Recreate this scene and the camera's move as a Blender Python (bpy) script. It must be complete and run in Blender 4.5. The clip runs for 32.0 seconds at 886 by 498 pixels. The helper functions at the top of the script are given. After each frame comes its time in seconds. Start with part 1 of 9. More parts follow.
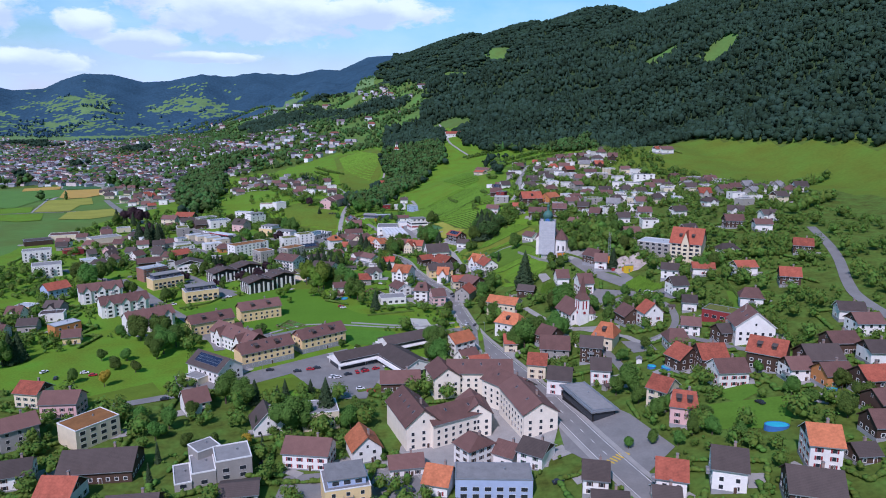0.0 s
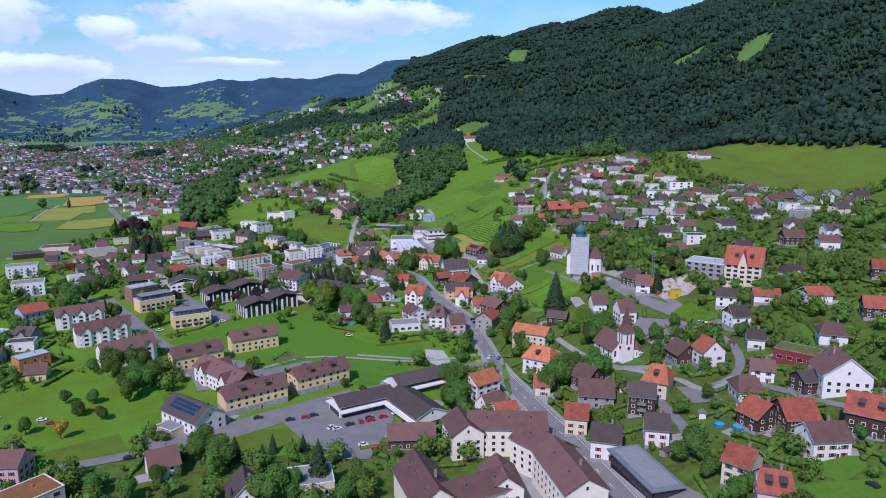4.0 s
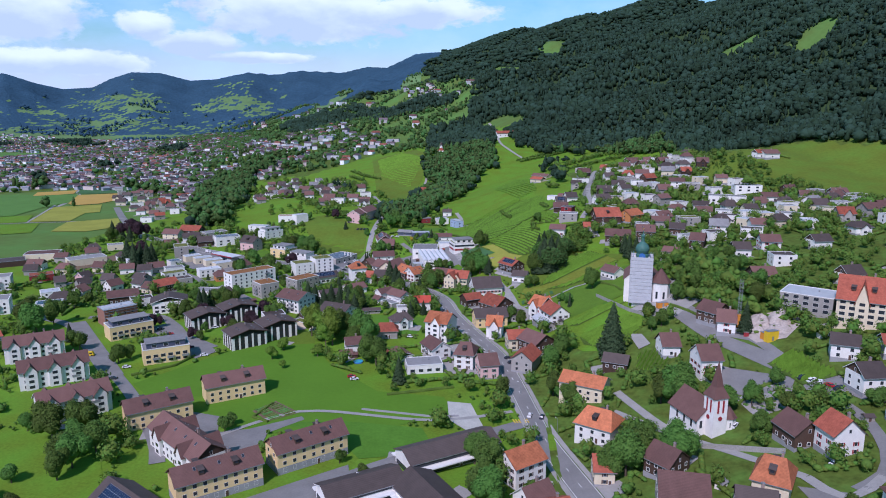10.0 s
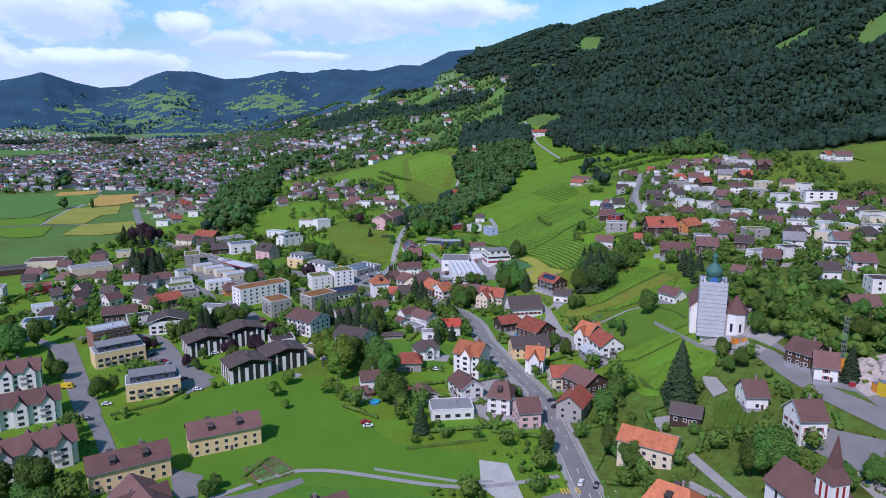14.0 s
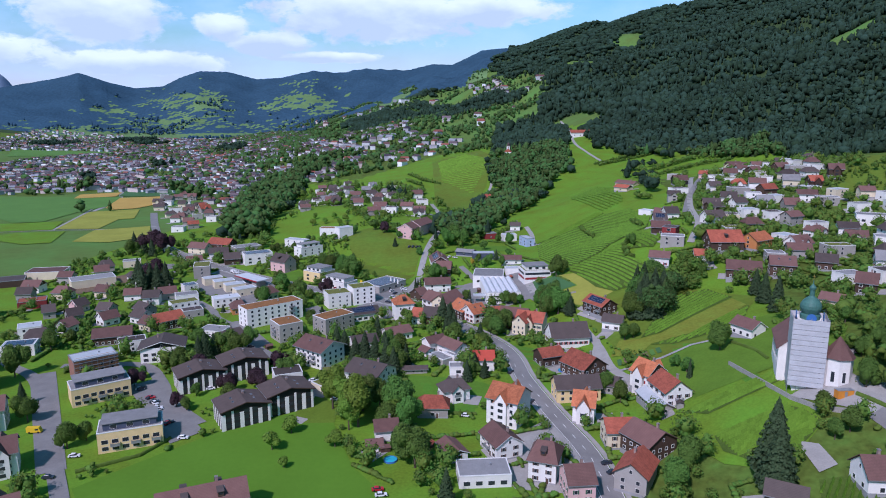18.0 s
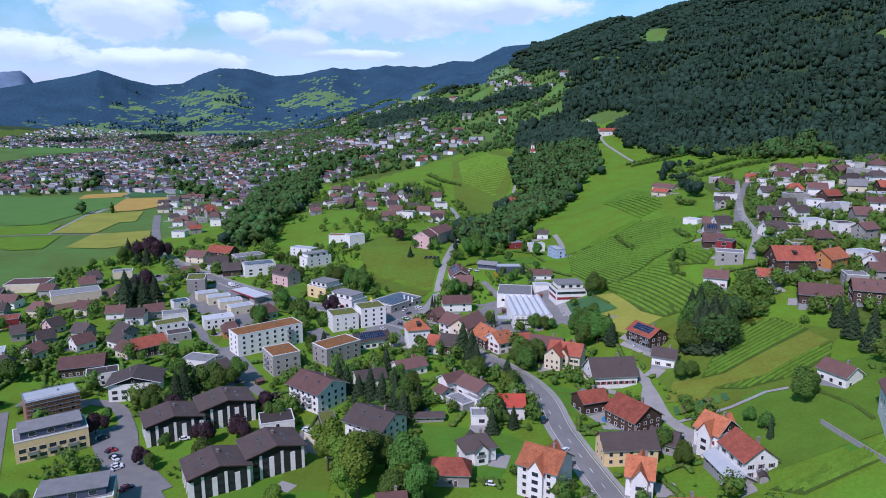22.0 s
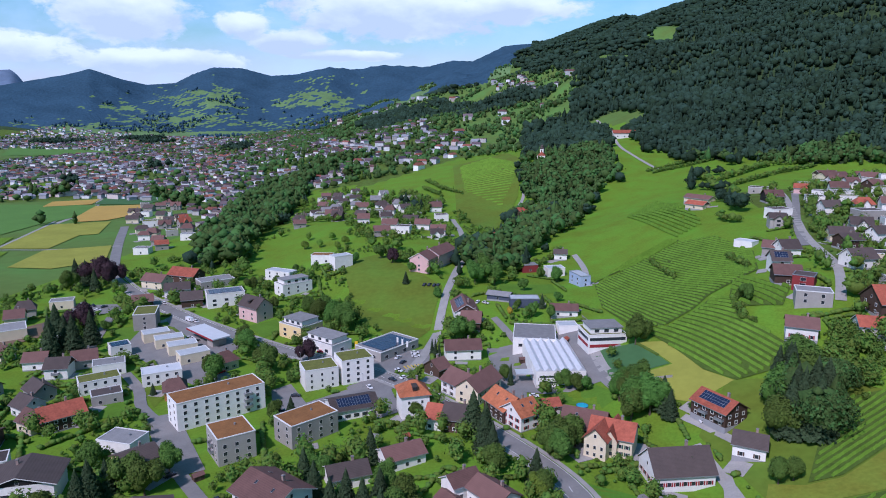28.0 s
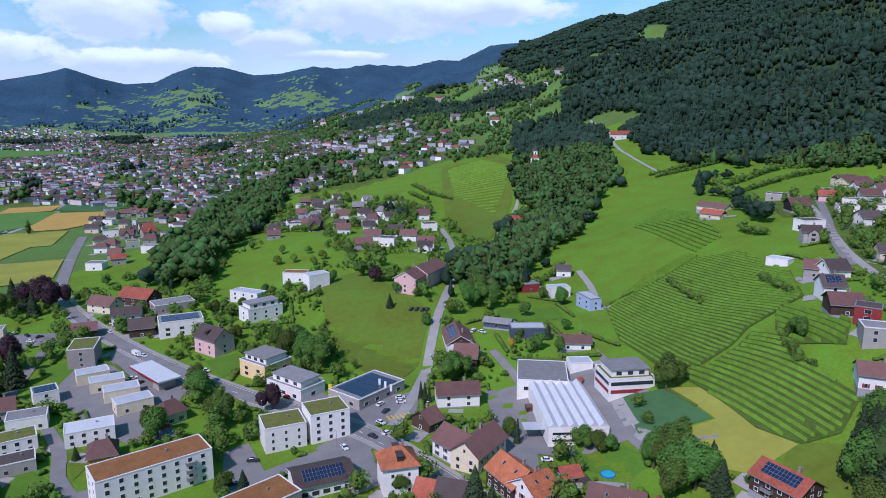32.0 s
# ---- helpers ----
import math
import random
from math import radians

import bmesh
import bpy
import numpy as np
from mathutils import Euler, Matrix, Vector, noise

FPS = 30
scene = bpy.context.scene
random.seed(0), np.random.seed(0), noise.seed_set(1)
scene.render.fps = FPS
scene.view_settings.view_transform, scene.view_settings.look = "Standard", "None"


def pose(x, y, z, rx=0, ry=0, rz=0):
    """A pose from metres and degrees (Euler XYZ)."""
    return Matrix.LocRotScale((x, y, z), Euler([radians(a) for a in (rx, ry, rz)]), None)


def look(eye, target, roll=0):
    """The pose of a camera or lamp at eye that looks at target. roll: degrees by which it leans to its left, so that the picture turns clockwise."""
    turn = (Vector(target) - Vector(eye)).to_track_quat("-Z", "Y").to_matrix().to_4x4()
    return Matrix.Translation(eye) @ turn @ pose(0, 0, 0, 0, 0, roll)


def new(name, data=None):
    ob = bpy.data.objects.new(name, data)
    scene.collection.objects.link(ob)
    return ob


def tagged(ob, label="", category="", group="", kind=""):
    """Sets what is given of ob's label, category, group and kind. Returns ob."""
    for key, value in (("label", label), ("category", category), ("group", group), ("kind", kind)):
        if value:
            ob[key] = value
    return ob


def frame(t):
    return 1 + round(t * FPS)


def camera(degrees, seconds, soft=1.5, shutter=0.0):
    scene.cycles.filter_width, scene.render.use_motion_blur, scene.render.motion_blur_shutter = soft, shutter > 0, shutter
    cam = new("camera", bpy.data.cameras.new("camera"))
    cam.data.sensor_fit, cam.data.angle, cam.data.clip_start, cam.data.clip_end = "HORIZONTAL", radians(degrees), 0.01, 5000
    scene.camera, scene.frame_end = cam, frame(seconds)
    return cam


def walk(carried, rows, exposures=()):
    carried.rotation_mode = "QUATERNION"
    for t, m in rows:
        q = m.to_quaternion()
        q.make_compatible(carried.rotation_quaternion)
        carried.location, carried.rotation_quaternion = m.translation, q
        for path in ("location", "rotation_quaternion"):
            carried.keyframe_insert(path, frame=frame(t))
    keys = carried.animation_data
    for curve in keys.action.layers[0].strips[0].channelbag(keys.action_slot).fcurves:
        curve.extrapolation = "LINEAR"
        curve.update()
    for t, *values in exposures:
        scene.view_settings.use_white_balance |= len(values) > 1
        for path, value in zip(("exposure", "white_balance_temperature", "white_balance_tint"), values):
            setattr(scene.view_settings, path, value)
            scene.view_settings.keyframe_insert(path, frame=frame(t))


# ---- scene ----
cam = camera(65.39, 32.0, 1.0)
PATH = [
    (0.0, look((-0.00, -0.00, 136.00), (-0.00, 980.73, -59.35), 0.13)),
    (1.0, look((-0.30, 14.82, 135.64), (-5.46, 995.39, -60.48), 0.07)),
    (2.0, look((-0.58, 29.61, 135.28), (-14.28, 1010.94, -56.57), 0.02)),
    (3.0, look((-0.81, 44.32, 134.93), (-21.84, 1025.89, -55.00), -0.02)),
    (3.5, look((-0.89, 51.63, 134.75), (-24.25, 1033.21, -54.84), -0.03)),
    (5.5, look((-1.06, 80.54, 134.06), (-36.57, 1061.80, -55.36), -0.02)),
    (6.0, look((-1.10, 87.72, 133.89), (-40.09, 1068.89, -55.27), -0.01)),
    (6.5, look((-1.16, 94.90, 133.72), (-44.12, 1075.67, -56.67), 0.01)),
    (7.0, look((-1.26, 102.08, 133.56), (-47.21, 1082.49, -58.00), 0.02)),
    (7.5, look((-1.41, 109.28, 133.39), (-46.50, 1088.23, -65.64), 0.04)),
    (8.0, look((-1.62, 116.50, 133.22), (-50.49, 1095.42, -65.07), 0.05)),
    (9.0, look((-2.24, 131.04, 132.88), (-61.26, 1109.62, -64.32), 0.07)),
    (10.0, look((-3.08, 145.65, 132.55), (-71.43, 1123.70, -64.28), 0.07)),
    (11.0, look((-4.06, 160.28, 132.22), (-82.94, 1137.52, -64.70), 0.07)),
    (12.0, look((-5.12, 174.88, 131.89), (-95.82, 1151.01, -65.41), 0.06)),
    (13.0, look((-6.20, 189.38, 131.57), (-108.35, 1164.22, -66.56), 0.05)),
    (14.0, look((-7.36, 203.75, 131.26), (-121.88, 1177.04, -67.70), 0.04)),
    (14.5, look((-8.00, 210.88, 131.10), (-128.29, 1183.49, -67.79), 0.03)),
    (16.5, look((-11.13, 238.91, 130.49), (-154.35, 1208.38, -68.56), -0.02)),
    (17.0, look((-12.09, 245.81, 130.34), (-161.21, 1214.40, -68.63), -0.03)),
    (18.0, look((-14.20, 259.57, 130.05), (-173.70, 1226.51, -68.88), -0.05)),
    (19.0, look((-16.52, 273.41, 129.76), (-186.30, 1238.43, -70.03), -0.06)),
    (20.0, look((-18.99, 287.50, 129.48), (-196.72, 1251.11, -70.18), -0.07)),
    (21.0, look((-21.58, 301.92, 129.20), (-206.15, 1263.81, -72.58), -0.05)),
    (22.0, look((-24.29, 316.56, 128.94), (-211.32, 1277.87, -73.29), -0.02)),
    (23.0, look((-27.13, 331.23, 128.67), (-217.89, 1291.96, -72.83), 0.01)),
    (24.0, look((-30.12, 345.75, 128.41), (-227.63, 1305.17, -72.87), 0.04)),
    (25.0, look((-33.28, 359.98, 128.14), (-231.73, 1319.01, -74.04), 0.06)),
    (25.5, look((-34.90, 367.01, 128.01), (-232.06, 1326.32, -74.08), 0.07)),
    (27.5, look((-41.50, 394.86, 127.46), (-229.01, 1356.28, -73.78), 0.10)),
    (28.0, look((-43.14, 401.83, 127.32), (-227.92, 1363.82, -73.73), 0.11)),
    (29.0, look((-46.36, 415.85, 127.03), (-225.53, 1379.00, -73.58), 0.11)),
    (30.0, look((-49.53, 429.98, 126.74), (-223.76, 1394.02, -73.90), 0.12)),
    (31.0, look((-52.66, 444.16, 126.45), (-222.19, 1409.03, -74.27), 0.12)),
    (32.0, look((-55.76, 458.38, 126.15), (-220.97, 1424.03, -74.41), 0.13)),
]
walk(cam, PATH, ((0, -0.26, 5600, 34), (32, -0.26, 5600, 34)))

# ---- world and sun ----
SUN_AZ, SUN_EL = radians(248), radians(47)  # the bearing of the sun on the plan, from +x, and its height
world = bpy.data.worlds.new("world")
scene.world = world
world.use_nodes = True
wt = world.node_tree
wt.nodes.clear()


def wnode(kind, **values):
    n = wt.nodes.new(kind)
    for key, value in values.items():
        n.inputs[key].default_value = value
    return n


w_out = wnode("ShaderNodeOutputWorld")
w_bg = wnode("ShaderNodeBackground", Strength=0.15)
sky = wnode("ShaderNodeTexSky")
sky.sky_type, sky.sun_disc = "NISHITA", False
sky.sun_elevation, sky.sun_rotation = SUN_EL, radians(90) - SUN_AZ
sky.air_density, sky.dust_density, sky.ozone_density = 1.0, 0.6, 2.0


def wmath(op, a, b=None):
    n = wt.nodes.new("ShaderNodeMath")
    n.operation = op
    for k, v in enumerate((a, b)):
        if isinstance(v, (int, float)):
            n.inputs[k].default_value = v
        elif v is not None:
            wt.links.new(v, n.inputs[k])
    return n.outputs[0]


w_co = wnode("ShaderNodeTexCoord")
w_xyz = wnode("ShaderNodeSeparateXYZ")
wt.links.new(w_co.outputs["Generated"], w_xyz.inputs[0])
bearing = wmath("DEGREES", wmath("ARCTAN2", w_xyz.outputs["Y"], w_xyz.outputs["X"]))
height = wmath("DEGREES", wmath("ARCSINE", w_xyz.outputs["Z"]))
w_vec = wnode("ShaderNodeCombineXYZ")
wt.links.new(bearing, w_vec.inputs["X"])
wt.links.new(wmath("MULTIPLY", height, 1.9), w_vec.inputs["Y"])
w_n1 = wnode("ShaderNodeTexNoise", Scale=0.42, Detail=10.0, Roughness=0.62, Distortion=0.2)
w_n2 = wnode("ShaderNodeTexNoise", Scale=0.19, Detail=6.0, Roughness=0.55)
w_n3 = wnode("ShaderNodeTexNoise", Scale=0.11, Detail=5.0, Roughness=0.6)
for n in (w_n1, w_n2, w_n3):
    wt.links.new(w_vec.outputs[0], n.inputs["Vector"])
# cumulus clouds: bearing, height, half width, half depth in degrees
CLOUDS = ((125.0, 6.7, 5.0, 2.3), (116.4, 6.1, 2.0, 1.0), (104.5, 7.4, 9.5, 2.3), (112.8, 5.0, 3.2, 0.9), (96.0, 7.6, 6.5, 1.3), (132.5, 4.0, 5.0, 1.1), (122.5, 3.4, 6.5, 0.9),
          (108.5, 4.0, 4.5, 0.45), (85.0, 12.5, 9.0, 2.6), (112.0, 13.0, 12.0, 3.0), (140.0, 11.0, 10.0, 3.0), (60.0, 14.0, 9.0, 3.0))
cover, base = None, None
for a, e, ra, re in CLOUDS:
    u = wmath("DIVIDE", wmath("SUBTRACT", bearing, a), ra)
    v = wmath("DIVIDE", wmath("SUBTRACT", height, e), re)
    d = wmath("SUBTRACT", 1.0, wmath("ADD", wmath("MULTIPLY", u, u), wmath("MULTIPLY", v, v)))
    w = wmath("MULTIPLY", wmath("MAXIMUM", wmath("ADD", d, 0.4), 0.0), v)
    cover = d if cover is None else wmath("MAXIMUM", cover, d)
    base = w if base is None else wmath("ADD", base, w)
puff = wmath("ADD", wmath("MAXIMUM", cover, -0.9), wmath("MULTIPLY", wmath("SUBTRACT", w_n1.outputs["Fac"], 0.44), 3.0))
w_ramp = wt.nodes.new("ShaderNodeValToRGB")
w_ramp.color_ramp.elements[0].position, w_ramp.color_ramp.elements[1].position = 0.0, 0.5
wt.links.new(puff, w_ramp.inputs["Fac"])
veil = wt.nodes.new("ShaderNodeValToRGB")
veil.color_ramp.elements[0].position, veil.color_ramp.elements[1].position = 0.40, 0.78
wt.links.new(w_n3.outputs["Fac"], veil.inputs["Fac"])
low = wmath("MAXIMUM", wmath("SUBTRACT", 1.0, wmath("MULTIPLY", wmath("ABSOLUTE", wmath("SUBTRACT", height, 2.2)), 0.33)), 0.0)
clear = wmath("MINIMUM", wmath("MAXIMUM", wmath("SUBTRACT", 1.3, wmath("MULTIPLY", height, 0.03)), 0.1), 1.0)
thin = wmath("MULTIPLY", clear, wmath("MINIMUM", wmath("ADD", wmath("MULTIPLY", veil.outputs["Color"], 0.55), wmath("MULTIPLY", low, 0.45)), 0.85))
w_ramp2 = wt.nodes.new("ShaderNodeValToRGB")
w_ramp2.color_ramp.elements[0].position, w_ramp2.color_ramp.elements[1].position = 0.26, 0.60
w_ramp2.color_ramp.elements[0].color = (4.3, 5.7, 6.9, 1)
w_ramp2.color_ramp.elements[1].color = (6.6, 8.1, 8.9, 1)
wt.links.new(wmath("ADD", wmath("ADD", 0.40, wmath("MULTIPLY", base, 0.30)), wmath("MULTIPLY", wmath("SUBTRACT", w_n2.outputs["Fac"], 0.5), 0.9)), w_ramp2.inputs["Fac"])
w_sat = wnode("ShaderNodeHueSaturation", Hue=0.452, Saturation=1.4, Value=0.82)
w_thin = wt.nodes.new("ShaderNodeMix")
w_mix = wt.nodes.new("ShaderNodeMix")
w_thin.data_type = w_mix.data_type = "RGBA"
w_thin.inputs[7].default_value = (4.6, 6.9, 9.2, 1)
wt.links.new(sky.outputs["Color"], w_sat.inputs["Color"])
wt.links.new(thin, w_thin.inputs[0])
wt.links.new(w_sat.outputs["Color"], w_thin.inputs[6])
wt.links.new(w_ramp.outputs["Color"], w_mix.inputs[0])
wt.links.new(w_thin.outputs[2], w_mix.inputs[6])
wt.links.new(w_ramp2.outputs["Color"], w_mix.inputs[7])
wt.links.new(w_mix.outputs[2], w_bg.inputs["Color"])
wt.links.new(w_bg.outputs["Background"], w_out.inputs["Surface"])

sun = new("sun", bpy.data.lights.new("sun", "SUN"))
sun.data.energy, sun.data.angle, sun.data.color = 4.2, radians(2.5), (1.0, 0.93, 0.855)
sun.matrix_world = look((math.cos(SUN_AZ) * math.cos(SUN_EL) * 100, math.sin(SUN_AZ) * math.cos(SUN_EL) * 100, math.sin(SUN_EL) * 100), (0, 0, 0))


# ---- materials ----
def surface(name, colour, rough=0.8, grain=0.12, size=0.5, stain=0.12, stain_size=6.0, bump=0.0, metal=0.0, random_share=0.0, island=0.0,
            rows=0.0, spec=0.3, hue=0.0):
    """A material: colour with fine grain and broad stains, an even spread from object to object or island to island, and relief."""
    m = bpy.data.materials.new(name)
    m.use_nodes = True
    nt = m.node_tree
    bsdf = nt.nodes["Principled BSDF"]
    bsdf.inputs["Roughness"].default_value, bsdf.inputs["Metallic"].default_value = rough, metal
    bsdf.inputs["Specular IOR Level"].default_value = spec
    co = nt.nodes.new("ShaderNodeTexCoord") if not island else nt.nodes.new("ShaderNodeNewGeometry")
    vec = co.outputs["Object"] if not island else co.outputs["Position"]
    n1, n2 = nt.nodes.new("ShaderNodeTexNoise"), nt.nodes.new("ShaderNodeTexNoise")
    n1.inputs["Scale"].default_value, n2.inputs["Scale"].default_value = 1 / size, 1 / stain_size
    n1.inputs["Detail"].default_value, n2.inputs["Detail"].default_value = 4, 5
    nt.links.new(vec, n1.inputs["Vector"])
    nt.links.new(vec, n2.inputs["Vector"])

    def maths(op, a, b):
        n = nt.nodes.new("ShaderNodeMath")
        n.operation = op
        for k, v in enumerate((a, b)):
            if isinstance(v, (int, float)):
                n.inputs[k].default_value = v
            else:
                nt.links.new(v, n.inputs[k])
        return n.outputs[0]

    total = maths("ADD", maths("MULTIPLY", maths("SUBTRACT", n1.outputs["Fac"], 0.5), grain * 4), maths("MULTIPLY", maths("SUBTRACT", n2.outputs["Fac"], 0.5), stain * 4))
    source = None
    if random_share:
        source, share = nt.nodes.new("ShaderNodeObjectInfo").outputs["Random"], random_share
    elif island:
        source, share = co.outputs["Random Per Island"], island
    if source is not None:
        total = maths("ADD", total, maths("MULTIPLY", maths("SUBTRACT", source, 0.5), share * 2))
    if rows:
        wave = nt.nodes.new("ShaderNodeTexWave")
        wave.bands_direction = "Z"
        wave.inputs["Scale"].default_value, wave.inputs["Distortion"].default_value = 1 / rows, 0.6
        nt.links.new(vec, wave.inputs["Vector"])
        total = maths("ADD", total, maths("MULTIPLY", maths("SUBTRACT", wave.outputs["Fac"], 0.5), 0.16))
    factor = maths("MAXIMUM", maths("ADD", total, 1.0), 0.15)
    mix = nt.nodes.new("ShaderNodeVectorMath")
    mix.operation = "SCALE"
    mix.inputs[0].default_value = colour[:3]
    nt.links.new(factor, mix.inputs["Scale"])
    end = mix.outputs[0]
    if hue:
        hsv = nt.nodes.new("ShaderNodeHueSaturation")
        nt.links.new(end, hsv.inputs["Color"])
        drive = source if source is not None else n2.outputs["Fac"]
        nt.links.new(maths("ADD", maths("MULTIPLY", maths("SUBTRACT", drive, 0.5), hue * 2), 0.5), hsv.inputs["Hue"])
        end = hsv.outputs[0]
    nt.links.new(end, bsdf.inputs["Base Color"])
    if bump:
        b = nt.nodes.new("ShaderNodeBump")
        b.inputs["Strength"].default_value, b.inputs["Distance"].default_value = 0.6, bump
        nt.links.new(n1.outputs["Fac"], b.inputs["Height"])
        nt.links.new(b.outputs["Normal"], bsdf.inputs["Normal"])
    return m


def ramp_surface(name, colours, rough=0.8):
    """A material whose colour is picked island by island from a few."""
    m = surface(name, (1, 1, 1), rough, island=0.25, stain_size=3.0, size=0.6)
    nt = m.node_tree
    geo = nt.nodes.new("ShaderNodeNewGeometry")
    ramp = nt.nodes.new("ShaderNodeValToRGB")
    ramp.color_ramp.interpolation = "CONSTANT"
    while len(ramp.color_ramp.elements) < len(colours):
        ramp.color_ramp.elements.new(0.5)
    for k, c in enumerate(colours):
        ramp.color_ramp.elements[k].position = k / len(colours)
        ramp.color_ramp.elements[k].color = (*c, 1)
    nt.links.new(geo.outputs["Random Per Island"], ramp.inputs["Fac"])
    scale = [n for n in nt.nodes if n.type == "VECT_MATH"][0]
    nt.links.new(ramp.outputs["Color"], scale.inputs[0])
    return m


MEADOW = surface("meadow grass", (0.118, 0.222, 0.018), 0.95, 0.16, 1.2, 0.2, 18.0, spec=0.1, hue=0.045)
GARDEN = surface("garden ground", (0.088, 0.138, 0.023), 0.95, 0.26, 2.2, 0.36, 9.0, spec=0.1, hue=0.06)
PASTURE = surface("dry pasture", (0.112, 0.168, 0.020), 0.95, 0.12, 3.0, 0.17, 26.0, spec=0.1, hue=0.05)
FLOOR_WOOD = surface("woodland ground", (0.038, 0.066, 0.025), 0.95, 0.15, 4.0, 0.15, 30.0, spec=0.1)
PLAIN = surface("plain grass", (0.100, 0.178, 0.040), 0.95, 0.08, 9.0, 0.24, 70.0, spec=0.1, hue=0.06)
WHEAT = surface("ripe cereal field", (0.44, 0.29, 0.075), 0.95, 0.06, 3.0, 0.08, 30.0, spec=0.1)
CROP = surface("green crop field", (0.095, 0.205, 0.045), 0.95, 0.06, 3.0, 0.10, 30.0, spec=0.1)
CROP_DARK = surface("dark green crop leaves", (0.060, 0.145, 0.055), 0.95, 0.06, 3.0, 0.10, 30.0, spec=0.1)
STUBBLE_DRY = surface("yellowing grass", (0.165, 0.195, 0.026), 0.95, 0.14, 1.4, 0.2, 9.0, spec=0.1, hue=0.05)
STUBBLE = surface("pale grass field", (0.27, 0.28, 0.05), 0.95, 0.07, 3.0, 0.14, 25.0, spec=0.1)
ASPHALT = surface("asphalt", (0.205, 0.198, 0.192), 0.9, 0.08, 0.8, 0.14, 7.0)
PAVING = surface("pale paving", (0.31, 0.298, 0.28), 0.9, 0.09, 0.6, 0.12, 5.0)
GRAVEL = surface("gravel", (0.44, 0.43, 0.39), 0.95, 0.16, 0.7, 0.12, 6.0, bump=0.05)
PAINT_Y = surface("yellow road paint", (0.62, 0.42, 0.04), 0.7, 0.1, 0.3)
PAINT_W = surface("white road paint", (0.72, 0.72, 0.70), 0.7, 0.1, 0.3)
SOIL = surface("bare soil", (0.16, 0.11, 0.07), 0.95, 0.14, 1.0)
LEAF = surface("broadleaf foliage", (0.070, 0.132, 0.022), 0.75, 0.26, 0.38, 0.16, 3.0, bump=0.1, random_share=0.35, hue=0.03, spec=0.15)
LEAF_DARK = surface("dark conifer foliage", (0.034, 0.060, 0.024), 0.75, 0.2, 0.38, 0.16, 3.0, bump=0.1, random_share=0.2, spec=0.2)
LEAF_BRIGHT = surface("light green foliage", (0.115, 0.205, 0.022), 0.75, 0.2, 0.38, 0.16, 3.0, bump=0.1, random_share=0.2, hue=0.02, spec=0.2)
LEAF_RED = surface("copper beech foliage", (0.040, 0.018, 0.024), 0.75, 0.2, 0.38, 0.16, 3.0, bump=0.1, random_share=0.1)
LEAF_GOLD = surface("yellow foliage", (0.36, 0.26, 0.02), 0.75, 0.2, 0.38, 0.16, 3.0, bump=0.1)
LEAF_MIX = surface("garden foliage", (0.086, 0.154, 0.023), 0.75, 0.16, 0.38, 0.3, 7.0, bump=0.1, island=0.14, hue=0.03, spec=0.15)
FOREST = surface("mixed forest foliage", (0.024, 0.049, 0.029), 0.85, 0.22, 1.3, 0.34, 70.0, bump=0.5, island=0.3, hue=0.03, spec=0.1)
BROADWOOD = surface("valley woodland foliage", (0.052, 0.102, 0.026), 0.8, 0.22, 0.7, 0.28, 22.0, bump=0.3, island=0.4, hue=0.035, spec=0.12)
# grey rock pushed to blue to paint in the haze before the peak
HAZY_ROCK = surface("distant grey rock with haze blue", (0.14, 0.20, 0.29), 0.95, 0.14, 30.0, 0.16, 150.0, spec=0.05)
# grass green muted towards blue, with the far haze mixed into the colour
HAZY_MEADOW = surface("distant pasture muted by painted haze", (0.125, 0.215, 0.085), 0.95, 0.12, 20.0, 0.16, 140.0, spec=0.05)
# blue in this foliage colour stands in for distance haze
HAZY_FOREST = surface("distant forest foliage with haze blue", (0.034, 0.078, 0.120), 0.95, 0.16, 14.0, 0.16, 160.0, bump=8.0, island=0.02, spec=0.05)
# soil and weeds, darkened to paint in the shadows between vine rows
VINE_SHADED_SOIL = surface("vineyard soil and weeds with row shade", (0.066, 0.112, 0.019), 0.95, 0.2, 1.0, 0.2, 9.0, spec=0.1)
VINE = surface("vine leaves", (0.118, 0.235, 0.022), 0.8, 0.16, 0.6, 0.14, 14.0, island=0.12, spec=0.15)
BARK = surface("bark", (0.10, 0.075, 0.055), 0.9, 0.2, 0.3)

# ---- mesh helpers ----


def mesh_from(name, verts, faces, mats=(), index=None):
    me = bpy.data.meshes.new(name)
    me.from_pydata([tuple(map(float, v)) for v in verts], [], [tuple(map(int, f)) for f in faces])
    for m in mats:
        me.materials.append(m)
    if index is not None:
        me.polygons.foreach_set("material_index", np.asarray(index, dtype=np.int32))
    me.update()
    return me


def mesh_fast(name, verts, loops, sides, mats, index=None):
    """A mesh from arrays: all faces have the same number of sides."""
    me = bpy.data.meshes.new(name)
    verts, loops = np.asarray(verts, np.float32), np.asarray(loops, np.int32).ravel()
    count = len(loops) // sides
    me.vertices.add(len(verts))
    me.vertices.foreach_set("co", verts.ravel())
    me.loops.add(len(loops))
    me.loops.foreach_set("vertex_index", loops)
    me.polygons.add(count)
    me.polygons.foreach_set("loop_start", np.arange(count, dtype=np.int32) * sides)
    for m in mats:
        me.materials.append(m)
    if index is not None:
        me.polygons.foreach_set("material_index", np.asarray(index, dtype=np.int32))
    me.update(calc_edges=True)
    me.validate()
    return me


def part(name, me, parent, label="", m=None):
    """Links a mesh as one part under a thing."""
    ob = new(name, me)
    ob.parent = parent
    if m is not None:
        ob.matrix_basis = m
    if label:
        ob["label"] = label
    return ob


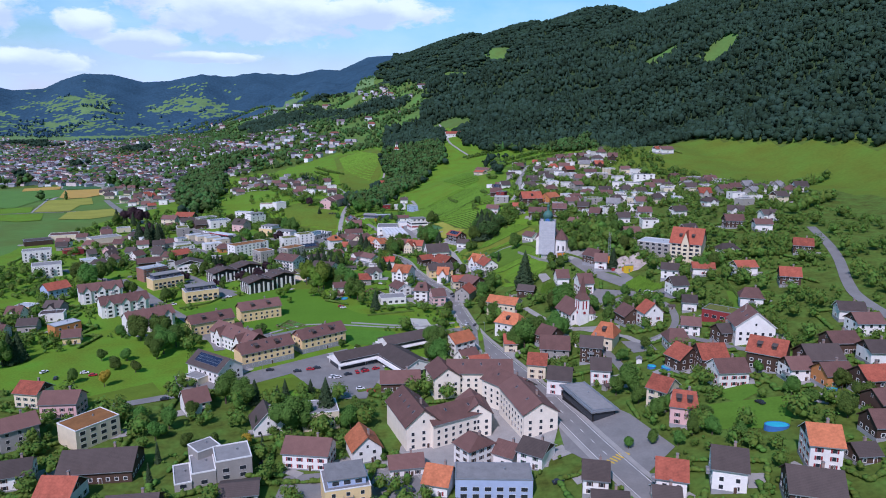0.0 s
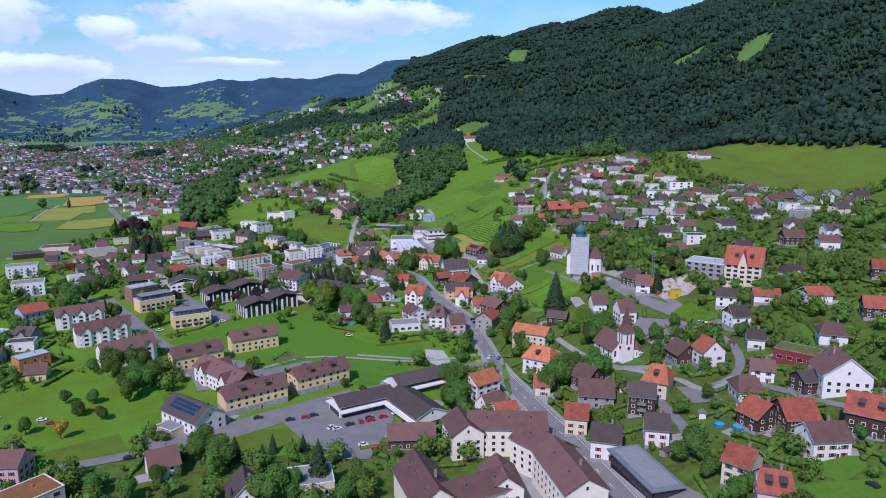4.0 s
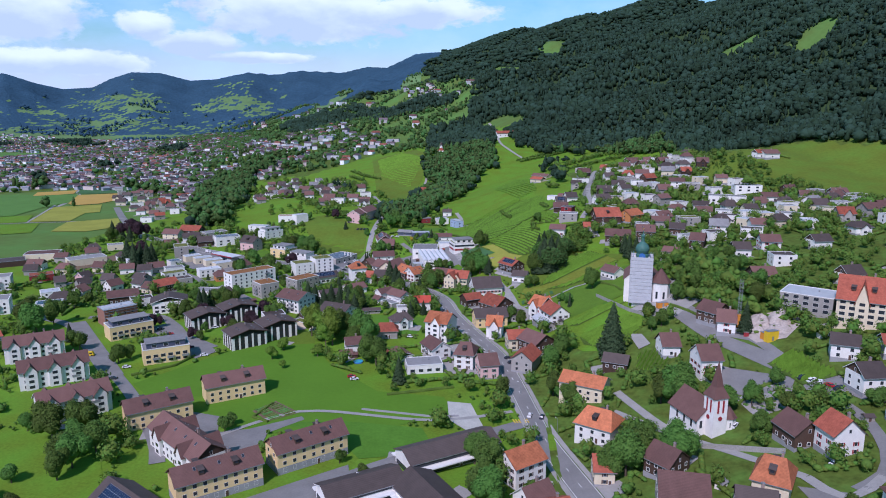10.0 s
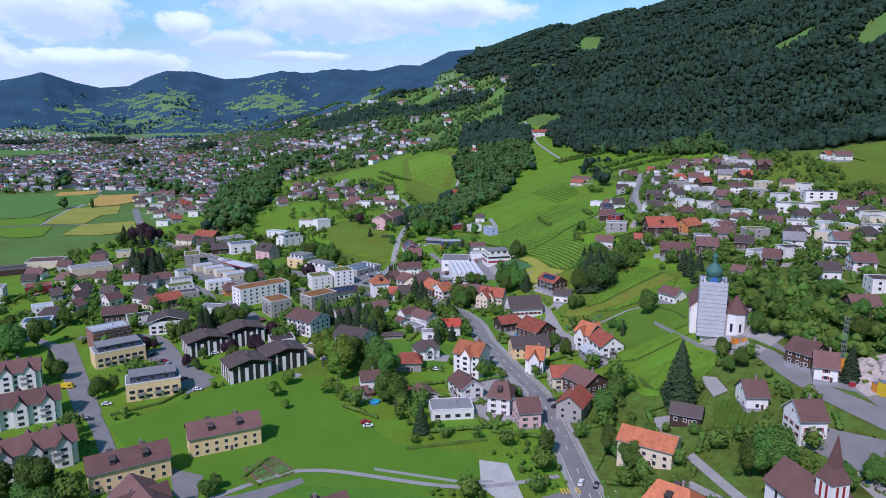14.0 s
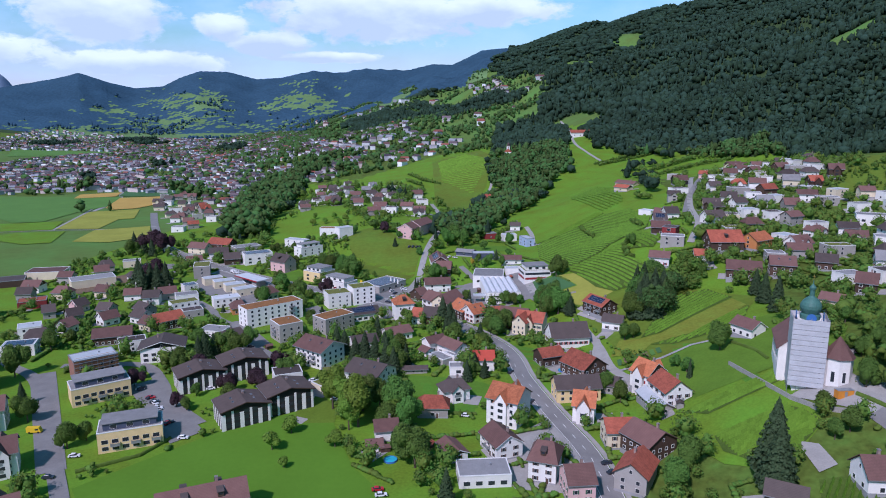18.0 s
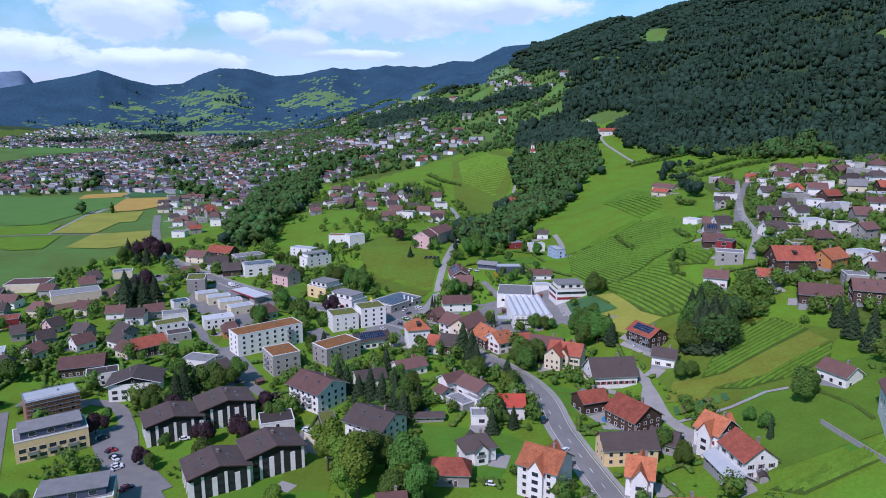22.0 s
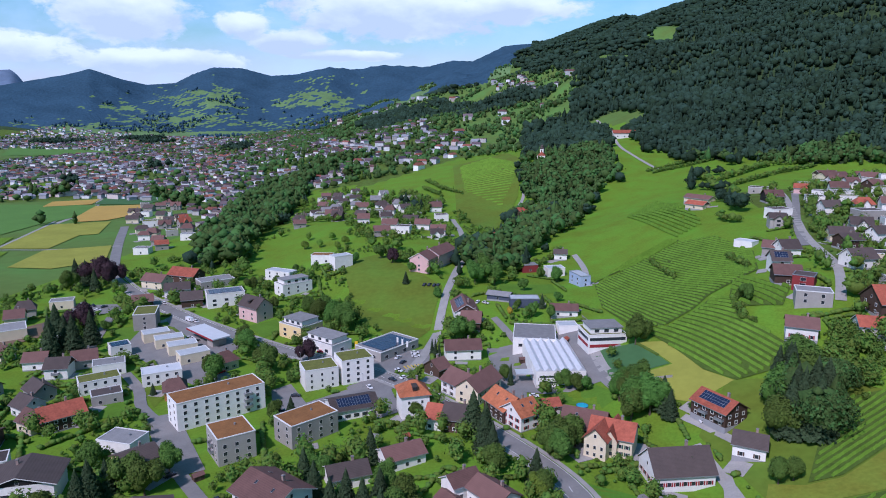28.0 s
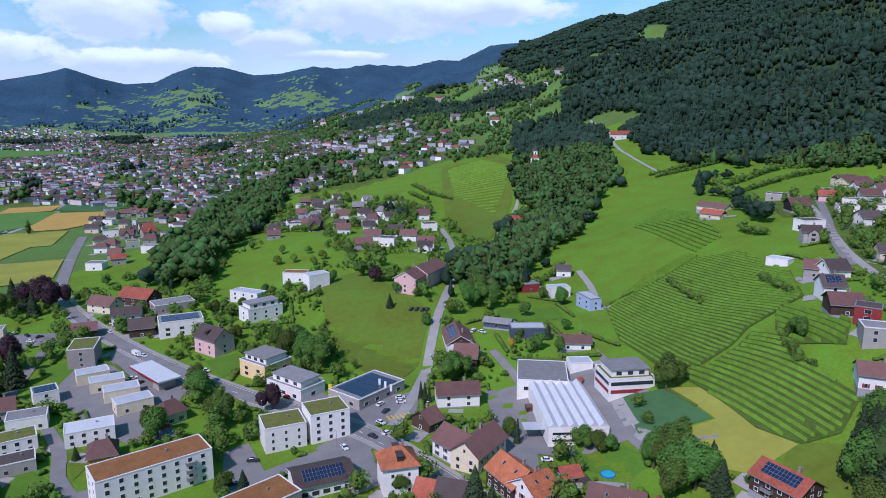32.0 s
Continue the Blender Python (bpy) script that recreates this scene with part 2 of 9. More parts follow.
BOX_FACES = ((0, 3, 2, 1), (4, 5, 6, 7), (0, 1, 5, 4), (1, 2, 6, 5), (2, 3, 7, 6), (3, 0, 4, 7))


def box_data(x0, y0, z0, x1, y1, z1):
    return [(x0, y0, z0), (x1, y0, z0), (x1, y1, z0), (x0, y1, z0), (x0, y0, z1), (x1, y0, z1), (x1, y1, z1), (x0, y1, z1)]


class Shape:
    """Gathers boxes and prisms with their materials into one mesh."""

    def __init__(self):
        self.v, self.f, self.i, self.mats = [], [], [], []

    def slot(self, m):
        if m not in self.mats:
            self.mats.append(m)
        return self.mats.index(m)

    def add(self, verts, faces, m):
        n, k = len(self.v), self.slot(m)
        self.v += list(verts)
        self.f += [tuple(n + a for a in f) for f in faces]
        self.i += [k] * len(faces)
        return self

    def box(self, x0, y0, z0, x1, y1, z1, m):
        return self.add(box_data(x0, y0, z0, x1, y1, z1), BOX_FACES, m)

    def slab(self, quad, thick, m, sides=()):
        """A plate under a four-cornered face; sides: other materials for its underside, top and four edges."""
        low = [(x, y, z - thick) for x, y, z in quad]
        self.add(low + list(quad), BOX_FACES, m)
        if sides:
            self.i[-6:] = [self.slot(k) for k in sides]
        return self

    def tube(self, x, y, z0, z1, r0, r1, m, n=8):
        ring = [(math.cos(2 * math.pi * k / n), math.sin(2 * math.pi * k / n)) for k in range(n)]
        verts = [(x + r0 * c, y + r0 * s, z0) for c, s in ring] + [(x + r1 * c, y + r1 * s, z1) for c, s in ring]
        faces = [(k, (k + 1) % n, n + (k + 1) % n, n + k) for k in range(n)] + [tuple(range(n, 2 * n)), tuple(range(n - 1, -1, -1))]
        return self.add(verts, faces, m)

    def mesh(self, name):
        return mesh_from(name, self.v, self.f, self.mats, self.i)


def inside(x, y, poly):
    """Whether places lie inside an outline on the plan."""
    x, y = np.asarray(x, float), np.asarray(y, float)
    hit = np.zeros(x.shape, bool)
    for (ax, ay), (bx, by) in zip(poly, poly[1:] + poly[:1]):
        crosses = (ay > y) != (by > y)
        with np.errstate(divide="ignore", invalid="ignore"):
            at = (bx - ax) * (y - ay) / (by - ay + 1e-12) + ax
        hit ^= crosses & (x < at)
    return hit


def ground_at(x, y):
    return float(land(np.array([x]), np.array([y]))[0])

# ---- the lie of the land ----
FOOT_Y = (0, 550, 650, 750, 850, 1000, 1300, 1600, 2200, 3000)
FOOT_X = (20, 25, -10, -90, -250, -330, -420, -620, -1050, -1400)
HILLS = (
    (-15, 700, 60, 1.2),
    (35, 560, 45, -3.9),
    (85, 540, 50, 11.2),
    (120, 600, 60, 4.1),
    (190, 520, 80, 7.1),
    (60, 740, 45, 16.2),
    (80, 850, 70, 10.7),
    (60, 990, 60, 8.7),
    (-50, 880, 60, -16.7),
    (-150, 850, 80, 6.9),
    (-80, 1050, 80, -16.3),
    (-87, 1280, 90, 9.7),
    (-260, 1000, 90, 12.4),
    (170, 960, 90, -3.1),
    (270, 930, 90, 35.9),
    (240, 660, 70, 6.9),
    (150, 330, 90, -1.5),
    (70, 420, 60, -4.0),
    (-150, 1130, 100, -4.7),
    (-330, 1400, 150, 0.1),
    (-500, 1900, 220, 16.9),
    (60, 1480, 150, 36.1),
    (-60, 620, 60, 5.2),
    (0, 800, 40, -6.2),
)
EDGE = ((430, -1500, 90), (430, 0, 90), (440, 500, 92), (345, 900, 95), (215, 1200, 97), (60, 1520, 97), (-200, 1750, 80),
        (-450, 2000, 70), (-800, 2600, 60), (-1300, 3300, 50), (-1500, 4700, 40))
RIDGE = ((1700, -1500, 700), (1600, -600, 690), (1500, 600, 670), (1300, 1500, 640), (1056, 2265, 552), (895, 2760, 522), (801, 2917, 484),
         (717, 3057, 553), (639, 3198, 566), (486, 3486, 528), (459, 3535, 553), (338, 3720, 548), (203, 3920, 512), (168, 3957, 545), (51, 4047, 530),
         (-215, 4253, 462), (-469, 4427, 468), (-661, 4527, 400), (-800, 4600, 418))
RANGE = ((-3400, 3300, 190), (-3089, 3549, 218), (-2770, 3804, 300), (-2685, 3872, 332), (-2560, 3954, 280), (-2446, 4022, 250), (-2309, 4092, 262), (-2224, 4136, 312),
         (-2124, 4188, 352), (-1975, 4250, 350), (-1823, 4307, 308), (-1684, 4360, 318), (-1510, 4426, 362), (-1351, 4485, 352), (-1222, 4532, 378), (-900, 4640, 370), (-500, 4750, 360))


def near_line(x, y, line):
    """Distance to a line on the plan, the height of the line at the nearest place, and the side of it."""
    best = np.full(np.shape(x), 1e9)
    height, side = np.zeros(np.shape(x)), np.zeros(np.shape(x))
    for (ax, ay, az), (bx, by, bz) in zip(line, line[1:]):
        dx, dy = bx - ax, by - ay
        k = np.clip(((x - ax) * dx + (y - ay) * dy) / (dx * dx + dy * dy), 0, 1)
        dist = np.hypot(x - ax - k * dx, y - ay - k * dy)
        closer = dist < best
        best = np.where(closer, dist, best)
        height = np.where(closer, az + k * (bz - az), height)
        side = np.where(closer, dx * (y - ay) - dy * (x - ax), side)
    return best, height, side


def ripple(x, y, size):
    """Slow waves of the land between -1 and 1."""
    u, v = x / size, y / size
    return (np.sin(u + 1.7 * np.sin(0.6 * v)) * np.cos(0.9 * v + 1.3 * np.sin(0.7 * u)) + 0.5 * np.sin(2.1 * u - 1.4 * v + 2) * np.cos(1.7 * v + u)) / 1.5


def slope_share(x, y):
    """0 at the foot of the mountain, 1 on its crest."""
    d_edge, _, side = near_line(x, y, EDGE)
    d_crest, high, over = near_line(x, y, RIDGE)
    share = np.where(side < 0, d_edge / (d_edge + d_crest + 1e-6), 0.0)
    return np.where(over < 0, 1.0 - 0.2 * np.clip(d_crest / 800, 0, 1), share), high


def land(x, y):
    """The height of the ground."""
    x, y = np.asarray(x, float), np.asarray(y, float)
    s = np.maximum(0, x - np.interp(y, FOOT_Y, FOOT_X))
    v = np.interp(y, (0, 450, 650, 850, 1200), (0.2, 0.25, 0.24, 0.13, 0.14)) * s
    z = 92 * (1 - np.exp(-v / 80))
    for a, b, r, h in HILLS:
        z = z + h * np.exp(-((x - a) ** 2 + (y - b) ** 2) / (2 * r * r))
    share, high = slope_share(x, y)
    rough = np.clip(share * 4, 0, 1) * np.clip((1 - share) * 2.4, 0.04, 1)
    z = z + (0.55 * share**0.92 + 0.45 * share**1.5) * (high - 75) + rough * (34 * ripple(x, y, 130) + 20 * ripple(y + 0.6 * x, 0.35 * (x - y), 62) + 7 * ripple(y, x, 31))
    d_far, top, _ = near_line(x, y, RANGE)
    rise = np.clip(1 - d_far / 1150, 0, 1) ** 1.4
    return np.maximum(z, rise * (top + np.clip(d_far / 300, 0, 1) * (34 * ripple(x, y, 170) + 14 * ripple(y, x, 60))) - 4 * (rise <= 0))
# ---- outlines on the plan ----
WOOD_SPUR = [(-113, 835), (-128, 926), (-102, 961), (-104, 1103), (-89, 1136), (-106, 1194), (-112, 1300), (-125, 1450), (-150, 1800), (-30, 1790), (-30, 1690), (5, 1430),
             (0, 1280), (8, 1199), (-25, 1110), (-41, 1026), (-67, 945), (-86, 861)]
WOOD_LEFT = [(-345, 905), (-369, 947), (-396, 1025), (-446, 1158), (-488, 1288), (-520, 1440), (-456, 1433), (-412, 1308), (-364, 1135), (-322, 994), (-309, 934), (-300, 885), (-319, 876)]
RIGHT_MEADOW = [(201, 834), (230, 900), (331, 986), (390, 905), (435, 824), (470, 698), (480, 400), (399, 560), (350, 680), (288, 755), (208, 804)]
CLEARING = [(-30, 1696), (24, 1719), (70, 1565), (44, 1560), (12, 1422), (30, 1300), (92, 1245), (100, 1170), (0, 1135), (5, 1290), (-2, 1450)]
GLADES = ((547, 1430, 26, 30), (508, 1705, 35, 40), (210, 2726, 45, 70), (-313, 3021, 35, 60), (566, 1440, 20, 24), (41, 2293, 40, 60), (-227, 2485, 60, 70), (-368, 2515, 60, 60), (120, 1960, 50, 90), (-130, 2350, 60, 160), (-330, 2900, 80, 220))
CHAPEL = (-88, 1302)
TOWN = [(-800, 1195), (-730, 1245), (-700, 1260), (-560, 1240), (-480, 1130), (-400, 1010), (-425, 1100), (-515, 1320), (-500, 1430), (-390, 1340), (-330, 1480), (-420, 1700), (-560, 1900), (-760, 2300), (-900, 2700),
        (-1150, 3000), (-2000, 3150), (-2500, 3000), (-2300, 2500), (-1750, 2200), (-1550, 2260), (-1350, 2200), (-1370, 1850), (-1300, 1600), (-980, 1300), (-880, 1190)]
WOOD_CHALET = [(71, 1268), (50, 1290), (38, 1315), (24, 1422), (52, 1548), (80, 1570), (72, 1640), (110, 1720), (260, 1500), (320, 1200), (380, 1000), (362, 925), (294, 1082), (255, 1160), (222, 1197),
               (194, 1226), (171, 1240), (150, 1275), (130, 1228), (112, 1262), (96, 1238)]
HILL_TOWN = [(-470, 1420), (-330, 1340), (-200, 1540), (-190, 1680), (-330, 1950), (-480, 2250), (-640, 2300), (-540, 1900)]


def forest_mask(x, y):
    share, _ = slope_share(x, y)
    wild = ripple(x, y, 210) + 0.5 * ripple(y, x, 90)
    wood = (share > 0.004) & (share > 0.012 + 0.02 * ripple(x, y, 60)) & ~((x < -60) & (share < 0.35 + 0.2 * wild) & (wild + 0.5 * ripple(x + y, x, 55) < 0.38))
    for a, b, ra, rb in GLADES:
        wood &= ((x - a) / ra) ** 2 + ((y - b) / rb) ** 2 > 1 + 0.4 * ripple(x, y, 25)
    wood &= ~inside(x, y, CLEARING) & ~inside(x, y, RIGHT_MEADOW)
    wx, wy = x + 9 * ripple(x, y, 17) + 6 * ripple(y, x, 9), y + 16 * ripple(y, x, 21)
    wood |= inside(wx, wy, WOOD_SPUR) | inside(wx, wy, WOOD_LEFT) | inside(wx, wy, WOOD_CHALET)
    wood &= (x - CHAPEL[0]) ** 2 + ((y - CHAPEL[1] + 14) / 1.8) ** 2 > 13**2
    far, _, _ = near_line(x, y, RANGE)
    wood |= (far < 1000) & (y > 2900) & (x < -300) & (wild + 0.6 * ripple(x + y, y, 47) + 0.9 * ripple(y - x, x, 19) > -0.62 + (far - 420) / 620 - np.clip((-2440 - x) / 260, 0, 3))
    return wood


# ---- the ground, one sheet ----
def steps(*runs):
    out = []
    for a, b, d in runs:
        out += list(np.arange(a, b, d))
    return np.array(out + [runs[-1][1]], float)


gx = steps((-3600, -520, 14), (-520, -260, 14), (-260, 300, 7), (300, 560, 14), (560, 1400, 30), (1400, 2300, 75))
gy = steps((-1500, 0, 75), (0, 140, 20), (140, 800, 7), (800, 1200, 10), (1200, 1900, 20), (1900, 3000, 30), (3000, 4400, 14), (4400, 4960, 28))
GX, GY = np.meshgrid(gx, gy)
GZ = land(GX, GY)
nx, ny = len(gx), len(gy)
quads = (np.arange(ny - 1)[:, None] * nx + np.arange(nx - 1)[None]).ravel()
quads = np.stack([quads, quads + 1, quads + nx + 1, quads + nx], 1)
cx, cy = ((GX[:-1, :-1] + GX[1:, 1:]) / 2).ravel(), ((GY[:-1, :-1] + GY[1:, 1:]) / 2).ravel()
zone = np.where((cy > 1500) | (cx < -420), 4, 0)
zone = np.where((cx > 20 + 12 * ripple(cx, cy, 20)) & (cy < 520) | (cx > 92 + 10 * ripple(cx, cy, 20)) & (cy < 1060) | (cy < 330 + 15 * ripple(cx, cy, 25)), 1, zone)
zone = np.where(inside(cx, cy, RIGHT_MEADOW), 2, zone)
zone = np.where(inside(cx, cy, CLEARING), 0, zone)
zone = np.where(inside(cx, cy, TOWN) | inside(cx, cy, HILL_TOWN), 1, zone)
deep = forest_mask(cx, cy)
for a, b in ((16, 0), (-16, 0), (0, 16), (0, -16)):
    deep &= forest_mask(cx + a, cy + b)
zone = np.where((slope_share(cx, cy)[0] > 0.03) & (zone == 0), 4, zone)
zone = np.where(deep, 3, zone)
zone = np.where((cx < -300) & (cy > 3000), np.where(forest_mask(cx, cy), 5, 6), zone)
me = mesh_fast("ground", np.stack([GX.ravel(), GY.ravel(), GZ.ravel()], 1), quads, 4, (MEADOW, GARDEN, PASTURE, FLOOR_WOOD, PLAIN, HAZY_FOREST, HAZY_MEADOW), zone)
me.polygons.foreach_set("use_smooth", np.ones(len(quads), bool))
tagged(new("ground", me), "green valley floor rising into steep wooded mountainside", "ground", kind="structure")

# a far rocky peak behind the range, distance haze painted into its rock colour
lat, dep = np.meshgrid(np.linspace(-700, 200, 49), np.linspace(-240, 90, 31))
crest = np.interp(lat, (-700, -300, -120, -30, 15, 45, 95, 200), (250, 300, 325, 340, 342, 315, 240, 150))
peak_z = crest * np.where(dep < 0, 1 + dep / 500, 1 - dep / 150) + 5 * ripple(lat, dep, 16) - 4
peak_v = np.stack([-3247 - 0.674 * dep + 0.738 * lat, 3916 + 0.738 * dep + 0.674 * lat, peak_z], 2).reshape(-1, 3)
cells = (np.arange(30)[:, None] * 49 + np.arange(48)[None]).ravel()
tagged(new("distant_peak", mesh_fast("distant_peak", peak_v, np.stack([cells, cells + 1, cells + 50, cells + 49], 1), 4, (HAZY_ROCK,))), "distant rocky peak painted haze blue behind the wooded range", "mountain", kind="structure")


def ribbon(name, line, width, m, label, lift=0.28, step=6.0, category="road"):
    """A road laid on the land along a line on the plan."""
    pts = [Vector(p) for p in line]
    path = []
    for k in range(len(pts) - 1):
        a, b = pts[max(k - 1, 0)], pts[min(k + 2, len(pts) - 1)]
        n = max(1, int((pts[k + 1] - pts[k]).length / step))
        for j in range(n):
            u = j / n
            p0, p1, p2, p3 = a, pts[k], pts[k + 1], b
            path.append(0.5 * (2 * p1 + (p2 - p0) * u + (2 * p0 - 5 * p1 + 4 * p2 - p3) * u * u + (3 * p1 - p0 - 3 * p2 + p3) * u**3))
    path.append(pts[-1])
    verts, faces, across = [], [], (-1, -0.33, 0.33, 1)
    for k, p in enumerate(path):
        d = (path[min(k + 1, len(path) - 1)] - path[max(k - 1, 0)]).normalized()
        n = Vector((-d.y, d.x))
        for s in across:
            q = p + n * s * width / 2
            verts.append((q.x, q.y, ground_at(q.x, q.y) + lift))
    for k in range(len(path) - 1):
        for j in range(3):
            i = 4 * k + j
            faces.append((i + 1, i, i + 4, i + 5))
    return tagged(new(name, mesh_from(name, verts, faces, (m,))), label, category, kind="structure")


def patch(name, poly, m, label, lift=0.2, cell=6.0, category="field"):
    """A field, yard or lawn: a sheet laid on the land inside an outline."""
    poly = [tuple(map(float, p)) for p in poly]
    bm = bmesh.new()
    face = bm.faces.new([bm.verts.new((x, y, 0)) for x, y in poly])
    if face.normal.z < 0 or face.calc_area() and sum(a[0] * b[1] - b[0] * a[1] for a, b in zip(poly, poly[1:] + poly[:1])) < 0:
        bmesh.ops.reverse_faces(bm, faces=[face])
    xs, ys = [p[0] for p in poly], [p[1] for p in poly]
    for axis, lo, hi in ((0, min(xs), max(xs)), (1, min(ys), max(ys))):
        no = (1, 0, 0) if axis == 0 else (0, 1, 0)
        for c in np.arange(lo + cell / 2, hi, cell):
            bmesh.ops.bisect_plane(bm, geom=bm.verts[:] + bm.edges[:] + bm.faces[:], plane_co=(c, 0, 0) if axis == 0 else (0, c, 0), plane_no=no)
    xy = np.array([v.co[:2] for v in bm.verts])
    zz = land(xy[:, 0], xy[:, 1])
    for v, z in zip(bm.verts, zz):
        v.co.z = z + lift
    me = bpy.data.meshes.new(name)
    bm.to_mesh(me)
    bm.free()
    me.materials.append(m)
    return tagged(new(name, me), label, category, kind="structure")


# ---- roads ----
MAIN_LINE = [(-520, 1060), (-456, 959), (-385, 856), (-349, 823), (-312, 795), (-256, 758), (-195, 726), (-133, 701), (-97, 672), (-42, 614), (-26, 573), (-12, 539), (1, 508), (9, 475),
             (20, 420), (31, 375), (44, 320), (53, 280), (61, 243), (72, 200), (90, 140)]
ribbon("road", MAIN_LINE, 8.4, ASPHALT, "grey asphalt main road through the village", step=5)


def beside(line, off):
    """The line moved sideways."""
    out = []
    for k, (x, y) in enumerate(line):
        (ax, ay), (bx, by) = line[max(k - 1, 0)], line[min(k + 1, len(line) - 1)]
        d = math.hypot(bx - ax, by - ay)
        out.append((x - (by - ay) / d * off, y + (bx - ax) / d * off))
    return out


for off in (-5.3, 5.3):
    ribbon("pavement", beside(MAIN_LINE[2:], off), 1.9, PAVING, "pale raised pavement along the main road", 0.42, 5, "pavement")
    ribbon("edge_line", beside(MAIN_LINE[2:], off * 0.73), 0.18, PAINT_W, "white edge line of the main road", 0.34, 5, "road marking")
LANES = []


def lane(name, line, width, m):
    LANES.append((name, line, width, m))
    ribbon(name, line, width, m, "narrow grey lane between houses and gardens" if width < 6 else "asphalt side street with parked cars")


lane("road", [(-118, 705), (-116, 733), (-116, 762), (-118, 787), (-120, 817), (-121, 853), (-123, 900), (-128, 934), (-146, 1016), (-162, 1070)], 5.0, PAVING)
lane("road", [(-128, 940), (-110, 985), (-108, 1093), (-99, 1149), (-102, 1230)], 3.5, PAVING)
lane("road", [(-330, 585), (-291, 557), (-263, 541), (-218, 493), (-172, 442), (-140, 400), (-129, 380)], 6.0, ASPHALT)
lane("road", [(-263, 560), (-224, 568), (-200, 548), (-185, 529), (-159, 509)], 6.0, ASPHALT)
lane("road", [(130, 1040), (120, 991), (95, 852), (87, 772), (73, 721)], 4.5, PAVING)
lane("path", [(-10, 1700), (6, 1571), (9, 1371), (26, 1289), (49, 1213)], 4.0, PAVING)
lane("road", [(-160, 300), (-129, 316), (-110, 329), (-85, 349), (-67, 363), (-45, 385), (0, 420), (18, 432)], 6.5, ASPHALT)
lane("path", [(-122, 395), (-98, 422), (-79, 431), (-28, 427), (8, 440)], 2.4, PAVING)
lane("road", [(83, 516), (96, 507), (102, 486), (108, 470), (117, 454), (124, 439), (140, 400)], 5.0, ASPHALT)
lane("road", [(-42, 640), (6, 629), (9, 605), (19, 582), (24, 566)], 4.0, PAVING)
lane("road", [(270, 500), (248, 427), (227, 376), (219, 349), (215, 300)], 6.0, ASPHALT)
lane("road", [(-38, 762), (-33, 735), (-27, 705), (-20, 690)], 5.0, PAVING)
# side lanes
lane("road", [(94, 529), (103, 499), (108, 476), (120, 464), (125, 444), (130, 419)], 5, ASPHALT)
lane("road", [(3, 645), (11, 615), (16, 588), (25, 570), (29, 539)], 4, PAVING)
lane("road", [(-197, 625), (-179, 605), (-153, 582)], 5, ASPHALT)
lane("road", [(-129, 561), (-112, 547), (-100, 533)], 4, PAVING)
lane("road", [(132, 1005), (112, 929), (98, 876), (86, 818)], 5, ASPHALT)
lane("road", [(-254, 683), (-236, 667), (-223, 650), (-210, 640)], 5, ASPHALT)
lane("road", [(-46, 759), (-37, 730), (-29, 702), (-22, 687)], 5, ASPHALT)
lane("road", [(-287, 696), (-303, 728), (-320, 763)], 5, ASPHALT)
lane("road", [(55, 445), (60, 430), (66, 412), (72, 397)], 3.5, PAVING)
lane("road", [(-42, 922), (-35, 885), (-32, 835)], 4, PAVING)
# garden lanes
lane("road", [(91, 515), (103, 476), (116, 447), (128, 422), (139, 412)], 5.5, ASPHALT)
lane("road", [(51, 429), (69, 402), (86, 379), (100, 358)], 3.2, PAVING)
lane("road", [(100, 358), (106, 343), (121, 352)], 3.5, PAVING)
lane("road", [(85, 345), (87, 316), (84, 294)], 4, ASPHALT)
lane("road", [(146, 384), (153, 368), (156, 349)], 3.5, PAVING)
lane("road", [(-86, 779), (-76, 761), (-67, 743)], 4, ASPHALT)
lane("road", [(1, 662), (11, 651), (20, 638)], 3.5, PAVING)
lane("road", [(131, 398), (132, 383), (128.3, 365.5), (121, 353), (110, 347)], 4.0, ASPHALT)
lane("road", [(121, 353), (128, 336), (133, 328.5), (138, 318), (146, 308)], 4.0, ASPHALT)

# ---- fields and meadows ----
patch("field", [(-840, 1170), (-659, 1200), (-614, 1116), (-621, 1058), (-608, 973), (-638, 960), (-760, 1040)], CROP, "flat field of low green crops", 0.6, 40)
patch("field", [(-717, 1171), (-740, 1216), (-693, 1252), (-671, 1204)], WHEAT, "ripe yellow cereal field on the plain", 0.8, 40)
patch("field", [(-668, 1205), (-698, 1271), (-635, 1319), (-605, 1269), (-601, 1219)], CROP_DARK, "dark green crop field beside the town", 0.6, 40)
patch("field", [(-609, 1090), (-654, 1189), (-601, 1217), (-560, 1139), (-566, 1092), (-591, 1075)], WHEAT, "ripe orange cereal field on the plain", 0.7, 40)
patch("field", [(-557, 930), (-607, 1055), (-556, 1086), (-517, 1013), (-531, 1003), (-512, 938)], STUBBLE, "pale mown grass field on the plain", 0.6, 30)
patch("field", [(-690, 940), (-633, 956), (-587, 981), (-558, 926), (-592, 911), (-640, 890)], MEADOW, "bright green meadow on the plain", 0.6, 30)
patch("field", [(-600, 870), (-582, 901), (-537, 919), (-506, 858), (-529, 846)], MEADOW, "bright green meadow beside a farm track", 0.6, 30)
patch("field", [(-489, 866), (-510, 930), (-463, 960), (-425, 900), (-450, 868)], STUBBLE, "yellow-green mown field beside the road", 0.6, 30)
patch("field", [(-1531, 1976), (-1778, 2283), (-1552, 2234), (-1369, 2212), (-1296, 2096)], CROP, "flat green field beyond the near town", 0.8, 60)
patch("field", [(-962, 1363), (-913, 1419), (-862, 1356), (-924, 1326)], MEADOW, "flat green field among the town houses", 0.8, 60)
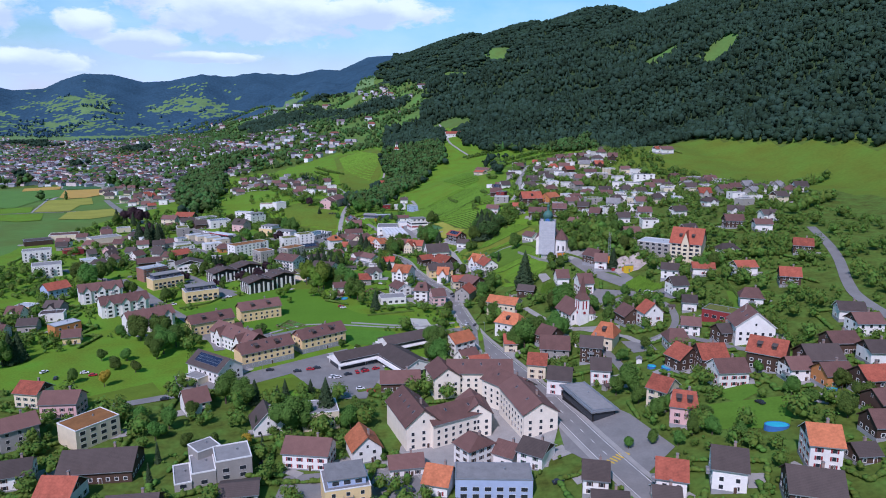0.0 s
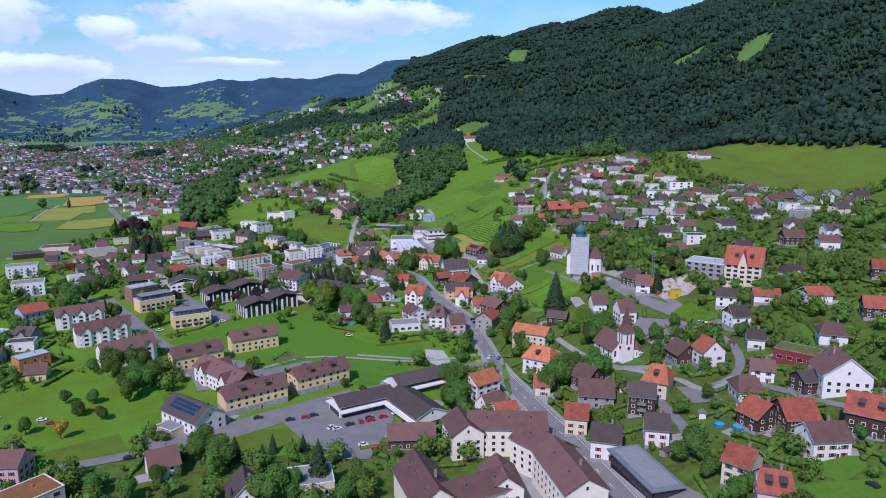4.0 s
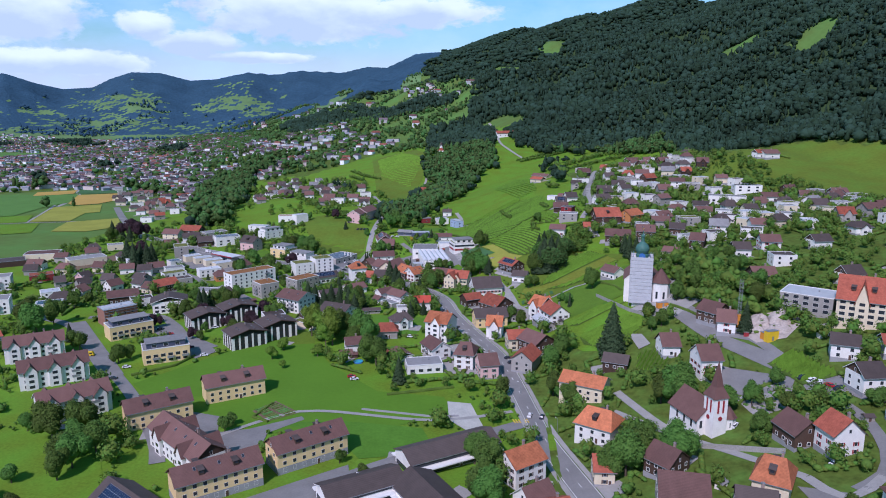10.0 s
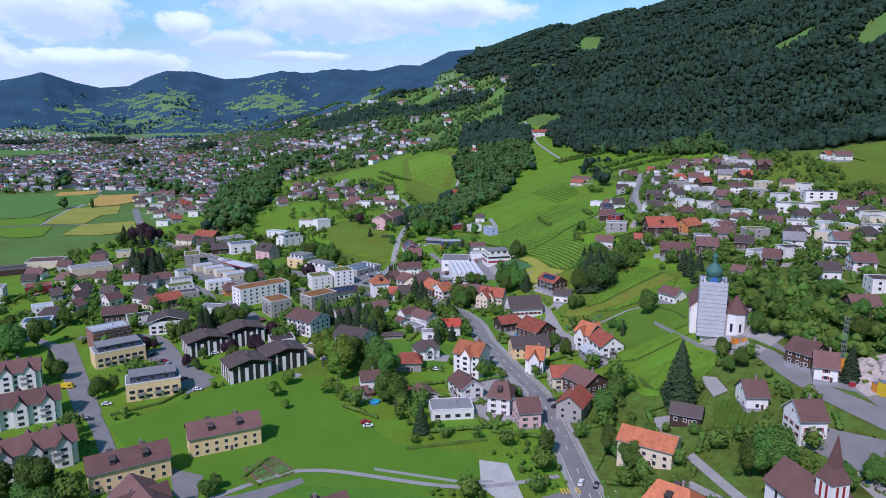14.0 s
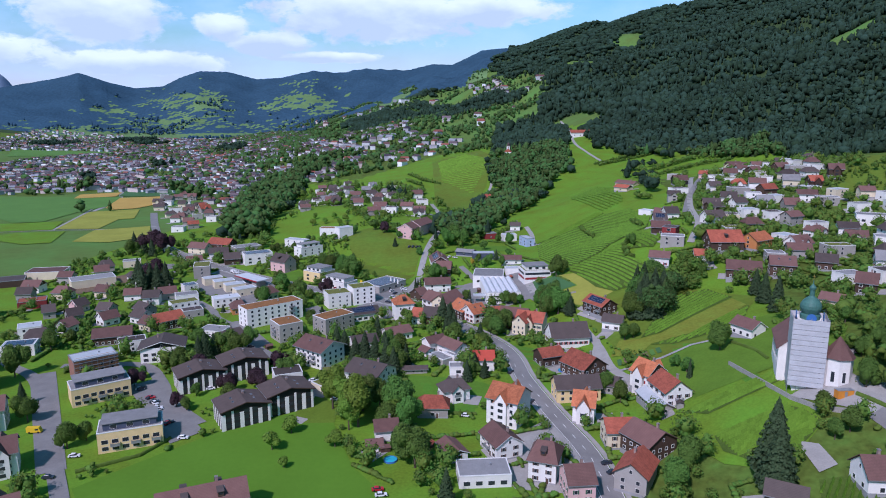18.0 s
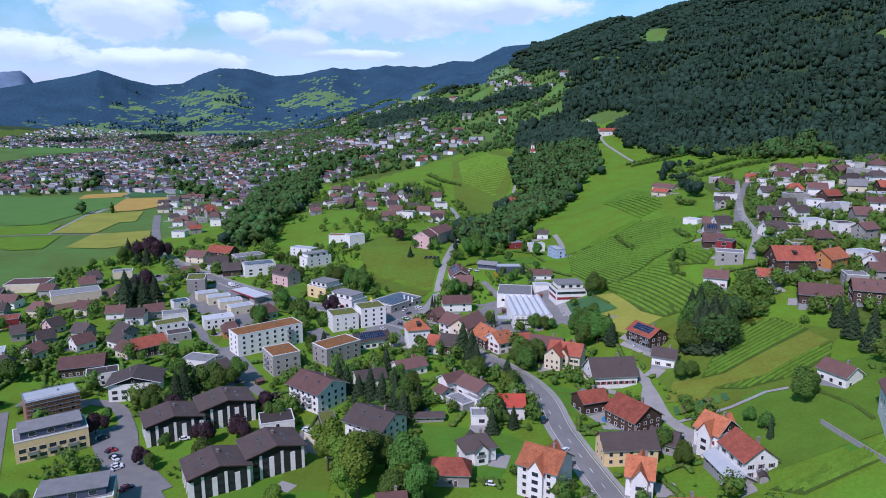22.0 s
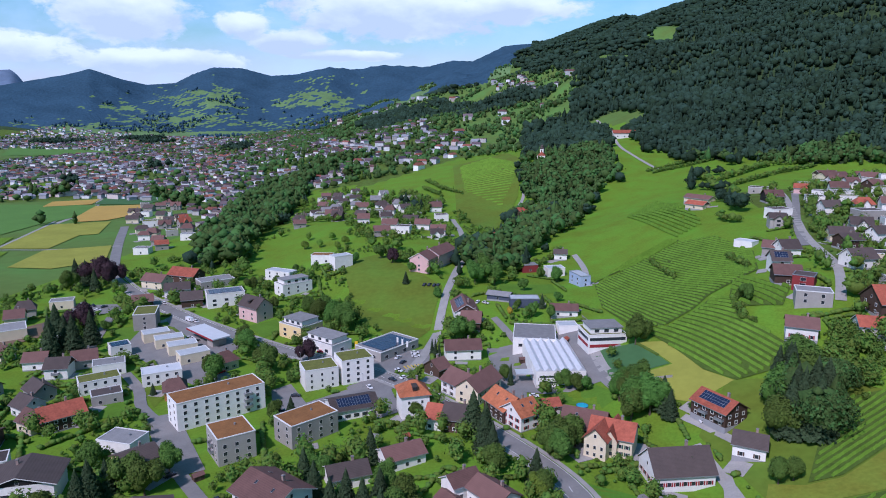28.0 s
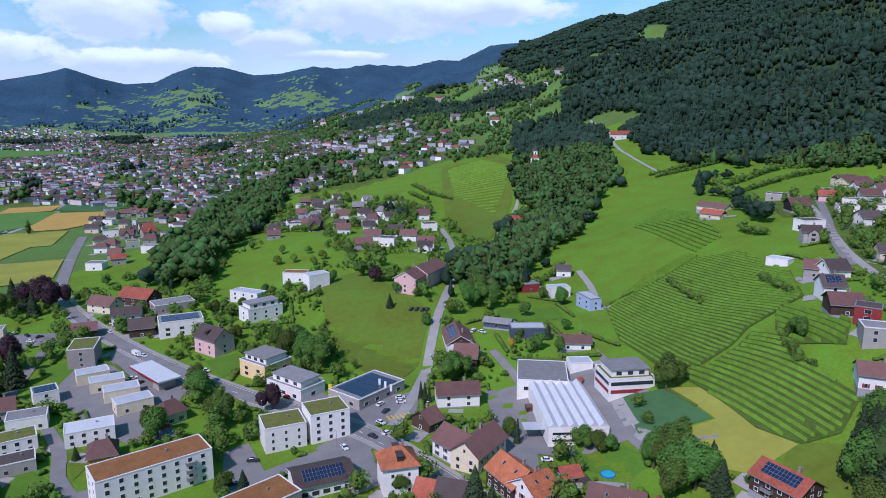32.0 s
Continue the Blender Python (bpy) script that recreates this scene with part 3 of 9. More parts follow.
lane("road", [(-600, 1040), (-641, 1164), (-700, 1262), (-757, 1358), (-832, 1480), (-960, 1700)], 6.0, PAVING)
lane("path", [(-640, 890), (-557, 924), (-508, 935), (-455, 960)], 3.0, PAVING)
lane("path", [(-557, 924), (-611, 1057), (-640, 1120)], 3.0, PAVING)

# ---- forest ----
rng = np.random.default_rng(7)


def scatter(x0, x1, y0, y1, d, keep):
    xs, ys = np.meshgrid(np.arange(x0, x1, d), np.arange(y0, y1, d))
    xs, ys = xs.ravel() + rng.uniform(-0.45, 0.45, xs.size) * d, ys.ravel() + rng.uniform(-0.45, 0.45, xs.size) * d
    ok = keep(xs, ys)
    return xs[ok], ys[ok]


OCT = np.array([(1, 0, 0), (0, 1, 0), (-1, 0, 0), (0, -1, 0), (0, 0, 1), (0, 0, -0.7)], float)
OCT_F = np.array([(0, 1, 4), (1, 2, 4), (2, 3, 4), (3, 0, 4), (1, 0, 5), (2, 1, 5), (3, 2, 5), (0, 3, 5)])


def ball(level):
    """A unit icosphere as arrays of corners and faces."""
    bm = bmesh.new()
    bmesh.ops.create_icosphere(bm, subdivisions=level, radius=1.0)
    v, f = np.array([p.co[:] for p in bm.verts]), np.array([[q.index for q in p.verts] for p in bm.faces])
    bm.free()
    return v, f


ICO, ICO_F = ball(1)


def leaves(centre, out, size, g):
    """Leaf sprays: one small three-cornered blade at each place, turned roughly outwards."""
    n = len(centre)
    up = out + g.normal(0, 0.45, (n, 3))
    up /= np.linalg.norm(up, axis=1)[:, None] + 1e-9
    a = np.cross(up, g.normal(0, 1, (n, 3)))
    a /= np.linalg.norm(a, axis=1)[:, None] + 1e-9
    b = np.cross(up, a)
    k = np.asarray(size).reshape(-1, 1)
    v = np.stack([centre + a * k, centre - a * k * 0.55 + b * k * 0.8, centre - a * k * 0.5 - b * k * 0.85], 1).reshape(-1, 3)
    return v, np.arange(3 * n).reshape(n, 3)


def woodland(name, xs, ys, size, m, label, conifers=0.3, clumps=5, category="forest", fine=0.19, sprays=0, squat=1.0):
    """Many trees joined: each a core with smaller lobes over it, round or drawn up to a point, and leaf sprays on the near ones."""
    n = len(xs)
    zs = land(xs, ys)
    grow = size * rng.uniform(0.62, 1.32, n)
    slim = rng.random(n) < conifers
    verts, faces, count = [], [], 0
    base = np.stack([xs, ys, zs], 1)
    for j in range(clumps + 1):
        d = rng.normal(0, 1, (n, 3))
        d /= np.linalg.norm(d, axis=1)[:, None]
        d[:, 2] = d[:, 2] * 0.7 + 0.3
        up = (j + rng.uniform(0, 1, n)) / (clumps + 1)
        if j == 0:
            off = d * 0.03 + [0, 0, 0.52]
            wide, tall = np.where(slim, 0.27, 0.46 if not sprays else 0.36), np.where(slim, 0.58, 0.44 if not sprays else 0.36)
            if clumps == 0:
                wide, tall = np.where(slim, 0.5, 0.66), np.where(slim, 0.55, 0.44)
        else:
            flat = d / (np.hypot(d[:, 0], d[:, 1])[:, None] + 1e-6)
            point = np.stack([flat[:, 0] * 0.24 * (1 - up), flat[:, 1] * 0.24 * (1 - up), 0.2 + 0.8 * up], 1)
            off = np.where(slim[:, None], point, d * [0.36, 0.36, 0.36] + [0, 0, 0.52])
            wide = np.where(slim, 0.2 * (1.2 - up), fine * 1.25) * rng.uniform(0.7, 1.35, n)
            tall = np.where(slim, 0.2, wide * 0.85)
        turn = rng.uniform(0, 6.28, n)
        c, s = np.cos(turn), np.sin(turn)
        form, sides = (ICO, ICO_F) if j == 0 else (OCT, OCT_F)
        shape = form[None] * (1 + rng.uniform(-0.2, 0.2, (n, len(form), 1)))
        px, py = shape[..., 0] * c[:, None] - shape[..., 1] * s[:, None], shape[..., 0] * s[:, None] + shape[..., 1] * c[:, None]
        # conifers taper upwards
        taper = np.where(slim[:, None] & (j == 0), np.clip(0.75 - 0.75 * shape[..., 2], 0.05, 1.5), 1.0)
        v = np.stack([(px * taper * wide[:, None] + off[:, :1]) * grow[:, None] + xs[:, None], (py * taper * wide[:, None] + off[:, 1:2]) * grow[:, None] + ys[:, None],
                      (shape[..., 2] * tall[:, None] + off[:, 2:]) * squat * grow[:, None] + zs[:, None]], 2)
        verts.append(v.reshape(-1, 3))
        faces.append((sides[None] + (np.arange(n) * len(form))[:, None, None] + count).reshape(-1, 3))
        count += len(form) * n
    if sprays:
        d = rng.normal(0, 1, (n, sprays, 3))
        d /= np.linalg.norm(d, axis=2)[..., None]
        d[..., 2] = np.abs(d[..., 2]) * 0.9 - 0.25
        high = rng.random((n, sprays))
        rad = np.where(slim[:, None], 0.34 * (1 - high), 0.46) * rng.uniform(0.7, 1.2, (n, sprays))
        lift = np.where(slim[:, None], 0.12 + 0.95 * high, 0.52 + 0.46 * d[..., 2])
        flat = np.where(slim[:, None, None], d / (np.hypot(d[..., 0], d[..., 1])[..., None] + 1e-6), d)
        p = base[:, None] + np.stack([flat[..., 0] * rad, flat[..., 1] * rad, lift], 2) * grow[:, None, None]
        v, f = leaves(p.reshape(-1, 3), d.reshape(-1, 3), np.repeat(0.045 * grow + 0.15 if sprays < 150 else 0.022 * grow + 0.2, sprays) * rng.uniform(0.7, 1.3, n * sprays), rng)
        verts.append(v)
        faces.append(f + count)
        count += len(v)
    me = mesh_fast(name, np.concatenate(verts), np.concatenate(faces), 3, (m,))
    me.polygons.foreach_set("use_smooth", np.ones(len(me.polygons), bool))
    return tagged(new(name, me), label, category, kind="stuff")


def on_slope(x, y):
    return forest_mask(x, y)


def in_valley(x, y):
    return inside(x, y, WOOD_LEFT) | (inside(x, y, WOOD_SPUR) & (y < 1330)) | (inside(x, y, WOOD_CHALET) & (y < 1260) & (x < 260))


woodland("forest", *scatter(-560, 900, 400, 1500, 8.2, lambda x, y: on_slope(x, y) & ~in_valley(x, y)), 11.5, FOREST, "dense dark green mixed forest on the mountainside", 0.4, 3)
woodland("woodland", *scatter(-560, -270, 850, 1500, 9.5, lambda x, y: on_slope(x, y) & in_valley(x, y)), 16.5, BROADWOOD, "tall broadleaf wood at the edge of the plain", 0.12, 7, "woodland", 0.17, 60)
woodland("woodland", *scatter(-270, 300, 700, 1500, 8.0, lambda x, y: on_slope(x, y) & in_valley(x, y)), 12.5, BROADWOOD, "mid-green broadleaf woodland with some conifers on the spur", 0.2, 5, "woodland", 0.16, 24)
woodland("forest", *scatter(-700, 1300, 1500, 2600, 10.5, on_slope), 14, FOREST, "dark green mixed forest on the upper mountainside", 0.4, 1)
woodland("forest", *scatter(-1600, 1300, 2600, 4800, 14.5, lambda x, y: on_slope(x, y) & ((x > -300) | (y < 3000))), 17, FOREST, "dark forest along the mountain crest", 0.3, 0, squat=0.8)

# ---- building materials ----
WALLS = {
    "w": surface("white render", (0.76, 0.735, 0.695), 0.9, 0.05, 0.4, 0.07, 2.5, random_share=0.06),
    "c": surface("cream render", (0.66, 0.57, 0.41), 0.9, 0.05, 0.4, 0.07, 2.5, random_share=0.07),
    "y": surface("pale yellow render", (0.74, 0.55, 0.28), 0.9, 0.05, 0.4, 0.06, 2.5, random_share=0.03),
    "p": surface("pink render", (0.66, 0.42, 0.40), 0.9, 0.05, 0.4, 0.07, 2.5, random_share=0.06),
    "b": surface("dark brown timber", (0.075, 0.045, 0.032), 0.85, 0.2, 0.25, 0.12, 2.0, random_share=0.25),
    "g": surface("grey render", (0.33, 0.31, 0.285), 0.9, 0.05, 0.4, 0.08, 2.5, random_share=0.15),
    "k": surface("black timber cladding", (0.022, 0.020, 0.020), 0.8, 0.2, 0.25, 0.1, 2.0),
    "o": surface("orange render", (0.52, 0.21, 0.07), 0.9, 0.06, 0.4, 0.07, 2.5),
    "r": surface("red render", (0.24, 0.035, 0.035), 0.85, 0.06, 0.4, 0.07, 2.5),
    "B": surface("pale blue render", (0.36, 0.44, 0.60), 0.85, 0.05, 0.4, 0.07, 2.5),
    "n": surface("navy cladding", (0.07, 0.085, 0.13), 0.7, 0.08, 0.4, 0.07, 2.5),
    "a": surface("ivory render", (0.78, 0.70, 0.58), 0.9, 0.05, 0.4, 0.07, 2.5),
    "l": surface("brick red blockwork", (0.30, 0.15, 0.11), 0.9, 0.12, 0.3, 0.1, 2.5),
}
ROOFS = {
    "m": surface("maroon brown roof tiles", (0.150, 0.078, 0.066), 0.8, 0.12, 0.35, 0.14, 3.0, random_share=0.22, rows=0.9, bump=0.03),
    "r": surface("weathered red roof tiles", (0.31, 0.082, 0.048), 0.8, 0.22, 0.8, 0.24, 2.5, random_share=0.25, rows=0.9, bump=0.03),
    "o": surface("bright orange roof tiles", (0.43, 0.140, 0.062), 0.8, 0.2, 0.8, 0.22, 2.5, random_share=0.25, rows=0.9, bump=0.03),
    "d": surface("dark slate roof", (0.080, 0.060, 0.054), 0.75, 0.12, 0.35, 0.14, 3.0, random_share=0.25, rows=0.9, bump=0.03),
    "s": surface("bright red sheet roof", (0.47, 0.075, 0.045), 0.6, 0.08, 0.5, 0.1, 3.0, rows=0.6, bump=0.02),
    "g": surface("grey flat roof", (0.23, 0.225, 0.225), 0.9, 0.1, 0.5, 0.14, 3.0, random_share=0.15),
    "e": surface("mossy green roof", (0.13, 0.14, 0.03), 0.95, 0.18, 0.7, 0.2, 3.0),
    "n": surface("rust sedum roof", (0.235, 0.105, 0.036), 0.95, 0.16, 0.7, 0.2, 3.5),
    "W": surface("white metal roof", (0.56, 0.57, 0.59), 0.5, 0.04, 0.5, 0.06, 4.0),
    "u": surface("blue grey metal roof", (0.44, 0.46, 0.48), 0.5, 0.05, 0.5, 0.08, 4.0),
    "t": surface("copper green sheet", (0.055, 0.15, 0.125), 0.55, 0.12, 0.5, 0.15, 1.5),
}
GLASS = surface("dark window glass", (0.03, 0.036, 0.045), 0.12, 0.05, 0.5, spec=0.6)
FRAME = surface("white window frame", (0.72, 0.71, 0.69), 0.6, 0.03, 0.3)
CHIMNEY = surface("chimney render", (0.30, 0.22, 0.19), 0.9, 0.12, 0.3)
METAL = surface("grey metal", (0.32, 0.33, 0.35), 0.45, 0.06, 0.3, metal=0.5)
SHUT_R = surface("dark red shutter paint", (0.30, 0.03, 0.035), 0.6, 0.08, 0.3)
SHUT_G = surface("green shutter paint", (0.05, 0.12, 0.08), 0.6, 0.08, 0.3)
SHUT_B = surface("brown shutter paint", (0.10, 0.06, 0.045), 0.6, 0.08, 0.3)
SOLAR = surface("solar panel glass", (0.018, 0.026, 0.06), 0.18, 0.05, 0.5, spec=0.7)
STONE_BASE = surface("grey plinth render", (0.30, 0.30, 0.31), 0.9, 0.08, 0.4)


def window_mesh(w, h, frame_m=FRAME, t=0.055):
    """A window that faces -y, in one piece: a frame standing proud of a set-back pane."""
    a, b = w / 2, h
    rings = [[(-a, 0.06, 0), (a, 0.06, 0), (a, 0.06, b), (-a, 0.06, b)], [(-a, -0.07, 0), (a, -0.07, 0), (a, -0.07, b), (-a, -0.07, b)],
             [(-a + t, -0.07, t), (a - t, -0.07, t), (a - t, -0.07, b - t), (-a + t, -0.07, b - t)], [(-a + t, -0.02, t), (a - t, -0.02, t), (a - t, -0.02, b - t), (-a + t, -0.02, b - t)]]
    faces = [(4 * r + k, 4 * r + (k + 1) % 4, 4 * r + 4 + (k + 1) % 4, 4 * r + 4 + k) for r in range(3) for k in range(4)] + [(12, 13, 14, 15), (3, 2, 1, 0)]
    return mesh_from("window", sum(rings, []), faces, (frame_m, GLASS), [0] * 12 + [1, 0])


def shuttered(w, h, m):
    """A window with a pair of open painted shutters beside it."""
    me = window_mesh(w, h)
    s = Shape()
    s.add([tuple(v.co) for v in me.vertices], [tuple(p.vertices) for p in me.polygons], FRAME)
    s.i = [p.material_index for p in me.polygons]
    s.mats = [FRAME, GLASS]
    for a in (-1, 1):
        x0, x1 = sorted((a * (w / 2 + 0.02), a * (w / 2 + 0.5)))
        s.box(x0, -0.1, 0, x1, 0.02, h, m)
    return s.mesh("window")


WIN = {"s": window_mesh(1.0, 1.4), "m": window_mesh(1.4, 1.55), "l": window_mesh(2.4, 1.7), "d": window_mesh(1.3, 2.2), "k": window_mesh(1.4, 1.6, SHUT_B), "f": window_mesh(1.45, 1.5, FRAME, 0.17)}
for key, m in (("R", SHUT_R), ("G", SHUT_G), ("B", SHUT_B)):
    WIN["m" + key] = shuttered(1.15, 1.5, m)
WIN_W = {"s": 1.0, "m": 1.4, "l": 2.4, "d": 1.3, "k": 1.4, "f": 1.45}
SHUTTER = {}
for key, m in (("R", SHUT_R), ("G", SHUT_G), ("B", SHUT_B)):
    SHUTTER[key] = Shape().box(-0.25, -0.09, 0.0, 0.25, -0.03, 1.45, m).mesh("shutter")
DORMER = Shape()
DORMER.box(-0.9, -1.6, -0.6, 0.9, 1.2, 1.1, WALLS["b"])
DORMER_WINDOW = Shape().box(-0.6, -1.66, 0.0, 0.6, -1.58, 0.95, GLASS).mesh("dormer_window")
DORMER.slab([(-1.15, -1.9, 1.15), (1.15, -1.9, 1.15), (1.15, 1.6, 1.55), (-1.15, 1.6, 1.55)], 0.14, ROOFS["d"])
DORMER = DORMER.mesh("dormer")
SKYLIGHT = Shape().box(-0.45, -0.7, 0, 0.45, 0.7, 0.1, METAL).box(-0.37, -0.62, 0.1, 0.37, 0.62, 0.13, GLASS).mesh("skylight")
BALCONY = Shape().box(-1.7, -1.4, -0.2, 1.7, 0, 0, STONE_BASE).mesh("balcony")
RAILING = Shape().box(-1.7, -1.4, 0, 1.7, -1.33, 1.0, METAL).box(-1.7, -1.33, 0, -1.63, 0, 1.0, METAL).box(1.63, -1.33, 0, 1.7, 0, 1.0, METAL).mesh("railing")
DOOR = Shape().box(-0.65, -0.12, 0, 0.65, 0.05, 2.2, FRAME).box(-0.5, -0.16, 0, 0.5, -0.12, 2.1, SHUT_B).mesh("door")
CHIM = Shape().box(-0.4, -0.4, -1.6, 0.4, 0.4, 1.3, CHIMNEY).box(-0.5, -0.5, 1.3, 0.5, 0.5, 1.45, METAL).box(-0.22, -0.22, 1.45, 0.22, 0.22, 1.7, CHIMNEY).mesh("chimney")
WALL_WORD = {"w": "white rendered", "c": "cream rendered", "y": "pale yellow rendered", "p": "pink rendered", "b": "dark timber", "g": "grey rendered", "k": "black timber clad",
             "o": "orange rendered", "r": "red rendered", "B": "pale blue", "n": "navy clad", "l": "brick red", "a": "ivory rendered"}
ROOF_WORD = {"m": "maroon tiled", "r": "weathered red tiled", "o": "bright orange tiled", "d": "dark slate", "s": "bright red", "g": "grey flat", "e": "mossy green flat", "n": "rust sedum", "W": "white metal",
             "u": "blue grey metal", "t": "copper green"}
TAKEN = []
EYE_LINE = ((0, 0), (-1, 60), (-5, 170), (-19, 287), (-43, 400), (-56, 458))


def seen_side(px, py, nx_, ny_):
    """Whether a wall there with that outward normal faces any of the flight line."""
    return any((ex - px) * nx_ + (ey - py) * ny_ > 0.45 * math.hypot(ex - px, ey - py) for ex, ey in EYE_LINE)


def base_of(x, y, rot, length, width):
    c, s = math.cos(rot), math.sin(rot)
    zs = [ground_at(x + c * a * length / 2 - s * b * width / 2, y + s * a * length / 2 + c * b * width / 2) for a in (-1, 1) for b in (-1, 1)]
    return sum(zs) / 4, min(zs)


def windows(root, x, y, rot, length, width, eave, style, shutter, first=0.9, sides=(0, 1, 2, 3), balcony=0, gap=3.1):
    """Rows of windows on the walls that can be seen, each a part, with shutters or balconies."""
    rows = max(1, int((eave - first + 0.7) / 2.75))
    if y > 760:
        rows, shutter = min(rows, 2 if y < 860 else 1), ""
    for side in sides:
        run, off = (length, width / 2) if side % 2 == 0 else (width, length / 2)
        a = rot + (0, math.pi / 2, math.pi, -math.pi / 2)[side]
        n_x, n_y = math.sin(a), -math.cos(a)
        if not seen_side(x + n_x * off, y + n_y * off, n_x, n_y):
            continue
        n = max(1, int((run - 1.2) / gap))
        turn = Matrix.Rotation((0, math.pi / 2, math.pi, -math.pi / 2)[side], 4, "Z")
        for r in range(rows):
            for k in range(n):
                u = (k + 0.5 - n / 2) * run / n * 0.94
                m = turn @ Matrix.Translation((u, -off, first + 2.75 * r))
                if balcony and side == balcony - 1 and (k == max(n - 2, 0) if run > 26 else k % 2 == 1 or n == 1) and r:
                    deck = part("balcony", BALCONY, root, m=turn @ Matrix.Translation((u, -off, first + 2.75 * r - 0.75)))
                    part("railing", RAILING, deck, "grey metal railing")
                part("window", WIN[style], root, m=m)
                if shutter:
                    w = WIN_W[style] / 2 + 0.27
                    for d in (-w, w):
                        part("shutter", SHUTTER[shutter], root, m=turn @ Matrix.Translation((u + d, -off, first + 2.75 * r)))


def house(x, y, turn, length, width, eave, ridge, wall, roof, win="m", shutter="", hip=0.0, gap=3.5, chimney=1, dormers=0, lights=0, plinth=0.0, balcony=0, over=0.8, cross=0, gable_wall="", extra="",
          sink=0.0, group="village houses", name="house", solar=0):
    """A house with a pitched roof, its ridge along its own x."""
    rot = radians(turn)
    dice = (int(abs(x) * 7.3) * 31 + int(y * 3.7) * 17) % 10
    if win == "m" and not shutter and not extra and wall in "wcp" and y < 700 and dice < 7:
        win = "m" + "RGBBRGB"[dice]
    if not gable_wall and not extra and wall in "wc" and hip < 0.3 and dice in (1, 4, 8):
        gable_wall = "b"
    mean, low = base_of(x, y, rot, length, width)
    z = mean - sink
    root = new(name)
    root.matrix_basis = Matrix.Translation((x, y, z)) @ Matrix.Rotation(rot, 4, "Z")
    TAKEN.append((x, y, max(length, width) * 0.6))
    L, W = length / 2, width / 2
    wm, rm = WALLS[wall], ROOFS[roof]
    rise, deep = ridge - eave, low - z - 1.5
    body = Shape()
    if not plinth and not extra:
        plinth = 0.55
    if plinth:
        body.box(-L - 0.04, -W - 0.04, deep, L + 0.04, W + 0.04, plinth, STONE_BASE)
    body.box(-L, -W, deep, L, W, eave, wm)
    h = hip * L
    if hip < 0.3:
        gm = WALLS[gable_wall] if gable_wall else wm
        inner = ridge - 0.12
        for s in (-1, 1):
            body.add([(s * L, -W, eave), (s * L, W, eave), (s * (L - h), 0, inner), (s * (L - 0.25), -W, eave), (s * (L - 0.25), W, eave), (s * (L - h - 0.25), 0, inner)],
                     [(0, 1, 2), (3, 5, 4), (0, 2, 5, 3), (1, 4, 5, 2), (0, 3, 4, 1)], gm)
    part("wall", body.mesh("wall"), root)
    top = Shape()
    drop = over * rise / W
    e = 0 if hip >= 0.3 else over * 0.8
    for s in (-1, 1):
        lo, hi = (s * (W + over), eave - drop), (0, ridge)
        q = [(-L - (over if hip >= 0.3 else e), lo[0], lo[1]), (L + (over if hip >= 0.3 else e), lo[0], lo[1]), (L - h + e, hi[0], hi[1]), (-L + h - e, hi[0], hi[1])]
        if s > 0:
            q = [q[1], q[0], q[3], q[2]]
        trim = (FRAME if wall in "wcp" and dice % 3 else SHUT_B) if hip < 0.3 else rm
        top.slab([(a, b, c + 0.24) for a, b, c in q], 0.32, rm, (WALLS["b"], rm, METAL, trim, rm, trim))
    if hip >= 0.3:
        for s in (-1, 1):
            a, b, c = (s * (L + over), -s * (W + over), eave - drop + 0.24), (s * (L + over), s * (W + over), eave - drop + 0.24), (s * (L - h), 0, ridge + 0.24)
            top.add([a, b, c, (a[0], a[1], a[2] - 0.24), (b[0], b[1], b[2] - 0.24), (c[0], c[1], c[2] - 0.24)], [(0, 1, 2), (3, 5, 4), (0, 3, 4, 1)], rm)
    part("roof", top.mesh("roof"), root)
    pitch = math.atan2(rise, W)
    for k in range(cross):
        # a gabled bay standing out from each long wall
        u = (k + 0.5 - cross / 2) * length / cross
        half, out, peak = min(2.6, length / cross * 0.32), 1.3, ridge - 0.9
        for s in (-1, 1):
            bay = Shape().box(u - half, -W - out, deep, u + half, -W + 1, eave - 0.4, wm)
            bay.add([(u - half, -W - out, eave - 0.4), (u + half, -W - out, eave - 0.4), (u, -W - out, peak - 0.3), (u - half, 0, eave - 0.4), (u + half, 0, eave - 0.4), (u, 0, peak - 0.3)],
                    [(0, 1, 2), (3, 5, 4), (0, 2, 5, 3), (1, 4, 5, 2)], wm)
            q = half + 0.6
            dip = 0.6 * (peak - eave) / half
            bay.slab([(u - q, -W - out - 0.7, eave - 0.3 - dip), (u, -W - out - 0.7, peak), (u, -0.2, peak), (u - q, -0.2, eave - 0.3 - dip)][::-1], 0.2, rm)
            bay.slab([(u + q, -W - out - 0.7, eave - 0.3 - dip), (u + q, -0.2, eave - 0.3 - dip), (u, -0.2, peak), (u, -W - out - 0.7, peak)], 0.2, rm)
            for r in range(max(1, int((eave - 0.2) / 2.75))):
                bay.box(u - 1.1, -W - out - 0.05, 0.9 + 2.75 * r, u + 1.1, -W - out + 0.05, 2.3 + 2.75 * r, GLASS)
            part("gabled_bay", bay.mesh("gabled_bay"), root, m=Matrix.Rotation(0 if s < 0 else math.pi, 4, "Z"))
    if chimney:
        part("chimney", CHIM, root, m=Matrix.Translation((L * 0.35, W * 0.25, ridge - 0.2)))
    for k in range(dormers):
        u = (k + 0.5 - dormers / 2) * length / dormers * 0.8
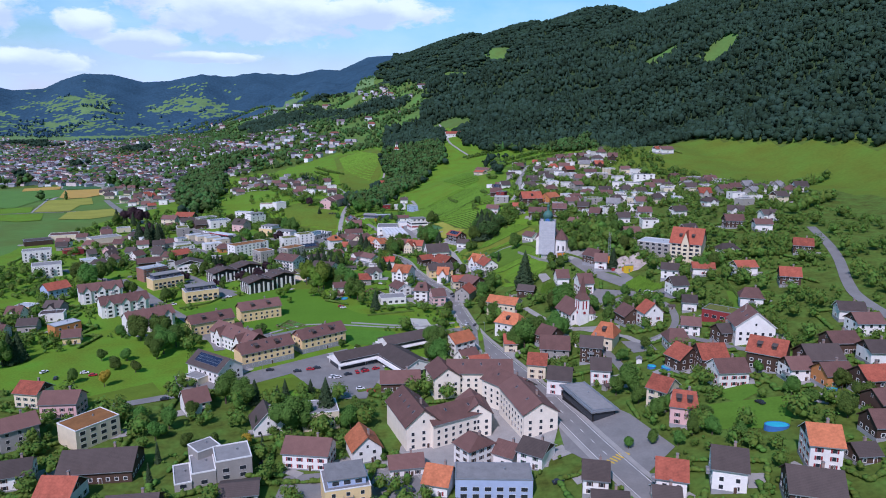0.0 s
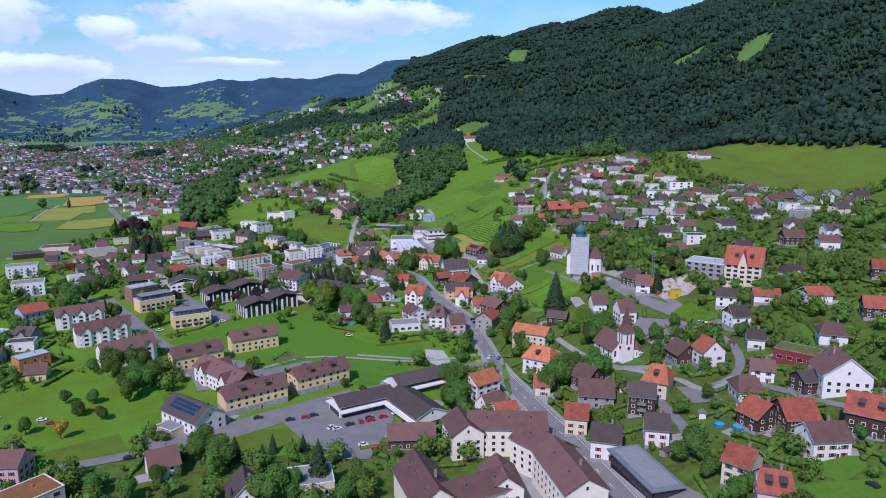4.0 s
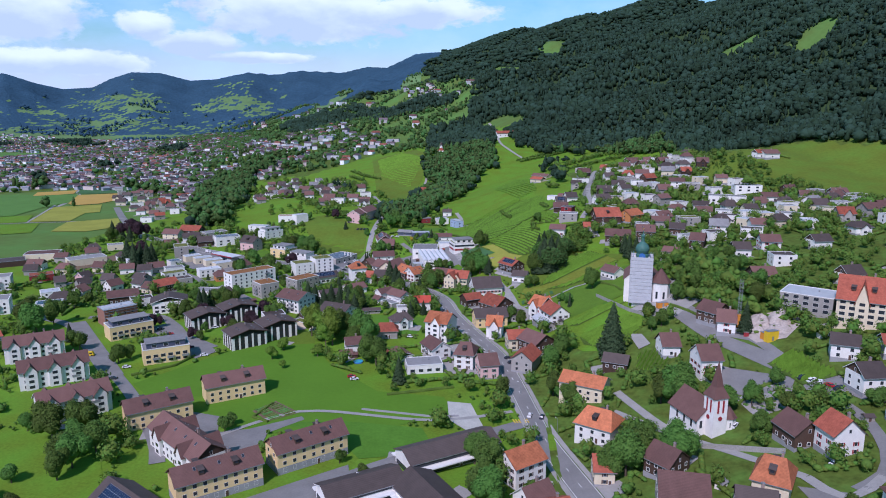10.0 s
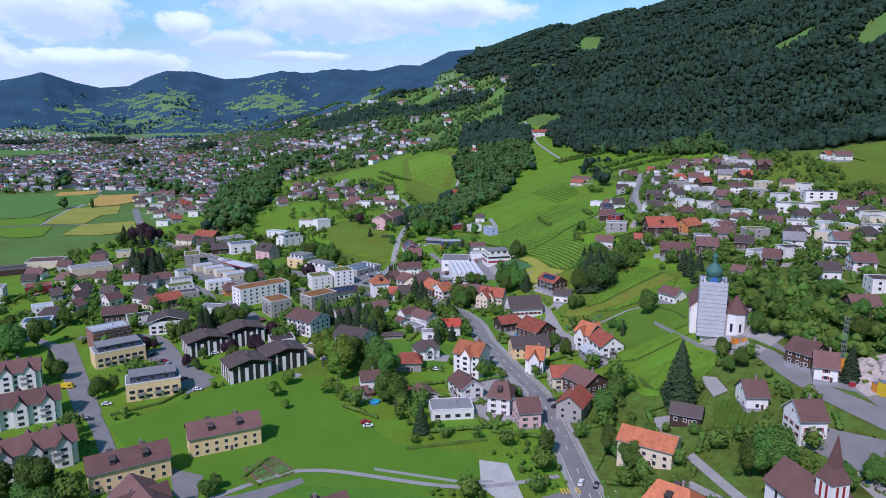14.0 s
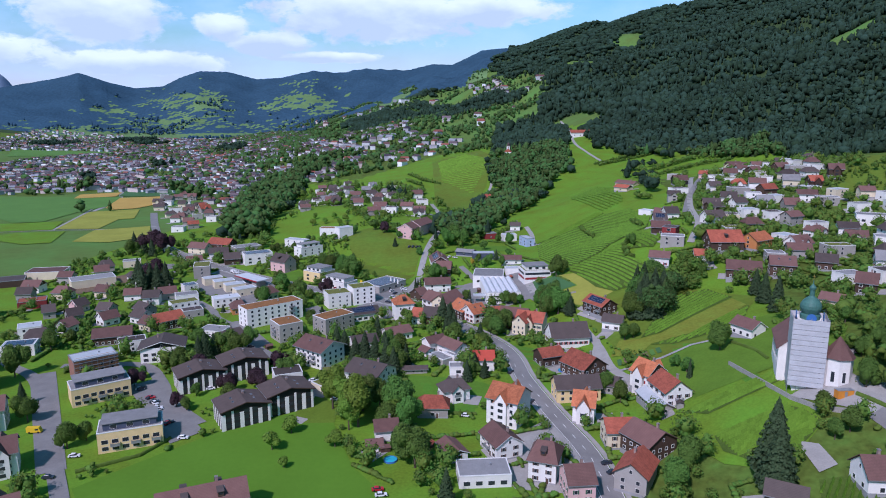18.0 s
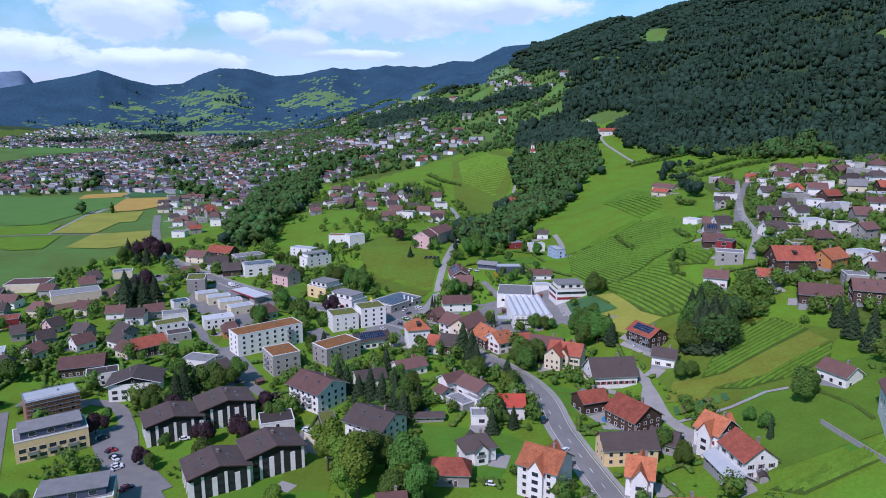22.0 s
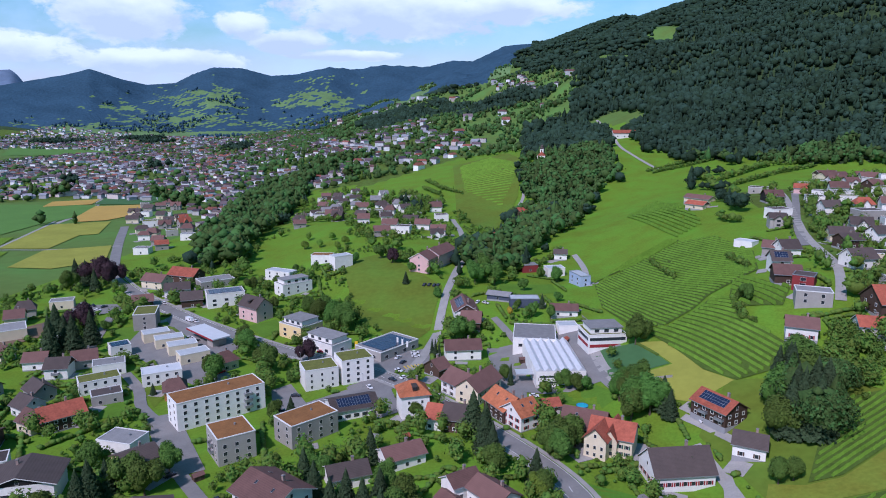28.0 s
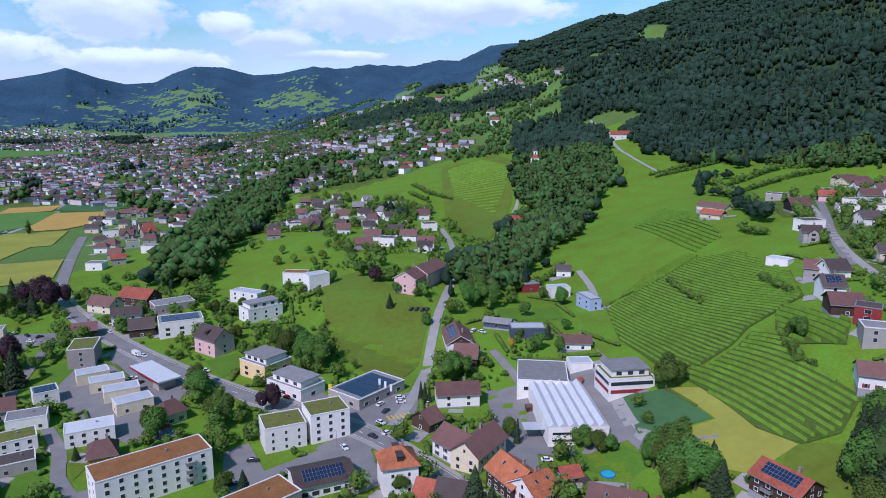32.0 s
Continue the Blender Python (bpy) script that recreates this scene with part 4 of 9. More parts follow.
        for s in (-1, 1):
            cheek = part("dormer", DORMER, root, m=Matrix.Rotation(0 if s < 0 else math.pi, 4, "Z") @ Matrix.Translation((u, -W * 0.55, eave + rise * 0.45)))
            part("dormer_window", DORMER_WINDOW, cheek, "dark dormer window")
    for k in range(lights):
        u = (k + 0.5 - lights / 2) * length / lights * 0.85
        for s in (-1, 1):
            part("skylight", SKYLIGHT, root, m=Matrix.Rotation(0 if s < 0 else math.pi, 4, "Z") @ Matrix.Translation((u + 0.7, -W * 0.4, eave + rise * 0.6 + 0.26)) @ Matrix.Rotation(pitch, 4, "X"))
    if solar:
        panel, cells = Shape().box(-length * 0.36, -width * 0.16, 0, length * 0.36, width * 0.2, 0.08, METAL), max(4, int(length * 0.72 / 1.1))
        for i in range(cells):
            for q in range(3):
                u, v = -length * 0.36 + length * 0.72 * i / cells, -width * 0.16 + width * 0.12 * q
                panel.box(u + 0.05, v + 0.05, 0.08, u + length * 0.72 / cells - 0.05, v + width * 0.12 - 0.05, 0.12, SOLAR)
        panel = panel.mesh("solar_panel")
        part("solar_panel", panel, root, m=Matrix.Translation((0, -W * 0.5, eave + rise * 0.5 + 0.3)) @ Matrix.Rotation(pitch, 4, "X"), label="dark blue solar panels")
    if wall == "b":
        win, gap = "f" if win == "m" else win, min(gap, 3.0)
    if "commercial hall" in extra:
        # shop fronts: glass under a projecting canopy, and a band of glass above it
        for s in (-1, 1):
            for z0, z1 in ((0.3, 2.7), (3.9, eave - 0.5)):
                part("glass_band", Shape().box(-L + 0.8, s * W - 0.08, z0, L - 0.8, s * W + 0.08, z1, GLASS).mesh("glass_band"), root, "dark glass shop front")
            part("canopy", Shape().box(-L - 0.6, min(s * W, s * (W + 2.4)), 2.9, L + 0.6, max(s * W, s * (W + 2.4)), 3.35, FRAME).mesh("canopy"), root, "white projecting canopy")
            part("glass_band", Shape().box(s * L - 0.08, -W + 1, 0.3, s * L + 0.08, W - 1, 2.7, GLASS).mesh("glass_band"), root)
    else:
        windows(root, x, y, rot, length, width, eave, win, shutter, balcony=balcony, gap=gap if y < 700 else 6.5 if y < 860 else 9)
    if y < 560:
        for side, a in ((0, 0), (1, math.pi / 2), (2, math.pi), (3, -math.pi / 2)):
            n_x, n_y = math.sin(rot + a), -math.cos(rot + a)
            off = W if side % 2 == 0 else L
            if seen_side(x + n_x * off, y + n_y * off, n_x, n_y):
                part("door", DOOR, root, "brown front door", Matrix.Rotation(a, 4, "Z") @ Matrix.Translation((1.9, -off, 0.05)))
                break
    if hip < 0.3 and rise > 3:
        for side, a in ((1, math.pi / 2), (3, -math.pi / 2)):
            n_x, n_y = math.sin(rot + a), -math.cos(rot + a)
            if seen_side(x + n_x * L, y + n_y * L, n_x, n_y):
                part("window", WIN["s"], root, m=Matrix.Rotation(a, 4, "Z") @ Matrix.Translation((0, -L, eave + 0.3)))
    tall = "two-storey" if eave < 6.3 else "three-storey" if eave < 9 else "tall"
    tagged(root, extra or f"{tall} {WALL_WORD[wall]} house under a {ROOF_WORD[roof]} roof", "house", group)
    return root


def block(x, y, turn, length, width, height, wall, roof, win="m", attic="", balcony=0, extra="", name="building", parapet=0.35, group="flat-roofed buildings", first=0.9, gap=4.0, plain=0, category="building",
          solar=0, sink=0.0):
    """A flat-roofed building: walls, a roof surface behind a parapet, windows, perhaps a set-back top storey."""
    rot = radians(turn)
    mean, low = base_of(x, y, rot, length, width)
    mean -= sink
    root = new(name)
    root.matrix_basis = Matrix.Translation((x, y, mean)) @ Matrix.Rotation(rot, 4, "Z")
    TAKEN.append((x, y, max(length, width) * 0.58))
    L, W = length / 2, width / 2
    body = Shape().box(-L, -W, low - mean - 1.5, L, W, height, WALLS[wall])
    part("wall", body.mesh("wall"), root)
    rim = Shape()
    for q in ((-L - 0.1, -W - 0.1, L + 0.1, -W + 0.3), (-L - 0.1, W - 0.3, L + 0.1, W + 0.1), (-L - 0.1, -W + 0.3, -L + 0.3, W - 0.3), (L - 0.3, -W + 0.3, L + 0.1, W - 0.3)):
        rim.box(q[0], q[1], height, q[2], q[3], height + parapet, FRAME if wall in "wcgy" else METAL)
    part("parapet", rim.mesh("parapet"), root)
    part("roof", Shape().box(-L + 0.3, -W + 0.3, height, L - 0.3, W - 0.3, height + 0.14, ROOFS[roof]).mesh("roof"), root)
    if attic:
        part("attic", Shape().box(-L * 0.82, -W * 0.72, height + 0.14, L * 0.82, W * 0.78, height + 2.9, WALLS[attic]).box(-L * 0.88, -W * 0.8, height + 2.9, L * 0.88, W * 0.85, height + 3.15, ROOFS["g"]).mesh("attic"), root)
        for k in (-0.5, 0, 0.5):
            part("window", WIN["l"], root, m=Matrix.Translation((k * L, -W * 0.72, height + 0.6)))
    else:
        for k in (0.3,) if y < 700 else ():
            part("roof_vent", Shape().tube(k * L, 0.2 * W, height + 0.14, height + 0.9, 0.4, 0.35, METAL).mesh("roof_vent"), root)
    if solar:
        panel = Shape()
        for i in range(max(3, int(length / 2.2))):
            for q in range(4):
                n = max(3, int(length / 2.2))
                u, v = -L * 0.85 + L * 1.7 * i / n, -W * 0.8 + W * 0.39 * q
                panel.box(u + 0.06, v + 0.08, height + 0.2, u + L * 1.7 / n - 0.06, v + W * 0.39 - 0.12, height + 0.42, SOLAR)
        part("solar_panel", panel.mesh("solar_panel"), root, "dark blue solar panels")
    if "glazed station" in extra:
        for s in (-1, 1):
            part("glass_band", Shape().box(-L + 0.5, s * W - 0.08, 0.4, L - 0.5, s * W + 0.08, height - 0.9, GLASS).mesh("glass_band"), root, "tall dark glazing")
            part("glass_band", Shape().box(s * L - 0.08, -W + 0.5, 0.4, s * L + 0.08, W - 0.5, height - 0.9, GLASS).mesh("glass_band"), root, "tall dark glazing")
        part("roof_edge", Shape().box(-L - 1.2, -W - 1.2, height - 0.7, L + 1.2, W + 1.2, height - 0.02, METAL).mesh("roof_edge"), root, "grey metal roof edge")
    elif not plain:
        windows(root, x, y, rot, length, width, height, win, "", first=first, balcony=balcony, gap=gap if y < 700 else 6.5)
    tagged(root, extra or f"{WALL_WORD[wall]} block under a {ROOF_WORD[roof]} roof", category, group)
    return root


TIMBER_ROOF = surface("brown black roof sheet", (0.095, 0.068, 0.060), 0.8, 0.12, 0.6, 0.16, 3.0)


def timber_block(x, y, turn, length, width, eave, ridge, extra, rises=(0.0, 1.1)):
    """A black timber apartment block of two staggered gabled halves, with white wall strips between dark balconies."""
    rot = radians(turn)
    mean, low = base_of(x, y, rot, length, width)
    root = new("house")
    root.matrix_basis = Matrix.Translation((x, y, mean)) @ Matrix.Rotation(rot, 4, "Z")
    TAKEN.append((x, y, length * 0.56))
    half, W = length / 2, width / 2
    for k, lift in enumerate(rises):
        x0 = -half if k == 0 else 0.0
        x1, shift = x0 + half, (-1.3, 1.3)[k]
        y0, y1, top_z, peak = shift - W, shift + W, eave + lift, ridge + lift
        mid = (x0 + x1) / 2
        body = Shape().box(x0, y0, low - mean - 1.5, x1, y1, top_z, WALLS["k"])
        for v in (y0, y1 - 0.3):
            body.add([(x0, v, top_z), (x1, v, top_z), (mid, v, peak - 0.15), (x0, v + 0.3, top_z), (x1, v + 0.3, top_z), (mid, v + 0.3, peak - 0.15)], [(0, 1, 2), (3, 5, 4), (0, 2, 5, 3), (1, 4, 5, 2), (0, 3, 4, 1)], WALLS["k"])
        part("wall", body.mesh("wall"), root)
        roof = Shape()
        for q, edge in ((-1, x0 - 0.9), (1, x1 + 0.9)):
            drop = 0.9 * (peak - top_z) / (half / 2)
            g = [(edge, y1 + 1.2, top_z - drop + 0.3), (edge, y0 - 1.2, top_z - drop + 0.3), (mid, y0 - 1.2, peak + 0.3), (mid, y1 + 1.2, peak + 0.3)]
            roof.slab(g if q < 0 else [g[1], g[0], g[3], g[2]], 0.4, TIMBER_ROOF, (WALLS["b"], TIMBER_ROOF, METAL, WALLS["b"], TIMBER_ROOF, WALLS["b"]))
        part("roof", roof.mesh("roof"), root, "low dark brown roof")
        pitch = math.atan2(peak - top_z, half / 2)
        for q in (-1, 1):
            for v in (0.3, 0.6):
                part("skylight", SKYLIGHT, root, m=Matrix.Translation((mid + q * half * 0.22, y0 + v * width, top_z + (peak - top_z) * 0.56 + 0.34)) @ Matrix.Rotation(q * pitch, 4, "Y"))
        part("chimney", CHIM, root, m=Matrix.Translation((mid + 1.2, shift + 2.5, peak - 0.4)))
        n = max(3, int(half / 3.4))
        for j in range(n + 1):
            u, wide = x0 + 0.55 + (half - 1.1) * j / n, 0.5 if j % 2 else 0.85
            for v in (y0, y1):
                part("pillar", Shape().box(u - wide, v - 0.22, low - mean - 1.4, u + wide, v + 0.22, top_z - (0.4 if j % 2 else 1.6), WALLS["w"]).mesh("pillar"), root, "white rendered wall strip")
        for j in range(n):
            u0, u1 = x0 + 0.55 + (half - 1.1) * j / n + 0.9, x0 + 0.55 + (half - 1.1) * (j + 1) / n - 0.9
            for z in (0.6, 3.3, 6.0):
                if u1 > u0 + 0.3:
                    part("window", Shape().box(u0, y0 - 0.08, z, u1, y0 + 0.05, z + 1.7, GLASS).mesh("window"), root)
        s = x0 if k == 0 else x1
        for v in (-0.55, 0.0, 0.55):
            part("pillar", Shape().box(s - 0.22, shift + v * W - 0.6, low - mean - 1.4, s + 0.22, shift + v * W + 0.6, top_z - 0.4, WALLS["w"]).mesh("pillar"), root, "white rendered wall strip")
    tagged(root, extra, "house", "black apartment blocks")


# ---- the houses of the village ----
house(-123.3, 445.6, 33, 27.0, 11, 8.3, 12.3, "y", "m", dormers=2, lights=2, gable_wall="l", extra="pale yellow three-storey apartment house under a maroon tiled roof")
house(-146.3, 416.9, 38, 26.8, 11, 8.3, 12.3, "y", "m", dormers=2, lights=2, gable_wall="l", extra="pale yellow three-storey apartment house under a maroon tiled roof")
house(-72.7, 388.5, 40, 29.0, 11.5, 9, 13, "y", "m", gable_wall="l", dormers=2, lights=3, plinth=2.9, extra="pale yellow three-storey apartment house under a maroon tiled roof")
house(-98.8, 363.5, 38, 29.9, 11.5, 9, 13, "y", "m", gable_wall="l", dormers=2, lights=3, plinth=2.9, extra="pale yellow three-storey apartment house under a maroon tiled roof")
house(-119.3, 386.0, -41, 40.0, 13, 8.3, 12.8, "w", "m", cross=2, lights=4, gable_wall="b", balcony=1, extra="white apartment house with a timber gable and a maroon roof")
house(-250.2, 488.1, 34, 28.2, 12, 9.5, 13.5, "w", "m", cross=3, extra="white four-storey apartment house with gabled bays and maroon roofs", balcony=1)
house(-218.6, 455.9, 38, 30.2, 12, 9.5, 13.5, "w", "m", cross=3, extra="white four-storey apartment house with gabled bays and maroon roofs", balcony=1)
house(-186.6, 420.6, 44, 28.6, 12, 9.5, 13.5, "w", "m", cross=3, extra="white four-storey apartment house with gabled bays and maroon roofs", balcony=1)
timber_block(-172.0, 555.0, 40, 42.0, 14, 8.2, 10.6, "black timber apartment block with white wall strips and low dark roofs")
timber_block(-136.0, 523.0, 40, 40.0, 14, 8.2, 10.6, "black timber apartment block with white wall strips and low dark roofs")
house(-218.1, 580.5, 115, 15.0, 21.0, 8.0, 11.2, "w", "d", win="l", gap=3.4, over=1.4, balcony=2, gable_wall="k", extra="black and white apartment block under a wide low gable")
block(-177.9, 490.5, 31, 23.4, 13, 8.2, "y", "g", attic="n", balcony=1, win="l", gap=3.3, extra="yellow three-storey block with a navy set-back top storey")
block(-218.4, 528.0, 44, 24.5, 13, 8.2, "y", "g", attic="n", balcony=1, win="l", gap=3.3, extra="yellow three-storey block with a navy set-back top storey")
block(-239.0, 552.7, 48, 20.0, 13, 10.5, "l", "u", extra="unfinished brick block wrapped in scaffolding", name="building_shell")
block(-156.0, 686.3, 34, 15.3, 13, 9.5, "w", "e", win="s", extra="white four-storey block with a mossy flat roof")
block(-142.2, 695.6, 36, 15.2, 13, 11.3, "w", "e", win="m", extra="tall white block with a mossy flat roof")
block(-186.7, 649.3, 48, 36.6, 13, 11.5, "w", "n", balcony=1, win="m", extra="long white apartment block with rust sedum roof", gap=4.2)
block(-164.4, 618.6, 44, 13.8, 15, 10.3, "g", "n", balcony=4, extra="grey four-storey apartment block with rust sedum roof")
block(-141.9, 635.9, 54, 20.6, 13, 9.0, "g", "n", extra="grey and white block with rust sedum roof")
house(-131.0, 658.5, 34, 19.1, 14, 4.6, 7.2, "w", "d", win="l", solar=1, chimney=0, extra="low white workshop with dark solar roof")
house(-105.3, 660.3, 25, 11.5, 11.5, 10.3, 14.3, "w", "o", hip=0.75, win="s", dormers=1, extra="white town house with an orange mansard roof")
block(-61.0, 748.0, 3, 21.5, 24, 5.4, "w", "g", win="l", extra="white factory wing with a grey flat roof", name="factory_wing")
office = block(-27.5, 733.0, 18, 19, 16, 7.0, "w", "e", win="l", attic="w", plain=1, extra="white two-storey office block with red window bands and planted roof")
for z in (0.9, 4.2):
    for u0, u1, side in ((-8.8, 8.8, 0), (-7.2, 7.2, 3), (-7.2, 7.2, 1)):
        off = 8 if side == 0 else 9.5
        part("window_band", Shape().box(u0, -off - 0.07, z, u1, -off + 0.05, z + 1.5, GLASS if z > 4 else SHUT_R).mesh("window_band"), office, "long window band" if z > 4 else "dark red window band", Matrix.Rotation((0, math.pi / 2, math.pi, -math.pi / 2)[side], 4, "Z"))
block(-268.0, 730.1, 43, 13.7, 8.5, 5, "c", "u", gap=4.5, extra="small cream row house with pale metal roof", group="cream row houses")
block(-255.4, 722.9, 39, 14.4, 8.5, 5, "c", "u", gap=4.5, extra="small cream row house with pale metal roof", group="cream row houses")
block(-242.9, 715.1, 40, 14.4, 8.5, 5, "c", "u", gap=4.5, extra="small cream row house with pale metal roof", group="cream row houses")
block(-230.7, 705.1, 47, 14.7, 8.5, 5, "c", "u", gap=4.5, extra="small cream row house with pale metal roof", group="cream row houses")
block(-287.3, 751.0, 26, 12.2, 18, 9.5, "g", "e", balcony=4, extra="grey four-storey block with a mossy flat roof")
block(-272.9, 705.7, 46, 9.8, 9, 6, "w", "g", extra="white cube house with solar panels on its roof", solar=1)
house(-215.8, 664.5, 34, 9.2, 11, 4.5, 8, "o", "m", extra="ochre bungalow with a maroon hipped roof", hip=0.5)
house(-209.6, 698.3, 58, 9.1, 10, 5, 8.5, "c", "m", hip=0.5)
block(-190.0, 748.0, -26, 17.7, 16, 7.5, "y", "g", win="l", attic="w", extra="yellow commercial building with white top storey")
block(-168.8, 731.8, -27, 22.3, 14, 5, "w", "g", win="l", attic="w", extra="white car showroom with glass front")
block(-136.3, 733.1, -29, 18.6, 28, 4.6, "g", "g", win="l", solar=1, extra="low grey garage hall with solar roof")
house(-142.3, 859.0, 78, 26.4, 14, 9, 13, "p", "m", shutter="", extra="pink and white three-storey school with maroon roof")
house(-137.0, 873.4, 75, 27.3, 14, 9, 13, "p", "m")
block(-226.4, 823.8, 52, 21.8, 12, 7, "w", "g", attic="w", extra="white terraced apartment block on a slope")
block(-205.9, 861.9, 47, 14.1, 9, 9, "w", "u")
block(-226.4, 879.5, 6, 15.5, 9, 6, "w", "n")
block(-247.5, 852.0, -15, 21.6, 9, 6, "w", "u", extra="white house with a red side wall and metal roof")
house(-228.5, 771.8, -26, 16.6, 12, 8.5, 13.5, "p", "d", dormers=1, extra="pink villa with a dark steep roof and timber balconies")
block(-261.9, 796.9, 35, 23.1, 14, 8.5, "w", "g", win="l", solar=1, extra="white three-storey block with solar roof")
house(-313.3, 785.7, 35, 12.0, 12, 5, 8, "b", "m")
house(-330.8, 828.4, -11, 18.2, 11, 6, 10, "c", "m")
house(-317.4, 844.3, -10, 22.7, 13, 6, 10.5, "b", "r")
house(-303.8, 810.5, 28, 15.8, 12, 6, 9.5, "w", "d")
house(-282.3, 791.8, 31, 12.7, 12, 5.5, 9.5, "b", "d")
block(-290.3, 836.1, 46, 23.5, 14, 5, "g", "g")
house(-104.1, 785.4, -74, 23.7, 13, 5, 9, "w", "m", solar=1)
house(-97.5, 769.9, 3, 10.8, 13, 5, 9.5, "b", "m")
house(-96.4, 731.9, 17, 17.8, 11, 6, 9.5, "w", "m")
house(-104.2, 705.9, 55, 7.5, 10, 4.5, 8, "b", "m")
house(-88.6, 683.3, -40, 14.2, 12, 6.5, 10.8, "w", "m")
house(-80.9, 681.2, 67, 19.9, 11, 7, 11.3, "c", "m", extra="yellow half-timbered house with brown shutters")
house(-67.1, 663.0, -51, 15.3, 12, 6, 10.3, "b", "o", lights=2)
house(-60.5, 655.1, 45, 10.2, 12, 6.5, 10.5, "w", "o", shutter="R", lights=2)
house(-50.0, 672.9, 26, 6.6, 7, 2.6, 4.6, "b", "r", chimney=0, extra="small timber shed with red roof")
house(12.9, 658.4, -51, 15.9, 11.5, 6, 9.5, "b", "r", solar=1, balcony=1)
house(-85.6, 806.4, -12, 14.0, 8, 3.5, 5, "n", "g", chimney=0)
block(-70.2, 796.2, 11, 17.0, 9, 5, "n", "u")
block(-73.9, 883.4, 27, 11.5, 9, 5, "r", "g")
block(-55.2, 872.7, 21, 12.5, 9, 6, "w", "u", extra="white modern house with a red band")
block(-38.0, 843.7, -63, 16.1, 7, 7, "B", "u")
house(-52.1, 915.2, 2, 9.3, 9, 5, 7.5, "w", "d")
house(-46.7, 779.1, 5, 14.6, 9, 4, 6.5, "w", "m")
block(-44.7, 758.1, 14, 10.1, 8, 3.5, "w", "u", plain=1)
house(-92.7, 1100.3, 45, 21.1, 12, 4, 8, "b", "r", chimney=0, extra="brown barn with a red roof on the meadow")
house(-109.2, 951.6, 68, 21.5, 12, 4.5, 9, "b", "r", chimney=0)
house(19.1, 635.8, -16, 10.4, 9, 5, 8, "w", "d")
house(-6.0, 625.2, 17, 20.5, 14, 5.0, 11.2, "w", "d", shutter="R", gap=2.6, extra="half-timbered farmhouse with a broad dark roof")
house(-36.0, 650.4, -13, 16.0, 13, 6.0, 10.8, "l", "m", lights=2, extra="brick red barn wing under a maroon roof")
house(-26.0, 641.8, -14, 15.5, 11.5, 7.4, 11.6, "c", "r", win="s", gap=2.3, cross=1, shutter="G", extra="long half-timbered farmhouse with weathered red tiles")
house(-31.0, 637.6, 70, 10.5, 8.0, 7.6, 11.4, "c", "r", win="s", gap=2.2, chimney=0, extra="half-timbered gabled bay of a farmhouse")
house(-15.5, 595.6, 30, 11.9, 10, 5.5, 8.5, "b", "r", balcony=1)
house(1.4, 585.0, -48, 16.1, 15, 6, 11, "b", "r")
house(11.9, 568.9, -19, 10.0, 12, 4, 6.5, "g", "d", chimney=0)
house(-2.8, 558.4, 15, 19.8, 11, 6.5, 10.5, "y", "d", extra="yellow house with blue shutters and a dark roof")
house(0.4, 537.4, -8, 8.8, 11, 8.0, 12.5, "w", "o", cross=1, balcony=1)
house(29.1, 564.3, -46, 9.9, 12, 8, 12.5, "w", "o", cross=1, shutter="R")
house(36.0, 547.0, -69, 14.7, 12, 6.5, 11, "w", "r", balcony=2)
house(-48.0, 583.8, 11, 11.0, 10.5, 5.6, 8.6, "w", "s", win="s", extra="white house with a plain bright red roof beside the road")
house(-64.4, 597.0, -41, 14.0, 10, 5.4, 8.2, "w", "m", win="l", balcony=1, extra="white villa with a maroon gabled roof and a balcony")
house(-75.6, 602.2, 44, 10.4, 7.5, 5.6, 7.9, "w", "m", chimney=1, extra="white villa wing under a maroon roof")
house(-78.2, 594.8, -41, 6.0, 5.5, 3.0, 4.6, "w", "m", chimney=0, extra="small white garden wing with a maroon roof")
block(-69.3, 586.9, -41, 11.5, 7, 3.0, "g", "g", plain=1, parapet=0.5, extra="grey flat-roofed terrace wing of a villa")
block(-63.0, 589.2, -41, 8, 6, 3.6, "w", "g", win="l", parapet=0.6, extra="white flat-roofed annex of a villa")
block(-58.8, 575.2, 11, 8.5, 7.5, 3.6, "w", "g", win="l", parapet=0.7, extra="white garden pavilion with a roof terrace")
house(-80.5, 572.6, 14, 13.0, 4.5, 2.4, 3.4, "g", "d", chimney=0, extra="low dark-roofed garage row")
house(-99.8, 619.0, 40, 14.6, 10, 4.4, 7.0, "w", "m", extra="white chalet with a shallow dark maroon roof", balcony=4)
house(-115.0, 604.6, 33, 13.5, 10, 4.4, 7.0, "w", "d", balcony=1, extra="white chalet with a shallow slate roof")
house(-92.2, 650.6, -8, 8.5, 12, 5.0, 8.6, "w", "r", chimney=0, extra="white wing with a weathered red roof")
house(-84.2, 649.4, -8, 10.5, 12, 5.6, 9.6, "b", "d", balcony=1, extra="dark timber house with carved balconies under a slate roof")
house(-131.8, 583.0, -28, 19.0, 16, 9.4, 13.0, "w", "m", balcony=1, lights=2, over=1.3, extra="white apartment house with a broad maroon gable roof")
house(-97.4, 556.0, -22, 17.7, 16, 8.6, 12.2, "w", "d", balcony=1, lights=2, over=1.3, extra="white apartment house with a broad dark gable roof")
block(-119.5, 562.5, -62, 16, 6.5, 2.8, "b", "e", plain=1, parapet=0.25, extra="garage row with a planted green roof")
block(-115.2, 547.8, -32, 19.1, 6, 2.8, "c", "e", plain=1, extra="row of garages with a grass roof")
